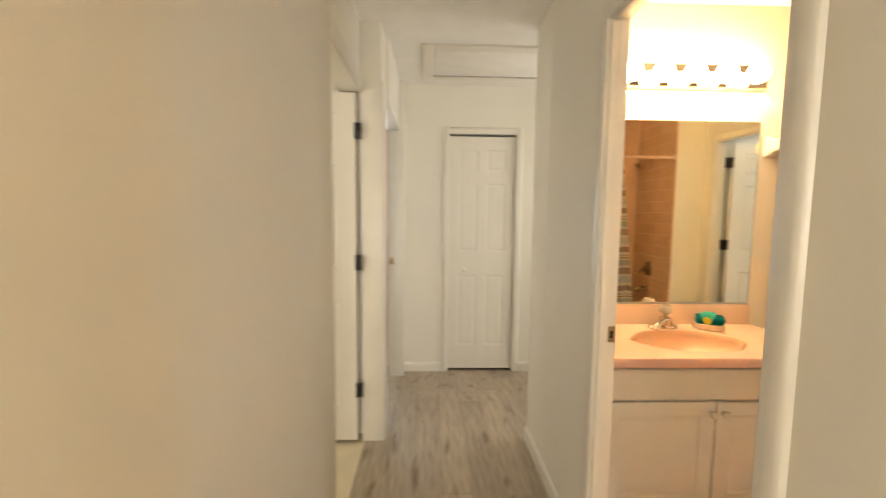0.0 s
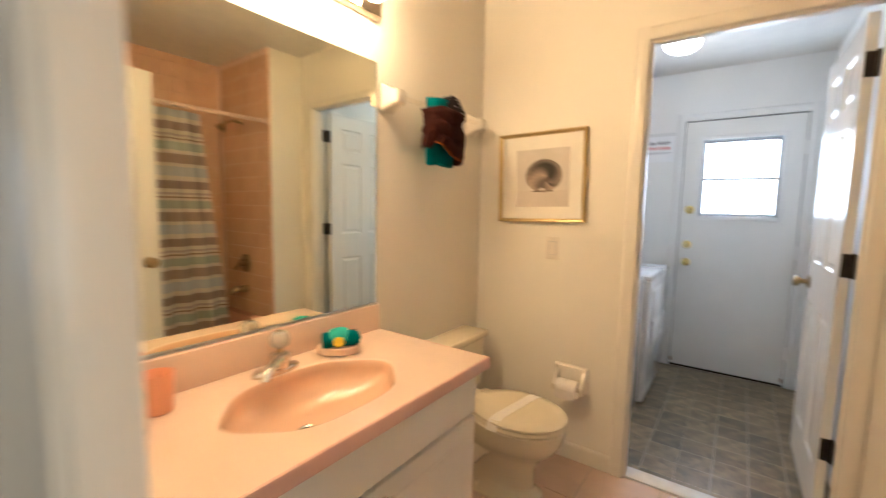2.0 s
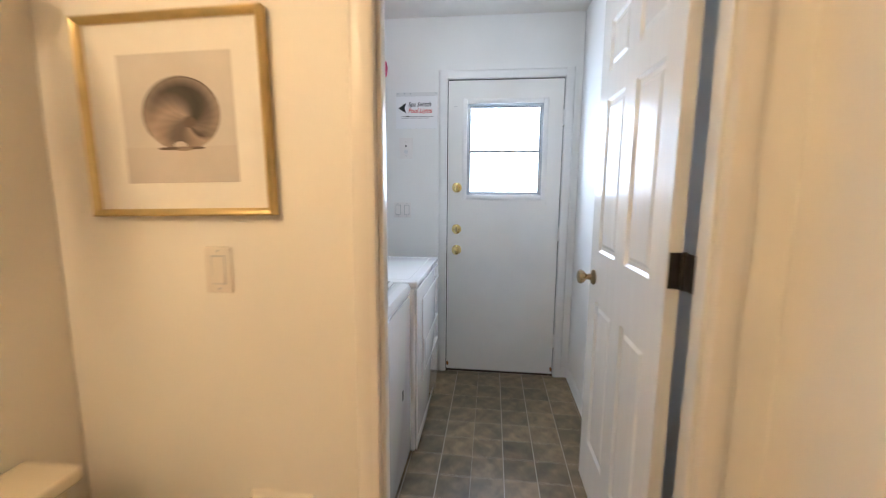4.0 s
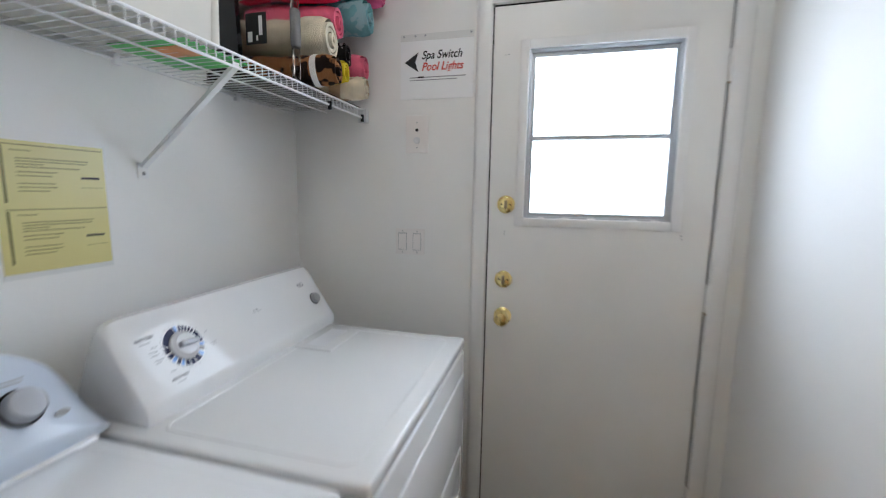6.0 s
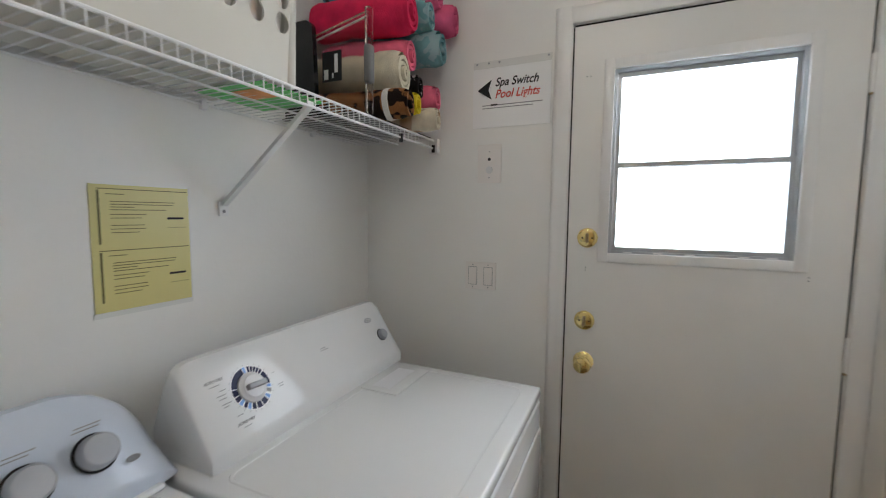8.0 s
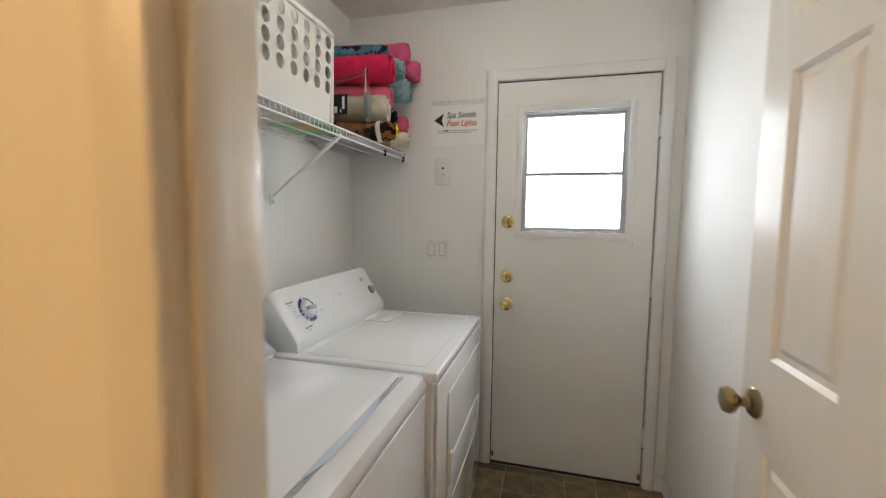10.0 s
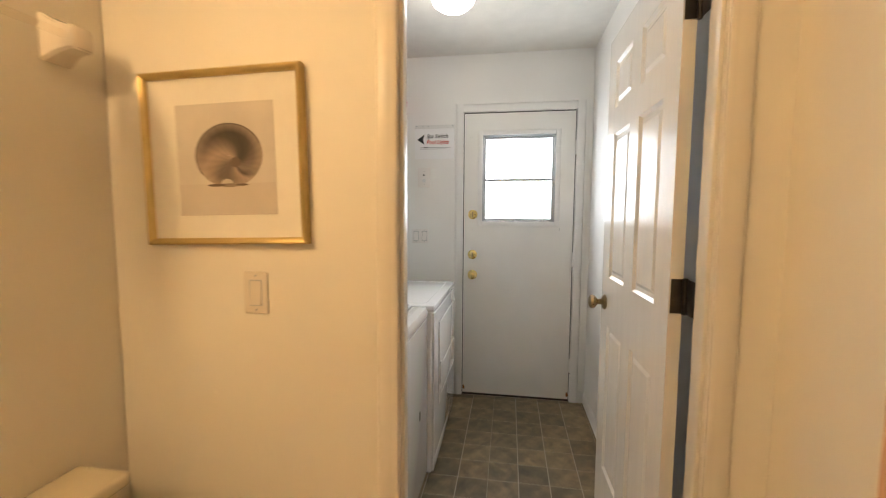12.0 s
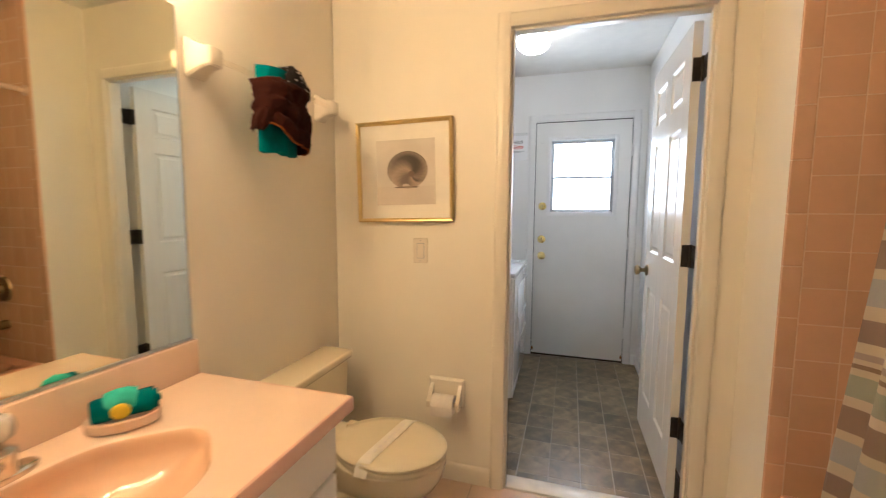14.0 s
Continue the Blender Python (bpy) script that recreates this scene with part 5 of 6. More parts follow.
for x, s in ((0.897, 1), (2.41, -1)):
    part("flange", tube(bmesh.new(), [(x, 0.70, 1.91), (x + s * 0.012, 0.70, 1.91)], [0.028, 0.022], 16), M["rod"], rd)

cu = thing("shower_curtain", "striped grey, mauve and cream fabric shower curtain", "shower curtain", (1.7, 0.70, 0.2))
bm = bmesh.new()
NX, NZ = 150, 24
rows = []
for j in range(NZ + 1):
    v = j / NZ
    z = 0.14 + (1.875 - 0.14) * v
    row = []
    for i in range(NX + 1):
        u = i / NX
        spread = 1.0 + 0.30 * (1 - v) ** 1.1
        x = 1.42 + (1.94 - 1.42) * u * spread
        amp = 0.014 + 0.008 * (1 - v)
        y = 0.715 + 0.055 * (1 - v) ** 0.8 + amp * math.sin(2 * math.pi * 5 * u + 0.6 * math.sin(3 * v)) + 0.012 * noise.noise(Vector((u * 6, v * 2, 0)))
        row.append(bm.verts.new((x, y, z + 0.006 * noise.noise(Vector((u * 5, v * 3, 4))))))
    rows.append(row)
for a, b in zip(rows, rows[1:]):
    for i in range(NX):
        bm.faces.new((a[i], a[i + 1], b[i + 1], b[i]))
bmesh.ops.solidify(bm, geom=bm.faces[:], thickness=0.0015)
part("cloth", bm, M["curtain"], cu, smooth=60)
for k in range(12):
    x = 1.43 + 0.045 * k
    ring_bm = bmesh.new()
    tube(ring_bm, [(x, 0.70 + 0.020 * math.cos(a), 1.898 + 0.026 * math.sin(a)) for a in (2 * math.pi * i / 14 for i in range(15))], 0.0018, 6, cap=False)
    part("curtain_ring", ring_bm, M["chrome"], cu)

# ---- outside door ----
def outside_door():
    x0, x1, y0, y1, z1 = 4.642, 4.686, 0.885, 1.641, 2.030
    wy0, wy1, wz0, wz1 = 1.008, 1.515, 1.275, 1.883
    th = thing("door_outside", "closed white steel outside door with a sash window", "door", (x0, y1, 0), kind="structure")
    outer = [(y0, 0.016), (y1, 0.016), (y1, z1), (y0, z1)]
    inner = [(wy0, wz0), (wy1, wz0), (wy1, wz1), (wy0, wz1)]
    leaf = loft([[(x, y, z) for y, z in q] for x, q in ((x0, outer), (x0, inner), (x1, inner), (x1, outer), (x0, outer))], False, False)
    bmesh.ops.remove_doubles(leaf, verts=leaf.verts, dist=0.0001)
    bmesh.ops.recalc_face_normals(leaf, faces=leaf.faces)
    part("door_leaf", leaf, M["exterior_door"], th, smooth=None)
    # black strips paint the shade in the gap round the leaf
    for q in ((y1 + 0.0002, y1 + 0.0048, 0.016, z1), (y0 - 0.0030, y0 - 0.0002, 0.016, z1), (y0, y1, z1 + 0.0002, z1 + 0.0058)):
        part("weatherstrip", bx(x0 + 0.0008, x1, *q), M["black"], th, "black strip standing in for shade in the door gap", None)
    part("bottom_sweep", bx(x0 + 0.002, x1, y0, y1, 0.0125, 0.0158), M["black"], th, "dark rubber sweep")
    # moulded lite frame standing off the door
    t = 0.028
    for q in ((wy0 - t, wy0 + 0.004, wz0 - t, wz1 + t), (wy1 - 0.004, wy1 + t, wz0 - t, wz1 + t), (wy0 + 0.004, wy1 - 0.004, wz0 - t, wz0 + 0.004), (wy0 + 0.004, wy1 - 0.004, wz1 - 0.004, wz1 + t)):
        part("lite_frame", bx(x0 - 0.007, x0 - 0.0005, *q, 0.003, 2), M["trim_white"], th)
    xa = 4.655
    mid = 1.568
    for q in ((wy0 + 0.001, wy0 + 0.013, wz0 + 0.001, wz1 - 0.001), (wy1 - 0.013, wy1 - 0.001, wz0 + 0.001, wz1 - 0.001), (wy0 + 0.013, wy1 - 0.013, wz1 - 0.013, wz1 - 0.001), (wy0 + 0.013, wy1 - 0.013, wz0 + 0.001, wz0 + 0.010)):
        part("window_frame", bx(xa, xa + 0.026, *q, 0.001, 1), M["aluminium"], th, "aluminium window frame")
    # upper sash, set back, and lower sash in front of it
    for sx_, za, zb, nm in ((xa + 0.012, mid - 0.006, wz1 - 0.0135, "upper_sash"), (xa + 0.001, wz0 + 0.0105, mid + 0.010, "lower_sash")):
        sash = part(nm, boxes((sx_, sx_ + 0.010, wy0 + 0.0135, wy0 + 0.026, za, zb), (sx_, sx_ + 0.010, wy1 - 0.026, wy1 - 0.0135, za, zb), (sx_, sx_ + 0.010, wy0 + 0.026, wy1 - 0.026, zb - 0.014, zb), (sx_, sx_ + 0.010, wy0 + 0.026, wy1 - 0.026, za, za + 0.013)), M["aluminium"], th, smooth=None)
        p = part("pane", bx(sx_ + 0.004, sx_ + 0.006, wy0 + 0.0255, wy1 - 0.0255, za + 0.0125, zb - 0.0135), M["pane"], sash, smooth=None)
        p.visible_shadow = False
    for y in (1.45, 1.36, 1.27, 1.13, 1.06):
        part("weep_tab", bx(xa - 0.002, xa + 0.002, y - 0.014, y + 0.014, wz0 + 0.004, wz0 + 0.008), M["trim_white"], th)
    for y, z in ((1.585, 1.865), (1.597, 1.865), (1.580, 1.225), (1.580, 1.215), (0.975, 1.232), (0.975, 1.222)):
        part("screw_hole", lathe([(0, 0), (0.0022, 0), (0.002, 0.0006), (0, 0.0007)], Matrix.Translation((x0, y, z)) @ Euler((0, radians(-90), 0)).to_matrix().to_4x4(), 8), M["ink_grey"], th)
    out = Euler((0, radians(-90), 0)).to_matrix().to_4x4()
    for z in (1.327, 1.040):
        d = part("deadbolt", lathe([(0, 0), (0.033, 0), (0.0335, 0.003), (0.030, 0.008), (0.024, 0.010), (0.0, 0.011)], Matrix.Translation((x0, 1.577, z)) @ out), M["brass"], th, "polished brass deadbolt rose")
        part("thumb_turn", bx(x0 - 0.024, x0 - 0.010, 1.572, 1.582, z - 0.016, z + 0.016, 0.003, 2), M["antique"], d, "darkened thumb turn")
        for dy in (-0.016, 0.016):
            part("screw", lathe([(0, 0), (0.003, 0), (0.003, 0.001), (0, 0.001)], Matrix.Translation((x0 - 0.010, 1.577 + dy, z)) @ out, 8), M["ink"], d)
    part("knob", lathe([(0, 0), (0.033, 0), (0.034, 0.004), (0.026, 0.011), (0.014, 0.015), (0.013, 0.028), (0.020, 0.034), (0.028, 0.044), (0.0285, 0.054), (0.024, 0.062), (0.012, 0.066), (0, 0.066)], Matrix.Translation((x0, 1.575, 0.895)) @ out), M["brass"], th, "polished brass door knob")
    part("latch_plate", bx(x0 - 0.001, x0 + 0.02, 1.6432, 1.6448, 0.865, 0.925), M["antique"], th)
    for z in (1.785, 1.02, 0.262):
        h = part("hinge", tube(bmesh.new(), [(x0 - 0.004, 0.879, z - 0.05), (x0 - 0.004, 0.879, z + 0.05)], 0.0068, 10), M["trim_white"], th, "painted butt hinge")
        part("hinge_pin", tube(bmesh.new(), [(x0 - 0.004, 0.879, z - 0.056), (x0 - 0.004, 0.879, z - 0.0502)], 0.005, 8), M["antique"], h)
    for y, z in ((1.632, 0.055), (0.893, 0.05)):
        bm = bmesh.new()
        bmesh.ops.create_icosphere(bm, subdivisions=2, radius=1.0)
        for v in bm.verts:
            v.co *= 1 + 0.5 * noise.noise(v.co * 2 + Vector((y * 9, 0, 0)))
        bm.transform(Matrix.Translation((x0, y, z)) @ Matrix.Diagonal((0.0012, 0.008, 0.017, 1)))
        part("rust_patch", bm, M["rust"], th, "rust stain")


outside_door()
# glowing board added beyond the door so its window reads white
structure("backdrop", bx(6.8, 6.82, -3, 5.5, -0.2, 5), M["outside"], "glowing white board for the overexposed outdoors", "backdrop")


# ---- washer and dryer ----
def machine_console(x0, x1, yb, z0, mat, parent, top=0.205, depth=0.19, r=0.022, n=8, smin=0.94):
    """A sloping control console with rounded ends, as one loft along x."""
    prof = [(0.0, 0.0), (0.0, 0.030), (0.006, 0.042), (0.084, top - 0.040), (0.098, top - 0.012), (0.112, top), (0.130, top), (0.142, top - 0.02), (depth, 0.06), (depth, 0.0)]
    rings = []
    for k in range(2 * n + 2):
        if k <= n:
            t = k / n
            x, s = x0 + r * (1 - math.cos(t * math.pi / 2)), math.sin(t * math.pi / 2)
        else:
            t = (k - n - 1) / n
            x, s = x1 - r * (1 - math.cos((1 - t) * math.pi / 2)), math.sin((1 - t) * math.pi / 2)
        s = smin + (1 - smin) * s
        rings.append([(x, yb + depth / 2 + (u - depth / 2) * (0.8 + 0.2 * s), z0 + v * s) for u, v in prof])
    return part("console", loft(rings), mat, parent, smooth=35)


def on_slope(x, yb, z0, u):
    """A frame on the sloping face: u metres up from its foot, x across, normal outward."""
    d = Vector((0, 0.078, 0.123)).normalized()
    nrm = Vector((0, -0.123, 0.078)).normalized()
    p = Vector((x, yb + 0.006, z0 + 0.042)) + d * u
    return Matrix(((1, 0, nrm.x, p.x), (0, d.y, nrm.y, p.y), (0, d.z, nrm.z, p.z), (0, 0, 0, 1)))


def dryer():
    x0, x1, yf, yb, zt = 3.640, 4.385, 1.672, 2.38, 0.882
    th = thing("dryer", "white front-loading clothes dryer against the laundry wall", "dryer", ((x0 + x1) / 2, 2.0, 0))
    part("body", bx(x0, x1, yf + 0.012, yb, 0.02, 0.848, 0.012, 3), M["enamel"], th)
    part("top", bx(x0 - 0.002, x1 + 0.002, yf, yb + 0.005, 0.850, zt, 0.008, 3), M["enamel"], th)
    part("top_bead", loft([rrect(x0 + 0.035, x1 - 0.035, yf + 0.045, 2.155, 0.03, zt - 0.0005), rrect(x0 + 0.036, x1 - 0.036, yf + 0.046, 2.154, 0.03, zt + 0.0012), rrect(x0 + 0.041, x1 - 0.041, yf + 0.051, 2.149, 0.028, zt + 0.0012), rrect(x0 + 0.042, x1 - 0.042, yf + 0.052, 2.148, 0.028, zt - 0.0005)], cap0=False, cap1=False), M["enamel"], th)
    part("front_panel", bx(x0 + 0.006, x1 - 0.006, yf, yf + 0.0115, 0.10, 0.842, 0.005, 3), M["enamel"], th)
    part("toe_panel", bx(x0 + 0.012, x1 - 0.012, yf + 0.004, yf + 0.0115, 0.025, 0.094, 0.003), M["enamel"], th)
    d = part("drum_door", bx(x0 + 0.12, x1 - 0.025, yf - 0.008, yf - 0.0005, 0.33, 0.77, 0.005, 3), M["enamel"], th)
    part("door_inset", bx(x0 + 0.16, x1 - 0.07, yf - 0.0095, yf - 0.0075, 0.375, 0.53, 0.004, 3), M["enamel"], d)
    part("door_pull", bx(x0 + 0.122, x0 + 0.150, yf - 0.016, yf - 0.0075, 0.44, 0.56, 0.004, 3), M["enamel_trim"], d)
    for z in (0.70, 0.42):
        part("door_hinge", bx(x1 - 0.020, x1 - 0.012, yf - 0.006, yf - 0.0005, z - 0.035, z + 0.035, 0.002), M["grip"], th, "dark hinge slot")
    for x in (x0 + 0.05, x1 - 0.05):
        for y in (yf + 0.06, yb - 0.06):
            part("foot", tube(bmesh.new(), [(x, y, 0), (x, y, 0.03)], 0.018, 12), M["grip"], th)
    # lint screen cover in the top
    l = part("lint_cover", bx(4.14, 4.35, 2.035, 2.160, zt - 0.002, zt + 0.0035, 0.0015), M["enamel_trim"], th)
    part("lint_pull", bx(4.165, 4.325, 2.075, 2.135, zt + 0.0036, zt + 0.0042), M["dial"], l)
    c = machine_console(3.672, 4.410, 2.175, zt, M["console"], th, r=0.040, smin=0.86)
    part("console_foot", bx(3.69, 4.405, 2.180, 2.372, zt - 0.001, zt + 0.006), M["panel_grey"], th)
    m = on_slope(3.814, 2.175, zt, 0.090)

    def arc(r0, r1, a0, a1, z, n=6):
        bm = bmesh.new()
        lo, hi = [], []
        for i in range(n + 1):
            a = radians(a0 + (a1 - a0) * i / n)
            lo.append(bm.verts.new((r0 * math.sin(a), r0 * math.cos(a), z)))
            hi.append(bm.verts.new((r1 * math.sin(a), r1 * math.cos(a), z)))
        for i in range(n):
            bm.faces.new((lo[i], hi[i], hi[i + 1], lo[i + 1]))
        bm.transform(m)
        return bm
    ringp = part("dial_ring", lathe([(0, 0), (0.052, 0), (0.052, 0.0008), (0, 0.0008)], m), M["sheet"], c, "printed dial ring")
    segs = [(-75, -8, "navy"), (-6, 2, "sky_blue"), (8, 16, "navy"), (19, 26, "navy"), (29, 36, "navy"), (39, 46, "navy"), (49, 56, "navy"), (60, 98, "navy"), (102, 110, "sky_blue"), (114, 126, "ink_grey"), (134, 144, "sky_blue"), (148, 168, "navy"), (171, 188, "navy"), (191, 204, "navy"), (208, 217, "sky_blue"), (220, 230, "navy"), (234, 244, "sky_blue"), (247, 260, "navy"), (264, 282, "navy")]
    for a0, a1, mt in segs:
        part("dial_mark", arc(0.036, 0.050, a0, a1, 0.0012), M[mt], ringp)
    k = part("dial_knob", lathe([(0, 0.001), (0.036, 0.001), (0.035, 0.006), (0.028, 0.010), (0.026, 0.013), (0, 0.014)], m), M["dial"], c, "pale timer dial")
    bm = boxes((-0.024, 0.024, -0.0065, 0.0065, 0.013, 0.028), bev=0.003)
    bm.transform(m @ Euler((0, 0, radians(-3))).to_matrix().to_4x4())
    part("dial_grip", bm, M["knob_grey"], k)
    for a in range(0, 360, 15):
        bm = boxes((-0.0004, 0.0004, 0.0535, 0.0565, 0.0004, 0.0008))
        bm.transform(m @ Euler((0, 0, radians(-a))).to_matrix().to_4x4())
        part("tick", bm, M["ink_grey"], c)
    for px, pu, w in ((-0.092, 0.034, 0.024), (-0.075, 0.020, 0.016), (-0.085, 0.010, 0.022), (-0.082, 0.002, 0.018), (-0.08, -0.010, 0.024), (-0.08, -0.016, 0.014), (-0.010, 0.065, 0.02), (-0.06, -0.045, 0.016), (-0.055, -0.073, 0.020), (0.066, 0.012, 0.006), (0.066, -0.02, 0.018), (0.068, -0.026, 0.014), (0.245, 0.018, 0.020), (0.240, 0.012, 0.034), (0.52, -0.024, 0.022)):
        bm = boxes((px, px + w, pu - 0.0008, pu + 0.0008, 0.0004, 0.0008))
        bm.transform(m)
        part("printed_line", bm, M["ink_grey"], c)
    for body, px_, pu in (("AUTO DRY", -0.100, 0.042), ("TIMED DRY", -0.020, 0.071), ("AUTO DRY", -0.066, -0.066)):
        part("lettering", text_mesh(body, 0.0088, m @ Matrix.Translation((px_, pu, 0.0004))), M["ink_grey"], c, smooth=None)
    mk = on_slope(4.345, 2.175, zt, 0.070)
    part("start_collar", lathe([(0, 0), (0.021, 0), (0.021, 0.002), (0, 0.002)], mk), M["ink"], c, "black button collar")
    part("start_button", lathe([(0, 0.002), (0.018, 0.002), (0.018, 0.012), (0.015, 0.016), (0, 0.0165)], mk), M["knob_grey"], c, "grey start button")
    ml = on_slope(4.312, 2.175, zt, 0.134)
    for s, mt, z in ((1.0, "navy", 0.0006), (0.78, "sheet", 0.0010), (0.45, "ink_grey", 0.0014)):
        bm = lathe([(0, z), (0.018 * s, z), (0.018 * s, z - 0.0004)], None, 24)
        bm.transform(ml @ Matrix.Diagonal((1, 0.42, 1, 1)))
        part("badge", bm, M[mt], c, "small oval badge")
    return th


dryer()


def washer():
    x0, x1, yf, yb, zt = 2.885, 3.625, 1.70, 2.40, 0.885
    th = thing("washer", "white top-loading washing machine beside the dryer", "washing machine", ((x0 + x1) / 2, 2.05, 0))
    part("body", bx(x0, x1, yf + 0.010, yb, 0.02, 0.838, 0.014, 3), M["enamel"], th)
    part("front_panel", bx(x0 + 0.008, x1 - 0.008, yf + 0.002, yf + 0.0096, 0.05, 0.825, 0.004, 3), M["enamel"], th)
    part("top", loft([rrect(x0 - 0.001, x1 + 0.001, yf, yb, 0.025, 0.840), rrect(x0 - 0.002, x1 + 0.002, yf - 0.002, yb, 0.025, 0.858), rrect(x0 + 0.003, x1 - 0.003, yf + 0.006, yb, 0.025, 0.878), rrect(x0 + 0.020, x1 - 0.020, yf + 0.035, yb - 0.02, 0.03, zt - 0.001)]), M["enamel"], th)
    l = part("lid", loft([rrect(x0 + 0.050, x1 - 0.045, yf + 0.070, 2.215, 0.02, zt - 0.003), rrect(x0 + 0.048, x1 - 0.043, yf + 0.068, 2.217, 0.02, zt + 0.006), rrect(x0 + 0.056, x1 - 0.051, yf + 0.078, 2.210, 0.02, zt + 0.013)]), M["enamel"], th)
    # the gap's shade is laid in as a grey strip
    part("lid_gap", bx(x0 + 0.056, x1 - 0.051, yf + 0.058, yf + 0.0675, zt - 0.001, zt + 0.0015), M["panel_grey"], th, "grey strip for the shade in the gap at the lid")
    # cool-tinted material carries the bluish shadow seen under the lid's grip
    bm = loft([[(x, yf + 0.066 - d, zt + h) for d, h in ((0, 0.0), (0.010 * s, 0.001), (0.016 * s, 0.006), (0, 0.010))] for x, s in ((x0 + 0.20, 0.1), (x0 + 0.26, 1), (x1 - 0.26, 1), (x1 - 0.20, 0.1))])
    part("lid_handle", bm, M["washer_console"], l, "plastic lid grip, its bluish shade put into the colour")
    part("rear_ledge", bx(x0 + 0.012, x1 - 0.012, 2.222, 2.39, zt - 0.002, zt + 0.010, 0.006, 3), M["enamel"], th)
    c = machine_console(x0 + 0.008, x1 + 0.022, 2.232, zt + 0.004, M["washer_console"], th, top=0.190, depth=0.15, r=0.16, n=14, smin=0.12)
    for x, u in ((3.528, 0.066), (3.438, 0.060)):
        m = on_slope(x, 2.232, zt + 0.004, u)
        part("knob_skirt", lathe([(0, 0), (0.034, 0), (0.033, 0.003), (0, 0.003)], m), M["ink"], c, "dark knob recess")
        part("knob", lathe([(0, 0.003), (0.030, 0.003), (0.029, 0.020), (0.025, 0.025), (0, 0.026)], m), M["knob_grey"], c, "silver grey control knob")
    for x, u in ((3.53, 0.116), (3.525, 0.110), (3.44, 0.112), (3.43, 0.106)):
        bm = boxes((-0.02, 0.02, -0.001, 0.001, 0.0004, 0.0008))
        bm.transform(on_slope(x, 2.232, zt + 0.004, u))
        part("printed_line", bm, M["ink_grey"], c)
    bm = lathe([(0, 0.0006), (0.012, 0.0006), (0.012, 0)], None, 20)
    bm.transform(on_slope(3.575, 2.232, zt + 0.004, 0.03) @ Matrix.Diagonal((1, 0.5, 1, 1)))
    part("badge", bm, M["ink_grey"], c)
    for x in (x0 + 0.05, x1 - 0.05):
        for y in (yf + 0.06, yb - 0.06):
            part("foot", tube(bmesh.new(), [(x, y, 0), (x, y, 0.03)], 0.018, 12), M["grip"], th)
    part("front_slot", bx(x0 + 0.55, x0 + 0.562, yf - 0.001, yf + 0.0018, 0.40, 0.44), M["ink"], th)


washer()

# ---- laundry shelf ----
SY0, SY1, SZ = 2.150, 2.468, 1.685


def wire_shelf():
    th = thing("wire_shelf", "white vinyl-coated wire shelf on the laundry wall", "shelf", (3.7, 2.3, SZ), kind="")
    xa, xb = 2.83, 4.612
    for y, z, r in ((SY0, SZ, 0.0036), (SY0, SZ - 0.030, 0.0036), (SY1, SZ - 0.004, 0.0036), ((SY0 + SY1) / 2, SZ - 0.006, 0.003)):
        part("long_wire", tube(bmesh.new(), [(xa, y, z), (xb, y, z)], r, 8), M["wire"], th)
    n = 70
    me = None
    for k in range(n + 1):
        x = xa + (xb - xa) * k / n
        if me is None:
            me = mesh_of("cross_wire", tube(bmesh.new(), [(0, SY0 - 0.002, SZ - 0.030), (0, SY0 - 0.001, SZ), (0, SY0 + 0.004, SZ + 0.003), (0, SY1, SZ)], 0.0016, 6), M["wire"], 40)
        ob = new("cross_wire", me)
        ob.parent = th
        ob.matrix_basis = Matrix.Translation((x, 0, 0))
        ob.matrix_parent_inverse = th.matrix_basis.inverted()
    for bxp in (3.945, 3.05):
        br = part("bracket", loft([[(bxp + w, y, z) for w, z in ((-0.009, zz - 0.006), (0.009, zz - 0.006), (0.009, zz + 0.006), (-0.009, zz + 0.006))] for y, zz in ((SY0 + 0.006, SZ - 0.022), (2.465, 1.425))]), M["wire"], th, "white diagonal support brace")
        part("foot_plate", bx(bxp - 0.014, bxp + 0.014, 2.469, 2.4745, 1.392, 1.432, 0.001), M["wire"], br)
        part("screw", lathe([(0, 0), (0.005, 0), (0.004, 0.002), (0, 0.0025)], Matrix.Translation((bxp, 2.469, 1.405)) @ Euler((radians(90), 0, 0)).to_matrix().to_4x4(), 10), M["ink_grey"], br)
    for x in (3.30, 3.895, 4.30):
        part("wall_clip", bx(x - 0.009, x + 0.009, 2.460, 2.4745, SZ - 0.018, SZ + 0.006, 0.002), M["wire"], th)
    part("end_bracket", bx(4.612, 4.6385, SY0 - 0.016, SY0 + 0.022, SZ - 0.046, SZ + 0.008, 0.003), M["wire"], th)
    for x in (4.36, 4.605):
        part("end_cap", bx(x - 0.004, x + 0.004, SY0 - 0.008, SY0 + 0.004, SZ - 0.046, SZ - 0.018, 0.002), M["ink"], th, "small black clip")


wire_shelf()
TOP = SZ + 0.005


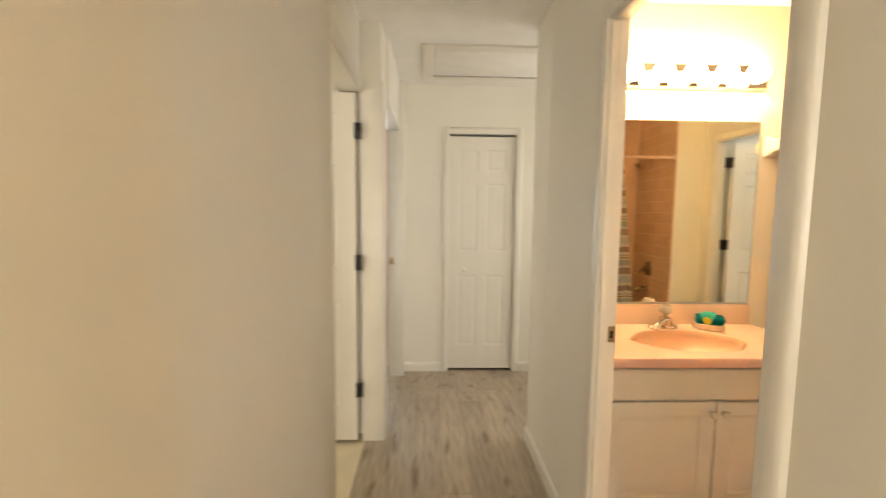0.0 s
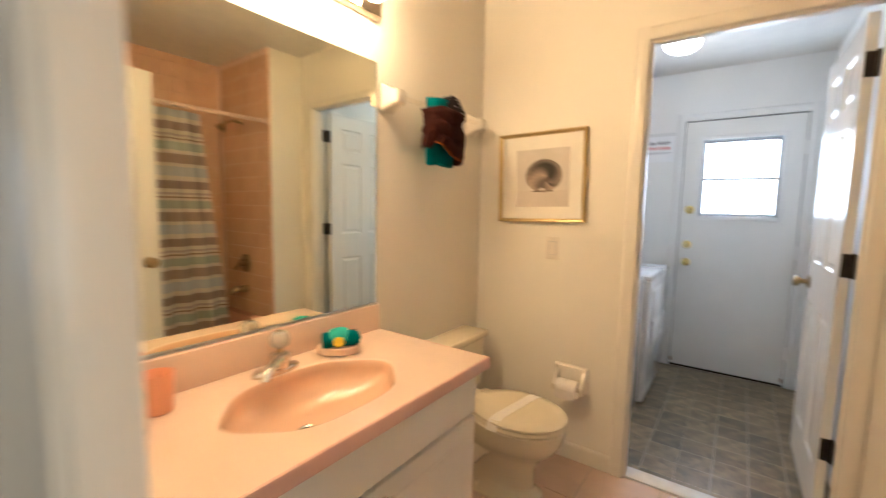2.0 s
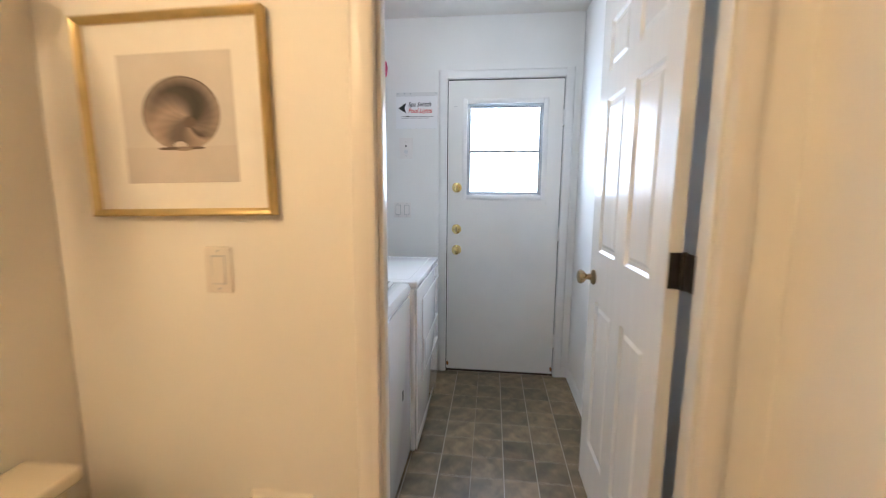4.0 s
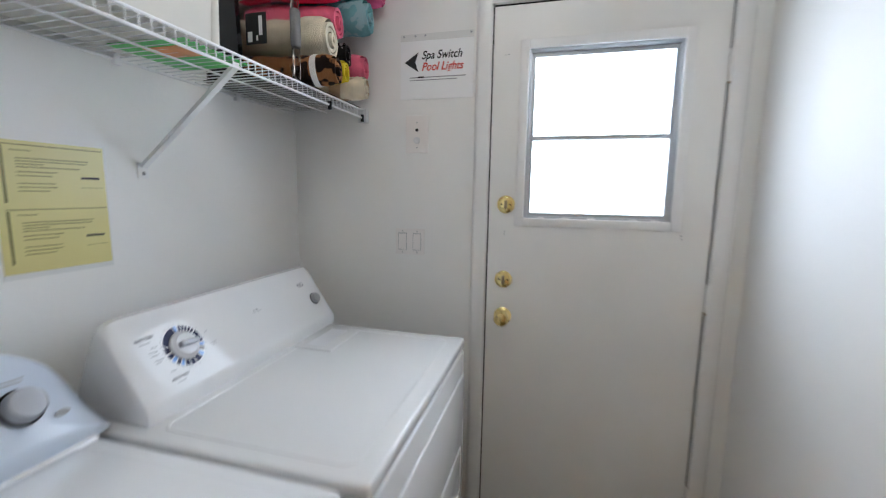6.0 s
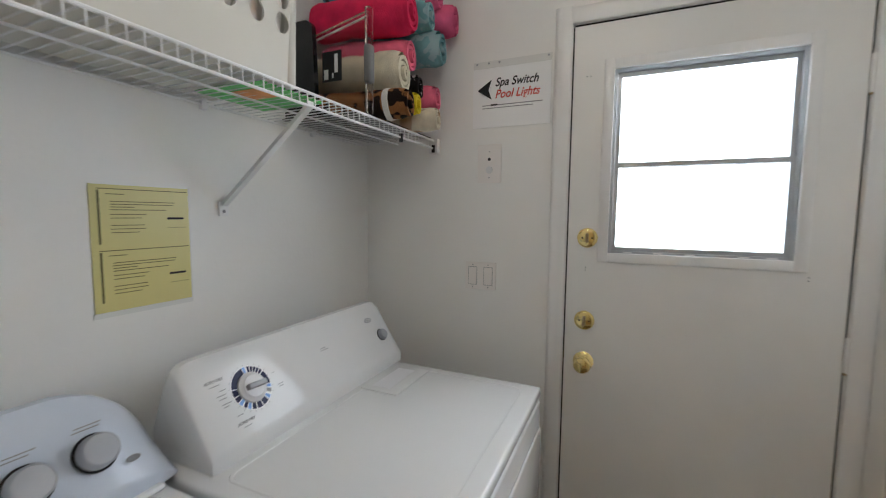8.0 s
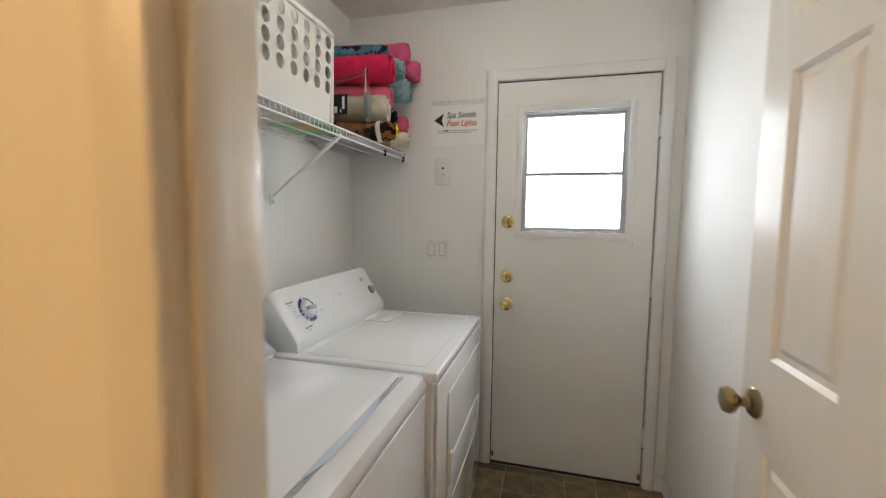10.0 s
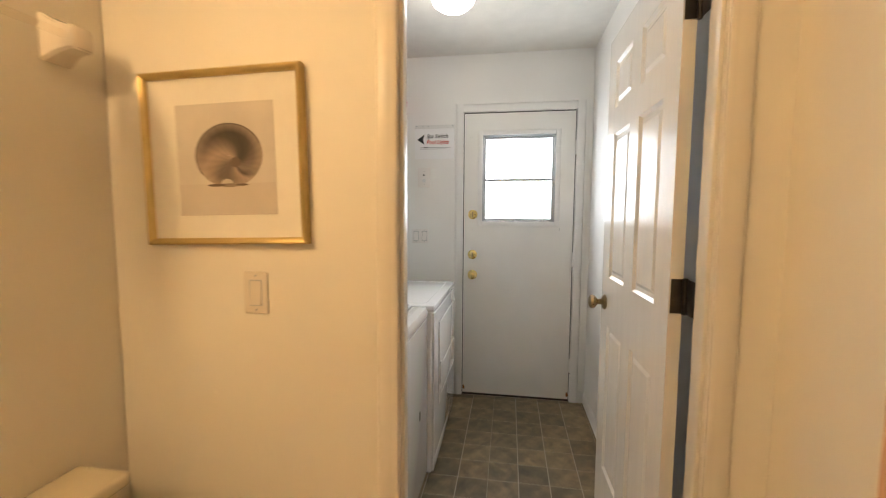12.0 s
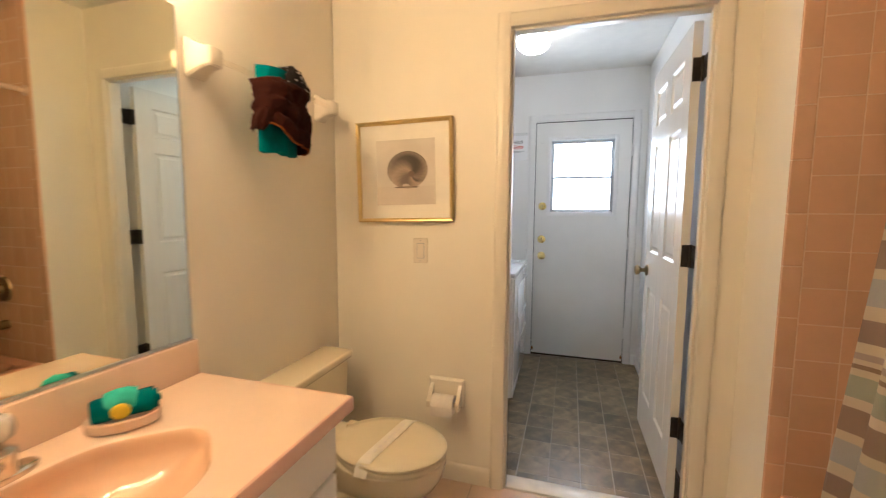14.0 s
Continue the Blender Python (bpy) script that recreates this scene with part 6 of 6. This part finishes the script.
def laundry_basket():
    x0, x1, y0, y1, z0, z1 = 3.34, 3.925, 2.165, 2.452, TOP, 2.035
    th = thing("laundry_basket", "white plastic laundry basket with round holes on the shelf", "laundry basket", ((x0 + x1) / 2, 2.3, TOP))
    f = 0.045
    wall_t = 0.004

    def panel_with_holes(nu, nv, skip, to_world, w, h, hr):
        """A flat side with rows of oval holes, cut as a grid of small framed cells."""
        bm = bmesh.new()
        cu_, cv_ = w / nu, h / nv
        for i in range(nu):
            for j in range(nv):
                cx_, cy_ = (i + 0.5) * cu_, (j + 0.5) * cv_
                sq = []
                for k in range(16):
                    a = 2 * math.pi * k / 16
                    c, s = math.cos(a), math.sin(a)
                    m_ = max(abs(c), abs(s))
                    sq.append((cx_ + cu_ / 2 * c / m_, cy_ + cv_ / 2 * s / m_))
                a0 = [bm.verts.new(to_world(*p)) for p in sq]
                if skip(i, j):
                    bm.faces.new(a0)
                    continue
                a1 = [bm.verts.new(to_world(cx_ + hr * math.cos(2 * math.pi * k / 16), cy_ + hr * 1.15 * math.sin(2 * math.pi * k / 16))) for k in range(16)]
                for k in range(16):
                    bm.faces.new((a0[k], a0[(k + 1) % 16], a1[(k + 1) % 16], a1[k]))
        bmesh.ops.remove_doubles(bm, verts=bm.verts, dist=0.0003)
        bmesh.ops.recalc_face_normals(bm, faces=bm.faces)
        bmesh.ops.solidify(bm, geom=bm.faces[:], thickness=wall_t)
        return bm
    H = z1 - z0
    part("end_panel", panel_with_holes(4, 6, lambda i, j: j in (0, 5), lambda u, v: (x1 - f + f * v / H, y0 + 0.02 + u, z0 + v), y1 - y0 - 0.04, H - 0.03, 0.0195), M["basket"], th)
    part("end_panel", panel_with_holes(4, 6, lambda i, j: j in (0, 5), lambda u, v: (x0 + f - f * v / H, y0 + 0.02 + u, z0 + v), y1 - y0 - 0.04, H - 0.03, 0.0195), M["basket"], th)
    part("side_panel", panel_with_holes(8, 6, lambda i, j: j in (0, 1), lambda u, v: (x0 + 0.02 + u, y0 + 0.012 - 0.012 * v / H, z0 + v), x1 - x0 - 0.04, H - 0.03, 0.0195), M["basket"], th)
    part("side_panel", panel_with_holes(8, 6, lambda i, j: j in (0, 1), lambda u, v: (x0 + 0.02 + u, y1 - 0.012 + 0.012 * v / H, z0 + v), x1 - x0 - 0.04, H - 0.03, 0.0195), M["basket"], th)
    for x, s in ((x0 + 0.012, 1), (x1 - 0.012, -1)):
        for y in (y0 + 0.012, y1 - 0.012):
            part("corner", tube(bmesh.new(), [(x + s * 0.014, y, z0), (x + s * 0.004, y, z1 - 0.02)], 0.013, 12), M["basket"], th)
    part("base", bx(x0 + f, x1 - f, y0 + 0.012, y1 - 0.012, z0, z0 + 0.006, 0.002), M["basket"], th)
    rim_bm = bmesh.new()
    tube(rim_bm, rrect(x0, x1, y0, y1, 0.04, z1 - 0.015) + [rrect(x0, x1, y0, y1, 0.04, z1 - 0.015)[0]], 0.011, 10)
    part("rim", rim_bm, M["basket"], th)


laundry_basket()
ln = thing("folded_linen", "white folded linen filling the laundry basket", "linen", (3.63, 2.3, TOP + 0.008))
bm = bmesh.new()
box(bm, 3.385, 3.88, 2.187, 2.43, TOP + 0.008, 1.985)
bmesh.ops.subdivide_edges(bm, edges=bm.edges, cuts=9, use_grid_fill=True, smooth=0.2)
part("linen", lumpy(bm, 0.010, 18), M["paper"], ln)

# plastic wrapped bundle in front of the basket's left end
bd_ = thing("wrapped_bundle", "white linen bundle in clear plastic on the shelf", "bundle", (3.1, 2.3, TOP))
bm = bmesh.new()
box(bm, 2.90, 3.30, 2.17, 2.44, TOP + 0.001, 1.80)
bmesh.ops.subdivide_edges(bm, edges=bm.edges, cuts=7, use_grid_fill=True, smooth=0.4)
part("linen", lumpy(bm, 0.012, 14), M["paper"], bd_)

gp = thing("green_pack", "flat green wrapped packet with orange print on the shelf", "packet", (3.9, 2.3, TOP))
gb = part("wrap", bx(3.825, 4.03, 2.19, 2.40, TOP - 0.0035, TOP + 0.0005), M["green"], gp)
part("print_patch", bx(3.86, 3.93, 2.24, 2.34, TOP - 0.0046, TOP - 0.0036), M["orange"], gb)

tray = thing("black_tray", "black plastic tray with an upright end under the clear bin", "tray", (4.3, 2.3, TOP))
bm = extrude_profile([(2.345 + 0.03 * (1 - math.sin(radians(a))), 1.985 - 0.03 * (1 - math.cos(radians(a)))) for a in range(0, 91, 15)] + [(2.335, TOP + 0.007), (2.458, TOP + 0.007), (2.458, 1.985)], "x", 4.166, 4.184)
part("upright_end", bm, M["screen"], tray)
part("base", bx(4.15, 4.52, 2.185, 2.458, TOP + 0.0005, TOP + 0.0065, 0.002), M["screen"], tray)


def clear_bin():
    x0, x1, y0, y1, z0, z1 = 4.200, 4.632, 2.168, 2.455, TOP + 0.007, 1.945
    th = thing("storage_bin", "clear plastic storage bin with grey grip full of towels", "storage bin", ((x0 + x1) / 2, 2.3, TOP))
    t = 0.003
    part("side_wall", extrude_profile([(y0, z0), (y1, z0), (y1, z1 - 0.03), (y0, z1 + 0.03)], "x", x0, x0 + t), M["bin_plastic"], th, smooth=None).visible_shadow = False
    part("base", bx(x0 + t, x1, y0, y1, z0, z0 + t), M["bin_plastic"], th).visible_shadow = False
    part("post", bx(x0 - 0.010, x0 + 0.014, y0 - 0.012, y0 + 0.006, z0, 2.0, 0.005, 3), M["bin_plastic"], th, "clear corner post").visible_shadow = False
    part("rim", loft([[(x0 - 0.006 + dx, y, z + dz) for dx, dz in ((0, 0), (0.012, 0), (0.012, 0.014), (0, 0.014))] for y, z in ((y0, z1 + 0.03), (y1, z1 - 0.03))]), M["bin_plastic"], th).visible_shadow = False
    part("grip", bx(x0 - 0.013, x0 + 0.017, y0 - 0.015, y0 + 0.009, 1.785, 1.895, 0.008, 3), M["grip"], th, "grey soft grip")
    lb = part("label", bx(x0 - 0.0016, x0 - 0.0004, 2.262, 2.335, 1.805, 1.895), M["ink"], th, "black product label")
    part("label_bars", boxes((x0 - 0.0024, x0 - 0.0017, 2.312, 2.328, 1.812, 1.842), (x0 - 0.0024, x0 - 0.0017, 2.276, 2.288, 1.830, 1.885), (x0 - 0.0024, x0 - 0.0017, 2.292, 2.298, 1.815, 1.83)), M["sheet"], lb)


clear_bin()
DIR = (0.12, -0.99, 0.0)
for nm, lab, c, r, ln, mt in (
        ("leopard_towel", "rolled brown leopard print towel on the shelf", (4.275, 2.075, TOP + 0.048), 0.044, 0.36, "leopard"),
        ("cream_towel", "rolled cream and tan striped towel on the shelf", (4.485, 2.080, TOP + 0.044), 0.040, 0.34, "striped"),
        ("yellow_towel", "folded yellow cloth between the rolled towels", (4.385, 2.105, TOP + 0.075), 0.036, 0.30, "yellow"),
        ("pink_black_towel", "rolled pink and black patterned towel", (4.535, 2.105, TOP + 0.130), 0.044, 0.33, "hot"),
        ("zebra_towel", "rolled black and white patterned towel", (4.455, 2.135, TOP + 0.150), 0.040, 0.30, "black"),
        ("white_towel", "thick rolled cream towel in the bin", (4.325, 2.125, TOP + 0.160), 0.062, 0.31, "cream"),
        ("rose_towel", "rolled rose pink towel on the pile", (4.400, 2.140, TOP + 0.240), 0.055, 0.30, "hot"),
        ("aqua_towel", "rolled light aqua towel on the pile", (4.530, 2.085, TOP + 0.300), 0.058, 0.35, "aqua"),
        ("red_towel", "large rolled red towel on the pile", (4.350, 2.110, TOP + 0.352), 0.062, 0.34, "red"),
        ("grey_blue_towel", "rolled grey blue towel on the pile", (4.475, 2.105, TOP + 0.390), 0.052, 0.33, "aqua"),
        ("pink_towel", "rolled pink towel on top of the pile", (4.575, 2.055, TOP + 0.410), 0.052, 0.38, "pink"),
        ("patterned_towel", "rolled dark blue patterned towel on top of the pile", (4.375, 2.15, TOP + 0.440), 0.036, 0.28, "blue"),
        ("rose_towel", "loosely rolled rose pink towel on top of the pile", (4.500, 2.085, TOP + 0.470), 0.050, 0.32, "pink")):
    th = thing(nm, lab, "towel", c, group="rolled towels on the shelf")
    roll(c, DIR, ln, r, T[mt], None, th)
    if nm == "leopard_towel":
        d_ = Vector(DIR)
        part("band", lumpy(tube(bmesh.new(), [Vector(c) - d_ * k for k in (0.050, 0.056, 0.064, 0.070)], [r * 1.02, r * 1.06, r * 1.06, r * 1.02], 22, cap=False), r * 0.16, 9), T["white"], th, "white cloth band")

# ---- papers and plates ----
sg_ = thing("notice_sign", "laminated white notice with black and red lettering", "sign", (4.64, 1.855, 1.73))
part("sheet", bx(4.6365, 4.6392, 1.714, 1.999, 1.722, 1.935), M["sheet"], sg_)
part("sleeve", bx(4.6366, 4.6392, 1.714, 1.999, 1.9355, 1.960), M["laminate"], sg_, "clear plastic sleeve edge", None)
WALL = Matrix(((0, 0, -1, 0), (-1, 0, 0, 0), (0, 1, 0, 0), (0, 0, 0, 1)))


def wall_text(body, size, y, z, x, mat, parent, shear=0.0, sx=1.0):
    m = Matrix.Translation((x, y, z)) @ WALL @ Matrix(((sx, shear, 0, 0), (0, 1, 0, 0), (0, 0, 1, 0), (0, 0, 0, 1)))
    part("lettering", text_mesh(body, size, m), mat, parent, smooth=None)


wall_text("Spa Switch", 0.042, 1.915, 1.868, 4.6355, M["ink"], sg_, 0.16, 0.86)
wall_text("Pool Lights", 0.042, 1.915, 1.826, 4.6355, M["ink_red"], sg_, 0.16, 0.86)
bm = extrude_profile([(1.982, 1.858), (1.928, 1.893), (1.940, 1.858), (1.928, 1.823)], "x", 4.6352, 4.6364)
part("arrow", bm, M["ink"], sg_, "black arrow head", None)
for z, y0, y1, h in ((1.802, 1.742, 1.962, 0.0016), (1.792, 1.775, 1.962, 0.0014)):
    part("small_print", bx(4.6354, 4.6364, y0, y1, z - h, z + h), M["ink_grey"], sg_)
part("small_print", bx(4.6352, 4.6364, 1.905, 1.930, 1.800, 1.8055), M["ink"], sg_)
for y in (1.985, 1.94, 1.90, 1.725):
    part("pin", lathe([(0, 0), (0.004, 0), (0.003, 0.003), (0, 0.0035)], Matrix.Translation((4.635, y, 1.952)) @ Euler((0, radians(-90), 0)).to_matrix().to_4x4(), 10), M["aluminium"], sg_)

p1 = thing("spa_button_plate", "white wall plate with one round push button", "light switch", (4.64, 1.93, 1.52))
part("plate", bx(4.634, 4.6395, 1.885, 1.977, 1.520, 1.662, 0.0025, 3), M["switch_plate"], p1)
out = Euler((0, radians(-90), 0)).to_matrix().to_4x4()
part("button", lathe([(0, 0), (0.013, 0), (0.013, 0.003), (0.010, 0.0035), (0.009, 0.003), (0, 0.003)], Matrix.Translation((4.634, 1.931, 1.568)) @ out), M["enamel_trim"], p1, "round white push button")
part("lamp_hole", lathe([(0, 0), (0.006, 0), (0.006, 0.0012), (0, 0.0012)], Matrix.Translation((4.634, 1.931, 1.607)) @ out), M["ink"], p1, "dark indicator hole")
for z in (1.635, 1.54):
    part("screw", lathe([(0, 0), (0.003, 0), (0.002, 0.001), (0, 0.0012)], Matrix.Translation((4.634, 1.931, z)) @ out, 8), M["panel_grey"], p1)
rocker_plate("double_light_switch", 4.64, 1.897, 2.020, 1.117, 1.222, M["switch_plate"], 2, "white double rocker light switch plate")

yp = thing("yellow_notice", "laminated yellow notice with two printed panels on the wall", "notice", (3.74, 2.475, 1.18))
part("sheet", bx(3.634, 3.846, 2.4722, 2.4742, 1.184, 1.460), M["yellow_sheet"], yp)
part("sleeve", boxes((3.631, 3.849, 2.4722, 2.4742, 1.172, 1.1835), (3.8465, 3.849, 2.4722, 2.4742, 1.1835, 1.463)), M["laminate"], yp, "clear plastic sleeve edge", None)
for za, zb in ((1.452, 1.328), (1.318, 1.200)):
    part("rule", bx(3.648, 3.842, 2.4712, 2.4721, za - 0.0018, za), M["yellow_dark"], yp)
    part("side_rule", bx(3.648, 3.652, 2.4712, 2.4721, zb + 0.004, za - 0.004), M["yellow_dark"], yp)
    for dz, x0, x1 in ((0.012, 3.665, 3.70), (0.028, 3.672, 3.81), (0.034, 3.672, 3.806), (0.040, 3.672, 3.72), (0.046, 3.672, 3.79), (0.056, 3.672, 3.745), (0.064, 3.672, 3.735), (0.080, 3.672, 3.74), (0.088, 3.672, 3.742), (0.096, 3.672, 3.728)):
        part("printed_line", bx(x0, x1, 2.4712, 2.4721, za - dz - 0.0008, za - dz + 0.0008), M["yellow_dark"], yp)
    part("bold_mark", bx(3.792, 3.832, 2.4712, 2.4721, za - 0.068, za - 0.063), M["ink"], yp)
    part("printed_line", bx(3.792, 3.838, 2.4712, 2.4721, za - 0.088, za - 0.0872), M["yellow_dark"], yp)

# ---- ceiling lamp ----
lp = thing("ceiling_lamp", "round white glass flush ceiling lamp, switched on", "ceiling lamp", (3.71, 1.60, CEIL))
part("canopy", lathe([(0, 0), (0.100, 0), (0.102, -0.010), (0.098, -0.030), (0.104, -0.036), (0.100, -0.040), (0, -0.040)], Matrix.Translation((3.71, 1.60, CEIL))), M["brass_pale"], lp, "pale brass canopy")
part("dome", lathe([(0.086, -0.0405), (0.100, -0.054), (0.106, -0.078), (0.098, -0.108), (0.070, -0.132), (0.035, -0.143), (0, -0.146)], Matrix.Translation((3.71, 1.60, CEIL))), M["dome"], lp, "glowing white glass dome")

# ---- bedroom seen from the hall ----
dr = thing("dresser", "reddish wood dresser in the bedroom", "dresser", (-0.1, 4.7, 0))
part("body", bx(-0.37, 0.16, 4.28, 5.05, 0.04, 0.64, 0.006), M["wood"], dr)
part("top", bx(-0.39, 0.17, 4.26, 5.07, 0.64, 0.665, 0.006), M["wood"], dr)
for k in range(3):
    d = part("drawer", bx(-0.384, -0.3705, 4.32, 5.01, 0.07 + 0.19 * k, 0.25 + 0.19 * k, 0.004), M["wood"], dr)
    part("knob", lathe([(0, 0), (0.010, 0), (0.014, 0.014), (0, 0.018)], Matrix.Translation((-0.384, 4.65, 0.16 + 0.19 * k)) @ Euler((0, radians(-90), 0)).to_matrix().to_4x4()), M["antique"], d)
tv = thing("television", "flat black television on the dresser", "television", (-0.3, 4.6, 0.665))
part("screen", bx(-0.325, -0.285, 4.38, 4.98, 0.72, 1.08, 0.006), M["screen"], tv)
part("stand", bx(-0.37, -0.22, 4.56, 4.80, 0.666, 0.680, 0.004), M["screen"], tv)
part("neck", bx(-0.32, -0.28, 4.65, 4.71, 0.68, 0.722), M["screen"], tv)
wb = thing("window_1", "bedroom window with daylit white vertical blinds", "window", (-0.9, 5.3, 0.55), kind="structure")
for q in ((-1.4, -1.36, 0.55, 1.78), (-0.34, -0.30, 0.55, 1.78), (-1.36, -0.34, 0.55, 0.59), (-1.36, -0.34, 1.74, 1.78)):
    part("window_frame", bx(q[0], q[1], 5.29, 5.39, q[2], q[3], 0.003), M["trim_white"], wb)
for k in range(10):
    x = -1.355 + 0.1015 * k
    part("slat", bx(x, x + 0.090, 5.335 + 0.004 * (k % 2), 5.338 + 0.004 * (k % 2), 0.595, 1.735), M["blind"], wb)

# ---- wall tiles of the tub surround ----
structure("tile_bed", boxes((2.4123, 2.4245, -0.03, 0.728, 0.05, CEIL)), M["peach_grout"], "peach grout bed behind the wall tiles", "wall tiles")
tiles = thing("tile_surround", "glossy peach square wall tiles round the tub", "wall tiles", (2.41, 0.35, 0.05), kind="structure")
P = 0.1095
tile_me = mesh_of("tile", bx(2.4118, 2.4158, 0.0013, P - 0.0013, 0.0013, P - 0.0013, 0.0010, 1), M["peach"], None)
trim_me = mesh_of("tile", bx(2.4108, 2.4215, 0.0014, 0.052, 0.0012, 0.1543, 0.0030, 2), M["peach"], None)


def lay(me, y, z, name="tile"):
    ob = new(name, me)
    ob.parent = tiles
    ob.matrix_parent_inverse = tiles.matrix_basis.inverted()
    ob.matrix_basis = Matrix.Translation((0, y, z)) @ Matrix.Translation((2.413, 0, 0)) @ Euler((0, radians(random.uniform(-0.12, 0.12)), radians(random.uniform(-0.12, 0.12)))).to_matrix().to_4x4() @ Matrix.Translation((-2.413, 0, 0))


for j in range(16):
    z = 0.05 + 0.1555 * j
    if z < CEIL - 0.15:
        lay(trim_me, 0.680, z)
for i in range(6):
    for j in range(21):
        lay(tile_me, 0.680 - P * (i + 1), 0.06 + P * j + 0.03)
bm = bmesh.new()
for i in range(14):
    for j in range(19):
        box(bm, 2.41 - P * (i + 1) + 0.0012, 2.41 - P * i - 0.0012, -0.0298, -0.025, 0.40 + P * j + 0.0012, min(CEIL - 0.002, 0.40 + P * (j + 1) - 0.0012))
tagged(part("tiles_far", bm, M["peach"], tiles, "further peach tiles", None), kind="stuff")
bm = bmesh.new()
for i in range(6):
    for j in range(19):
        box(bm, 0.8452, 0.85, 0.65 - P * (i + 1) + 0.0012, 0.65 - P * i - 0.0012, 0.40 + P * j + 0.0012, min(CEIL - 0.002, 0.40 + P * (j + 1) - 0.0012))
tagged(part("tiles_far", bm, M["peach"], tiles, "further peach tiles", None), kind="stuff")

# ---- laundry floor tiles ----
# square blocks with a pale joint; every fourth joint along the room is faint
TW = 0.1515
ft_me = mesh_of("floor_tile", bx(0.0018, TW - 0.0018, 0.0, TW, -0.005, 0.0, 0.0003, 1), M["tile_slate"], None)
for j in range(-2, 10):
    y = 0.948 + TW * j
    lo, hi = 0.0022 if j % 4 != 3 else 0.0008, 0.0022 if j % 4 != 2 else 0.0008
    for i in range(13):
        x = 2.762 + TW * i
        a, b = max(x, 2.786), min(x + TW, 4.638)
        c, d = max(y + lo, 0.665), y + TW - hi
        if b - a < 0.02 or d - c < 0.01:
            continue
        ob = new("floor_tile", ft_me)
        ob.parent = floor_laundry
        ob.matrix_basis = Matrix.Translation((a, c, 0)) @ Matrix.Diagonal(((b - a) / TW, (d - c) / TW, 1, 1))
# ---- bathroom floor tiles ----
S2 = 0.305
bt_me = mesh_of("floor_tile", bx(0.0015, S2 - 0.0015, 0.0015, S2 - 0.0015, BATH_Z - 0.004, BATH_Z, 0.0012, 1), M["floor_tile"], None)
for i in range(6):
    for j in range(9):
        x, y = 0.872 + S2 * i, -0.10 + S2 * j
        ob = new("floor_tile", bt_me)
        ob.parent = floor_bath
        ob.matrix_basis = Matrix.Translation((x, y, 0)) @ Matrix.Diagonal((min(1, (2.70 - x) / S2), min(1, (2.414 - y) / S2), 1, 1))
# ---- hall planks ----
PW, PL = 0.152, 1.22
pl_me = mesh_of("plank", bx(0.0006, PW - 0.0006, 0.0006, PL - 0.0006, -0.006, 0.0, 0.0011, 1), M["plank"], None)
rnd = random.Random(5)
for i in range(20):
    x = -0.198 + PW * i
    y = -2.6 + rnd.uniform(-1.1, 0.0)
    while y < 3.9:
        lo = -2.6 if x < 0.80 else 2.70
        a, b = max(y, lo), min(y + PL, 3.905)
        if b - a > 0.05 and x < 2.6:
            ob = new("plank", pl_me)
            ob.parent = floor_hall
            ob.matrix_basis = Matrix.Translation((x, a, 0)) @ Matrix.Diagonal((1, (b - a) / PL, 1, 1))
        y += PL
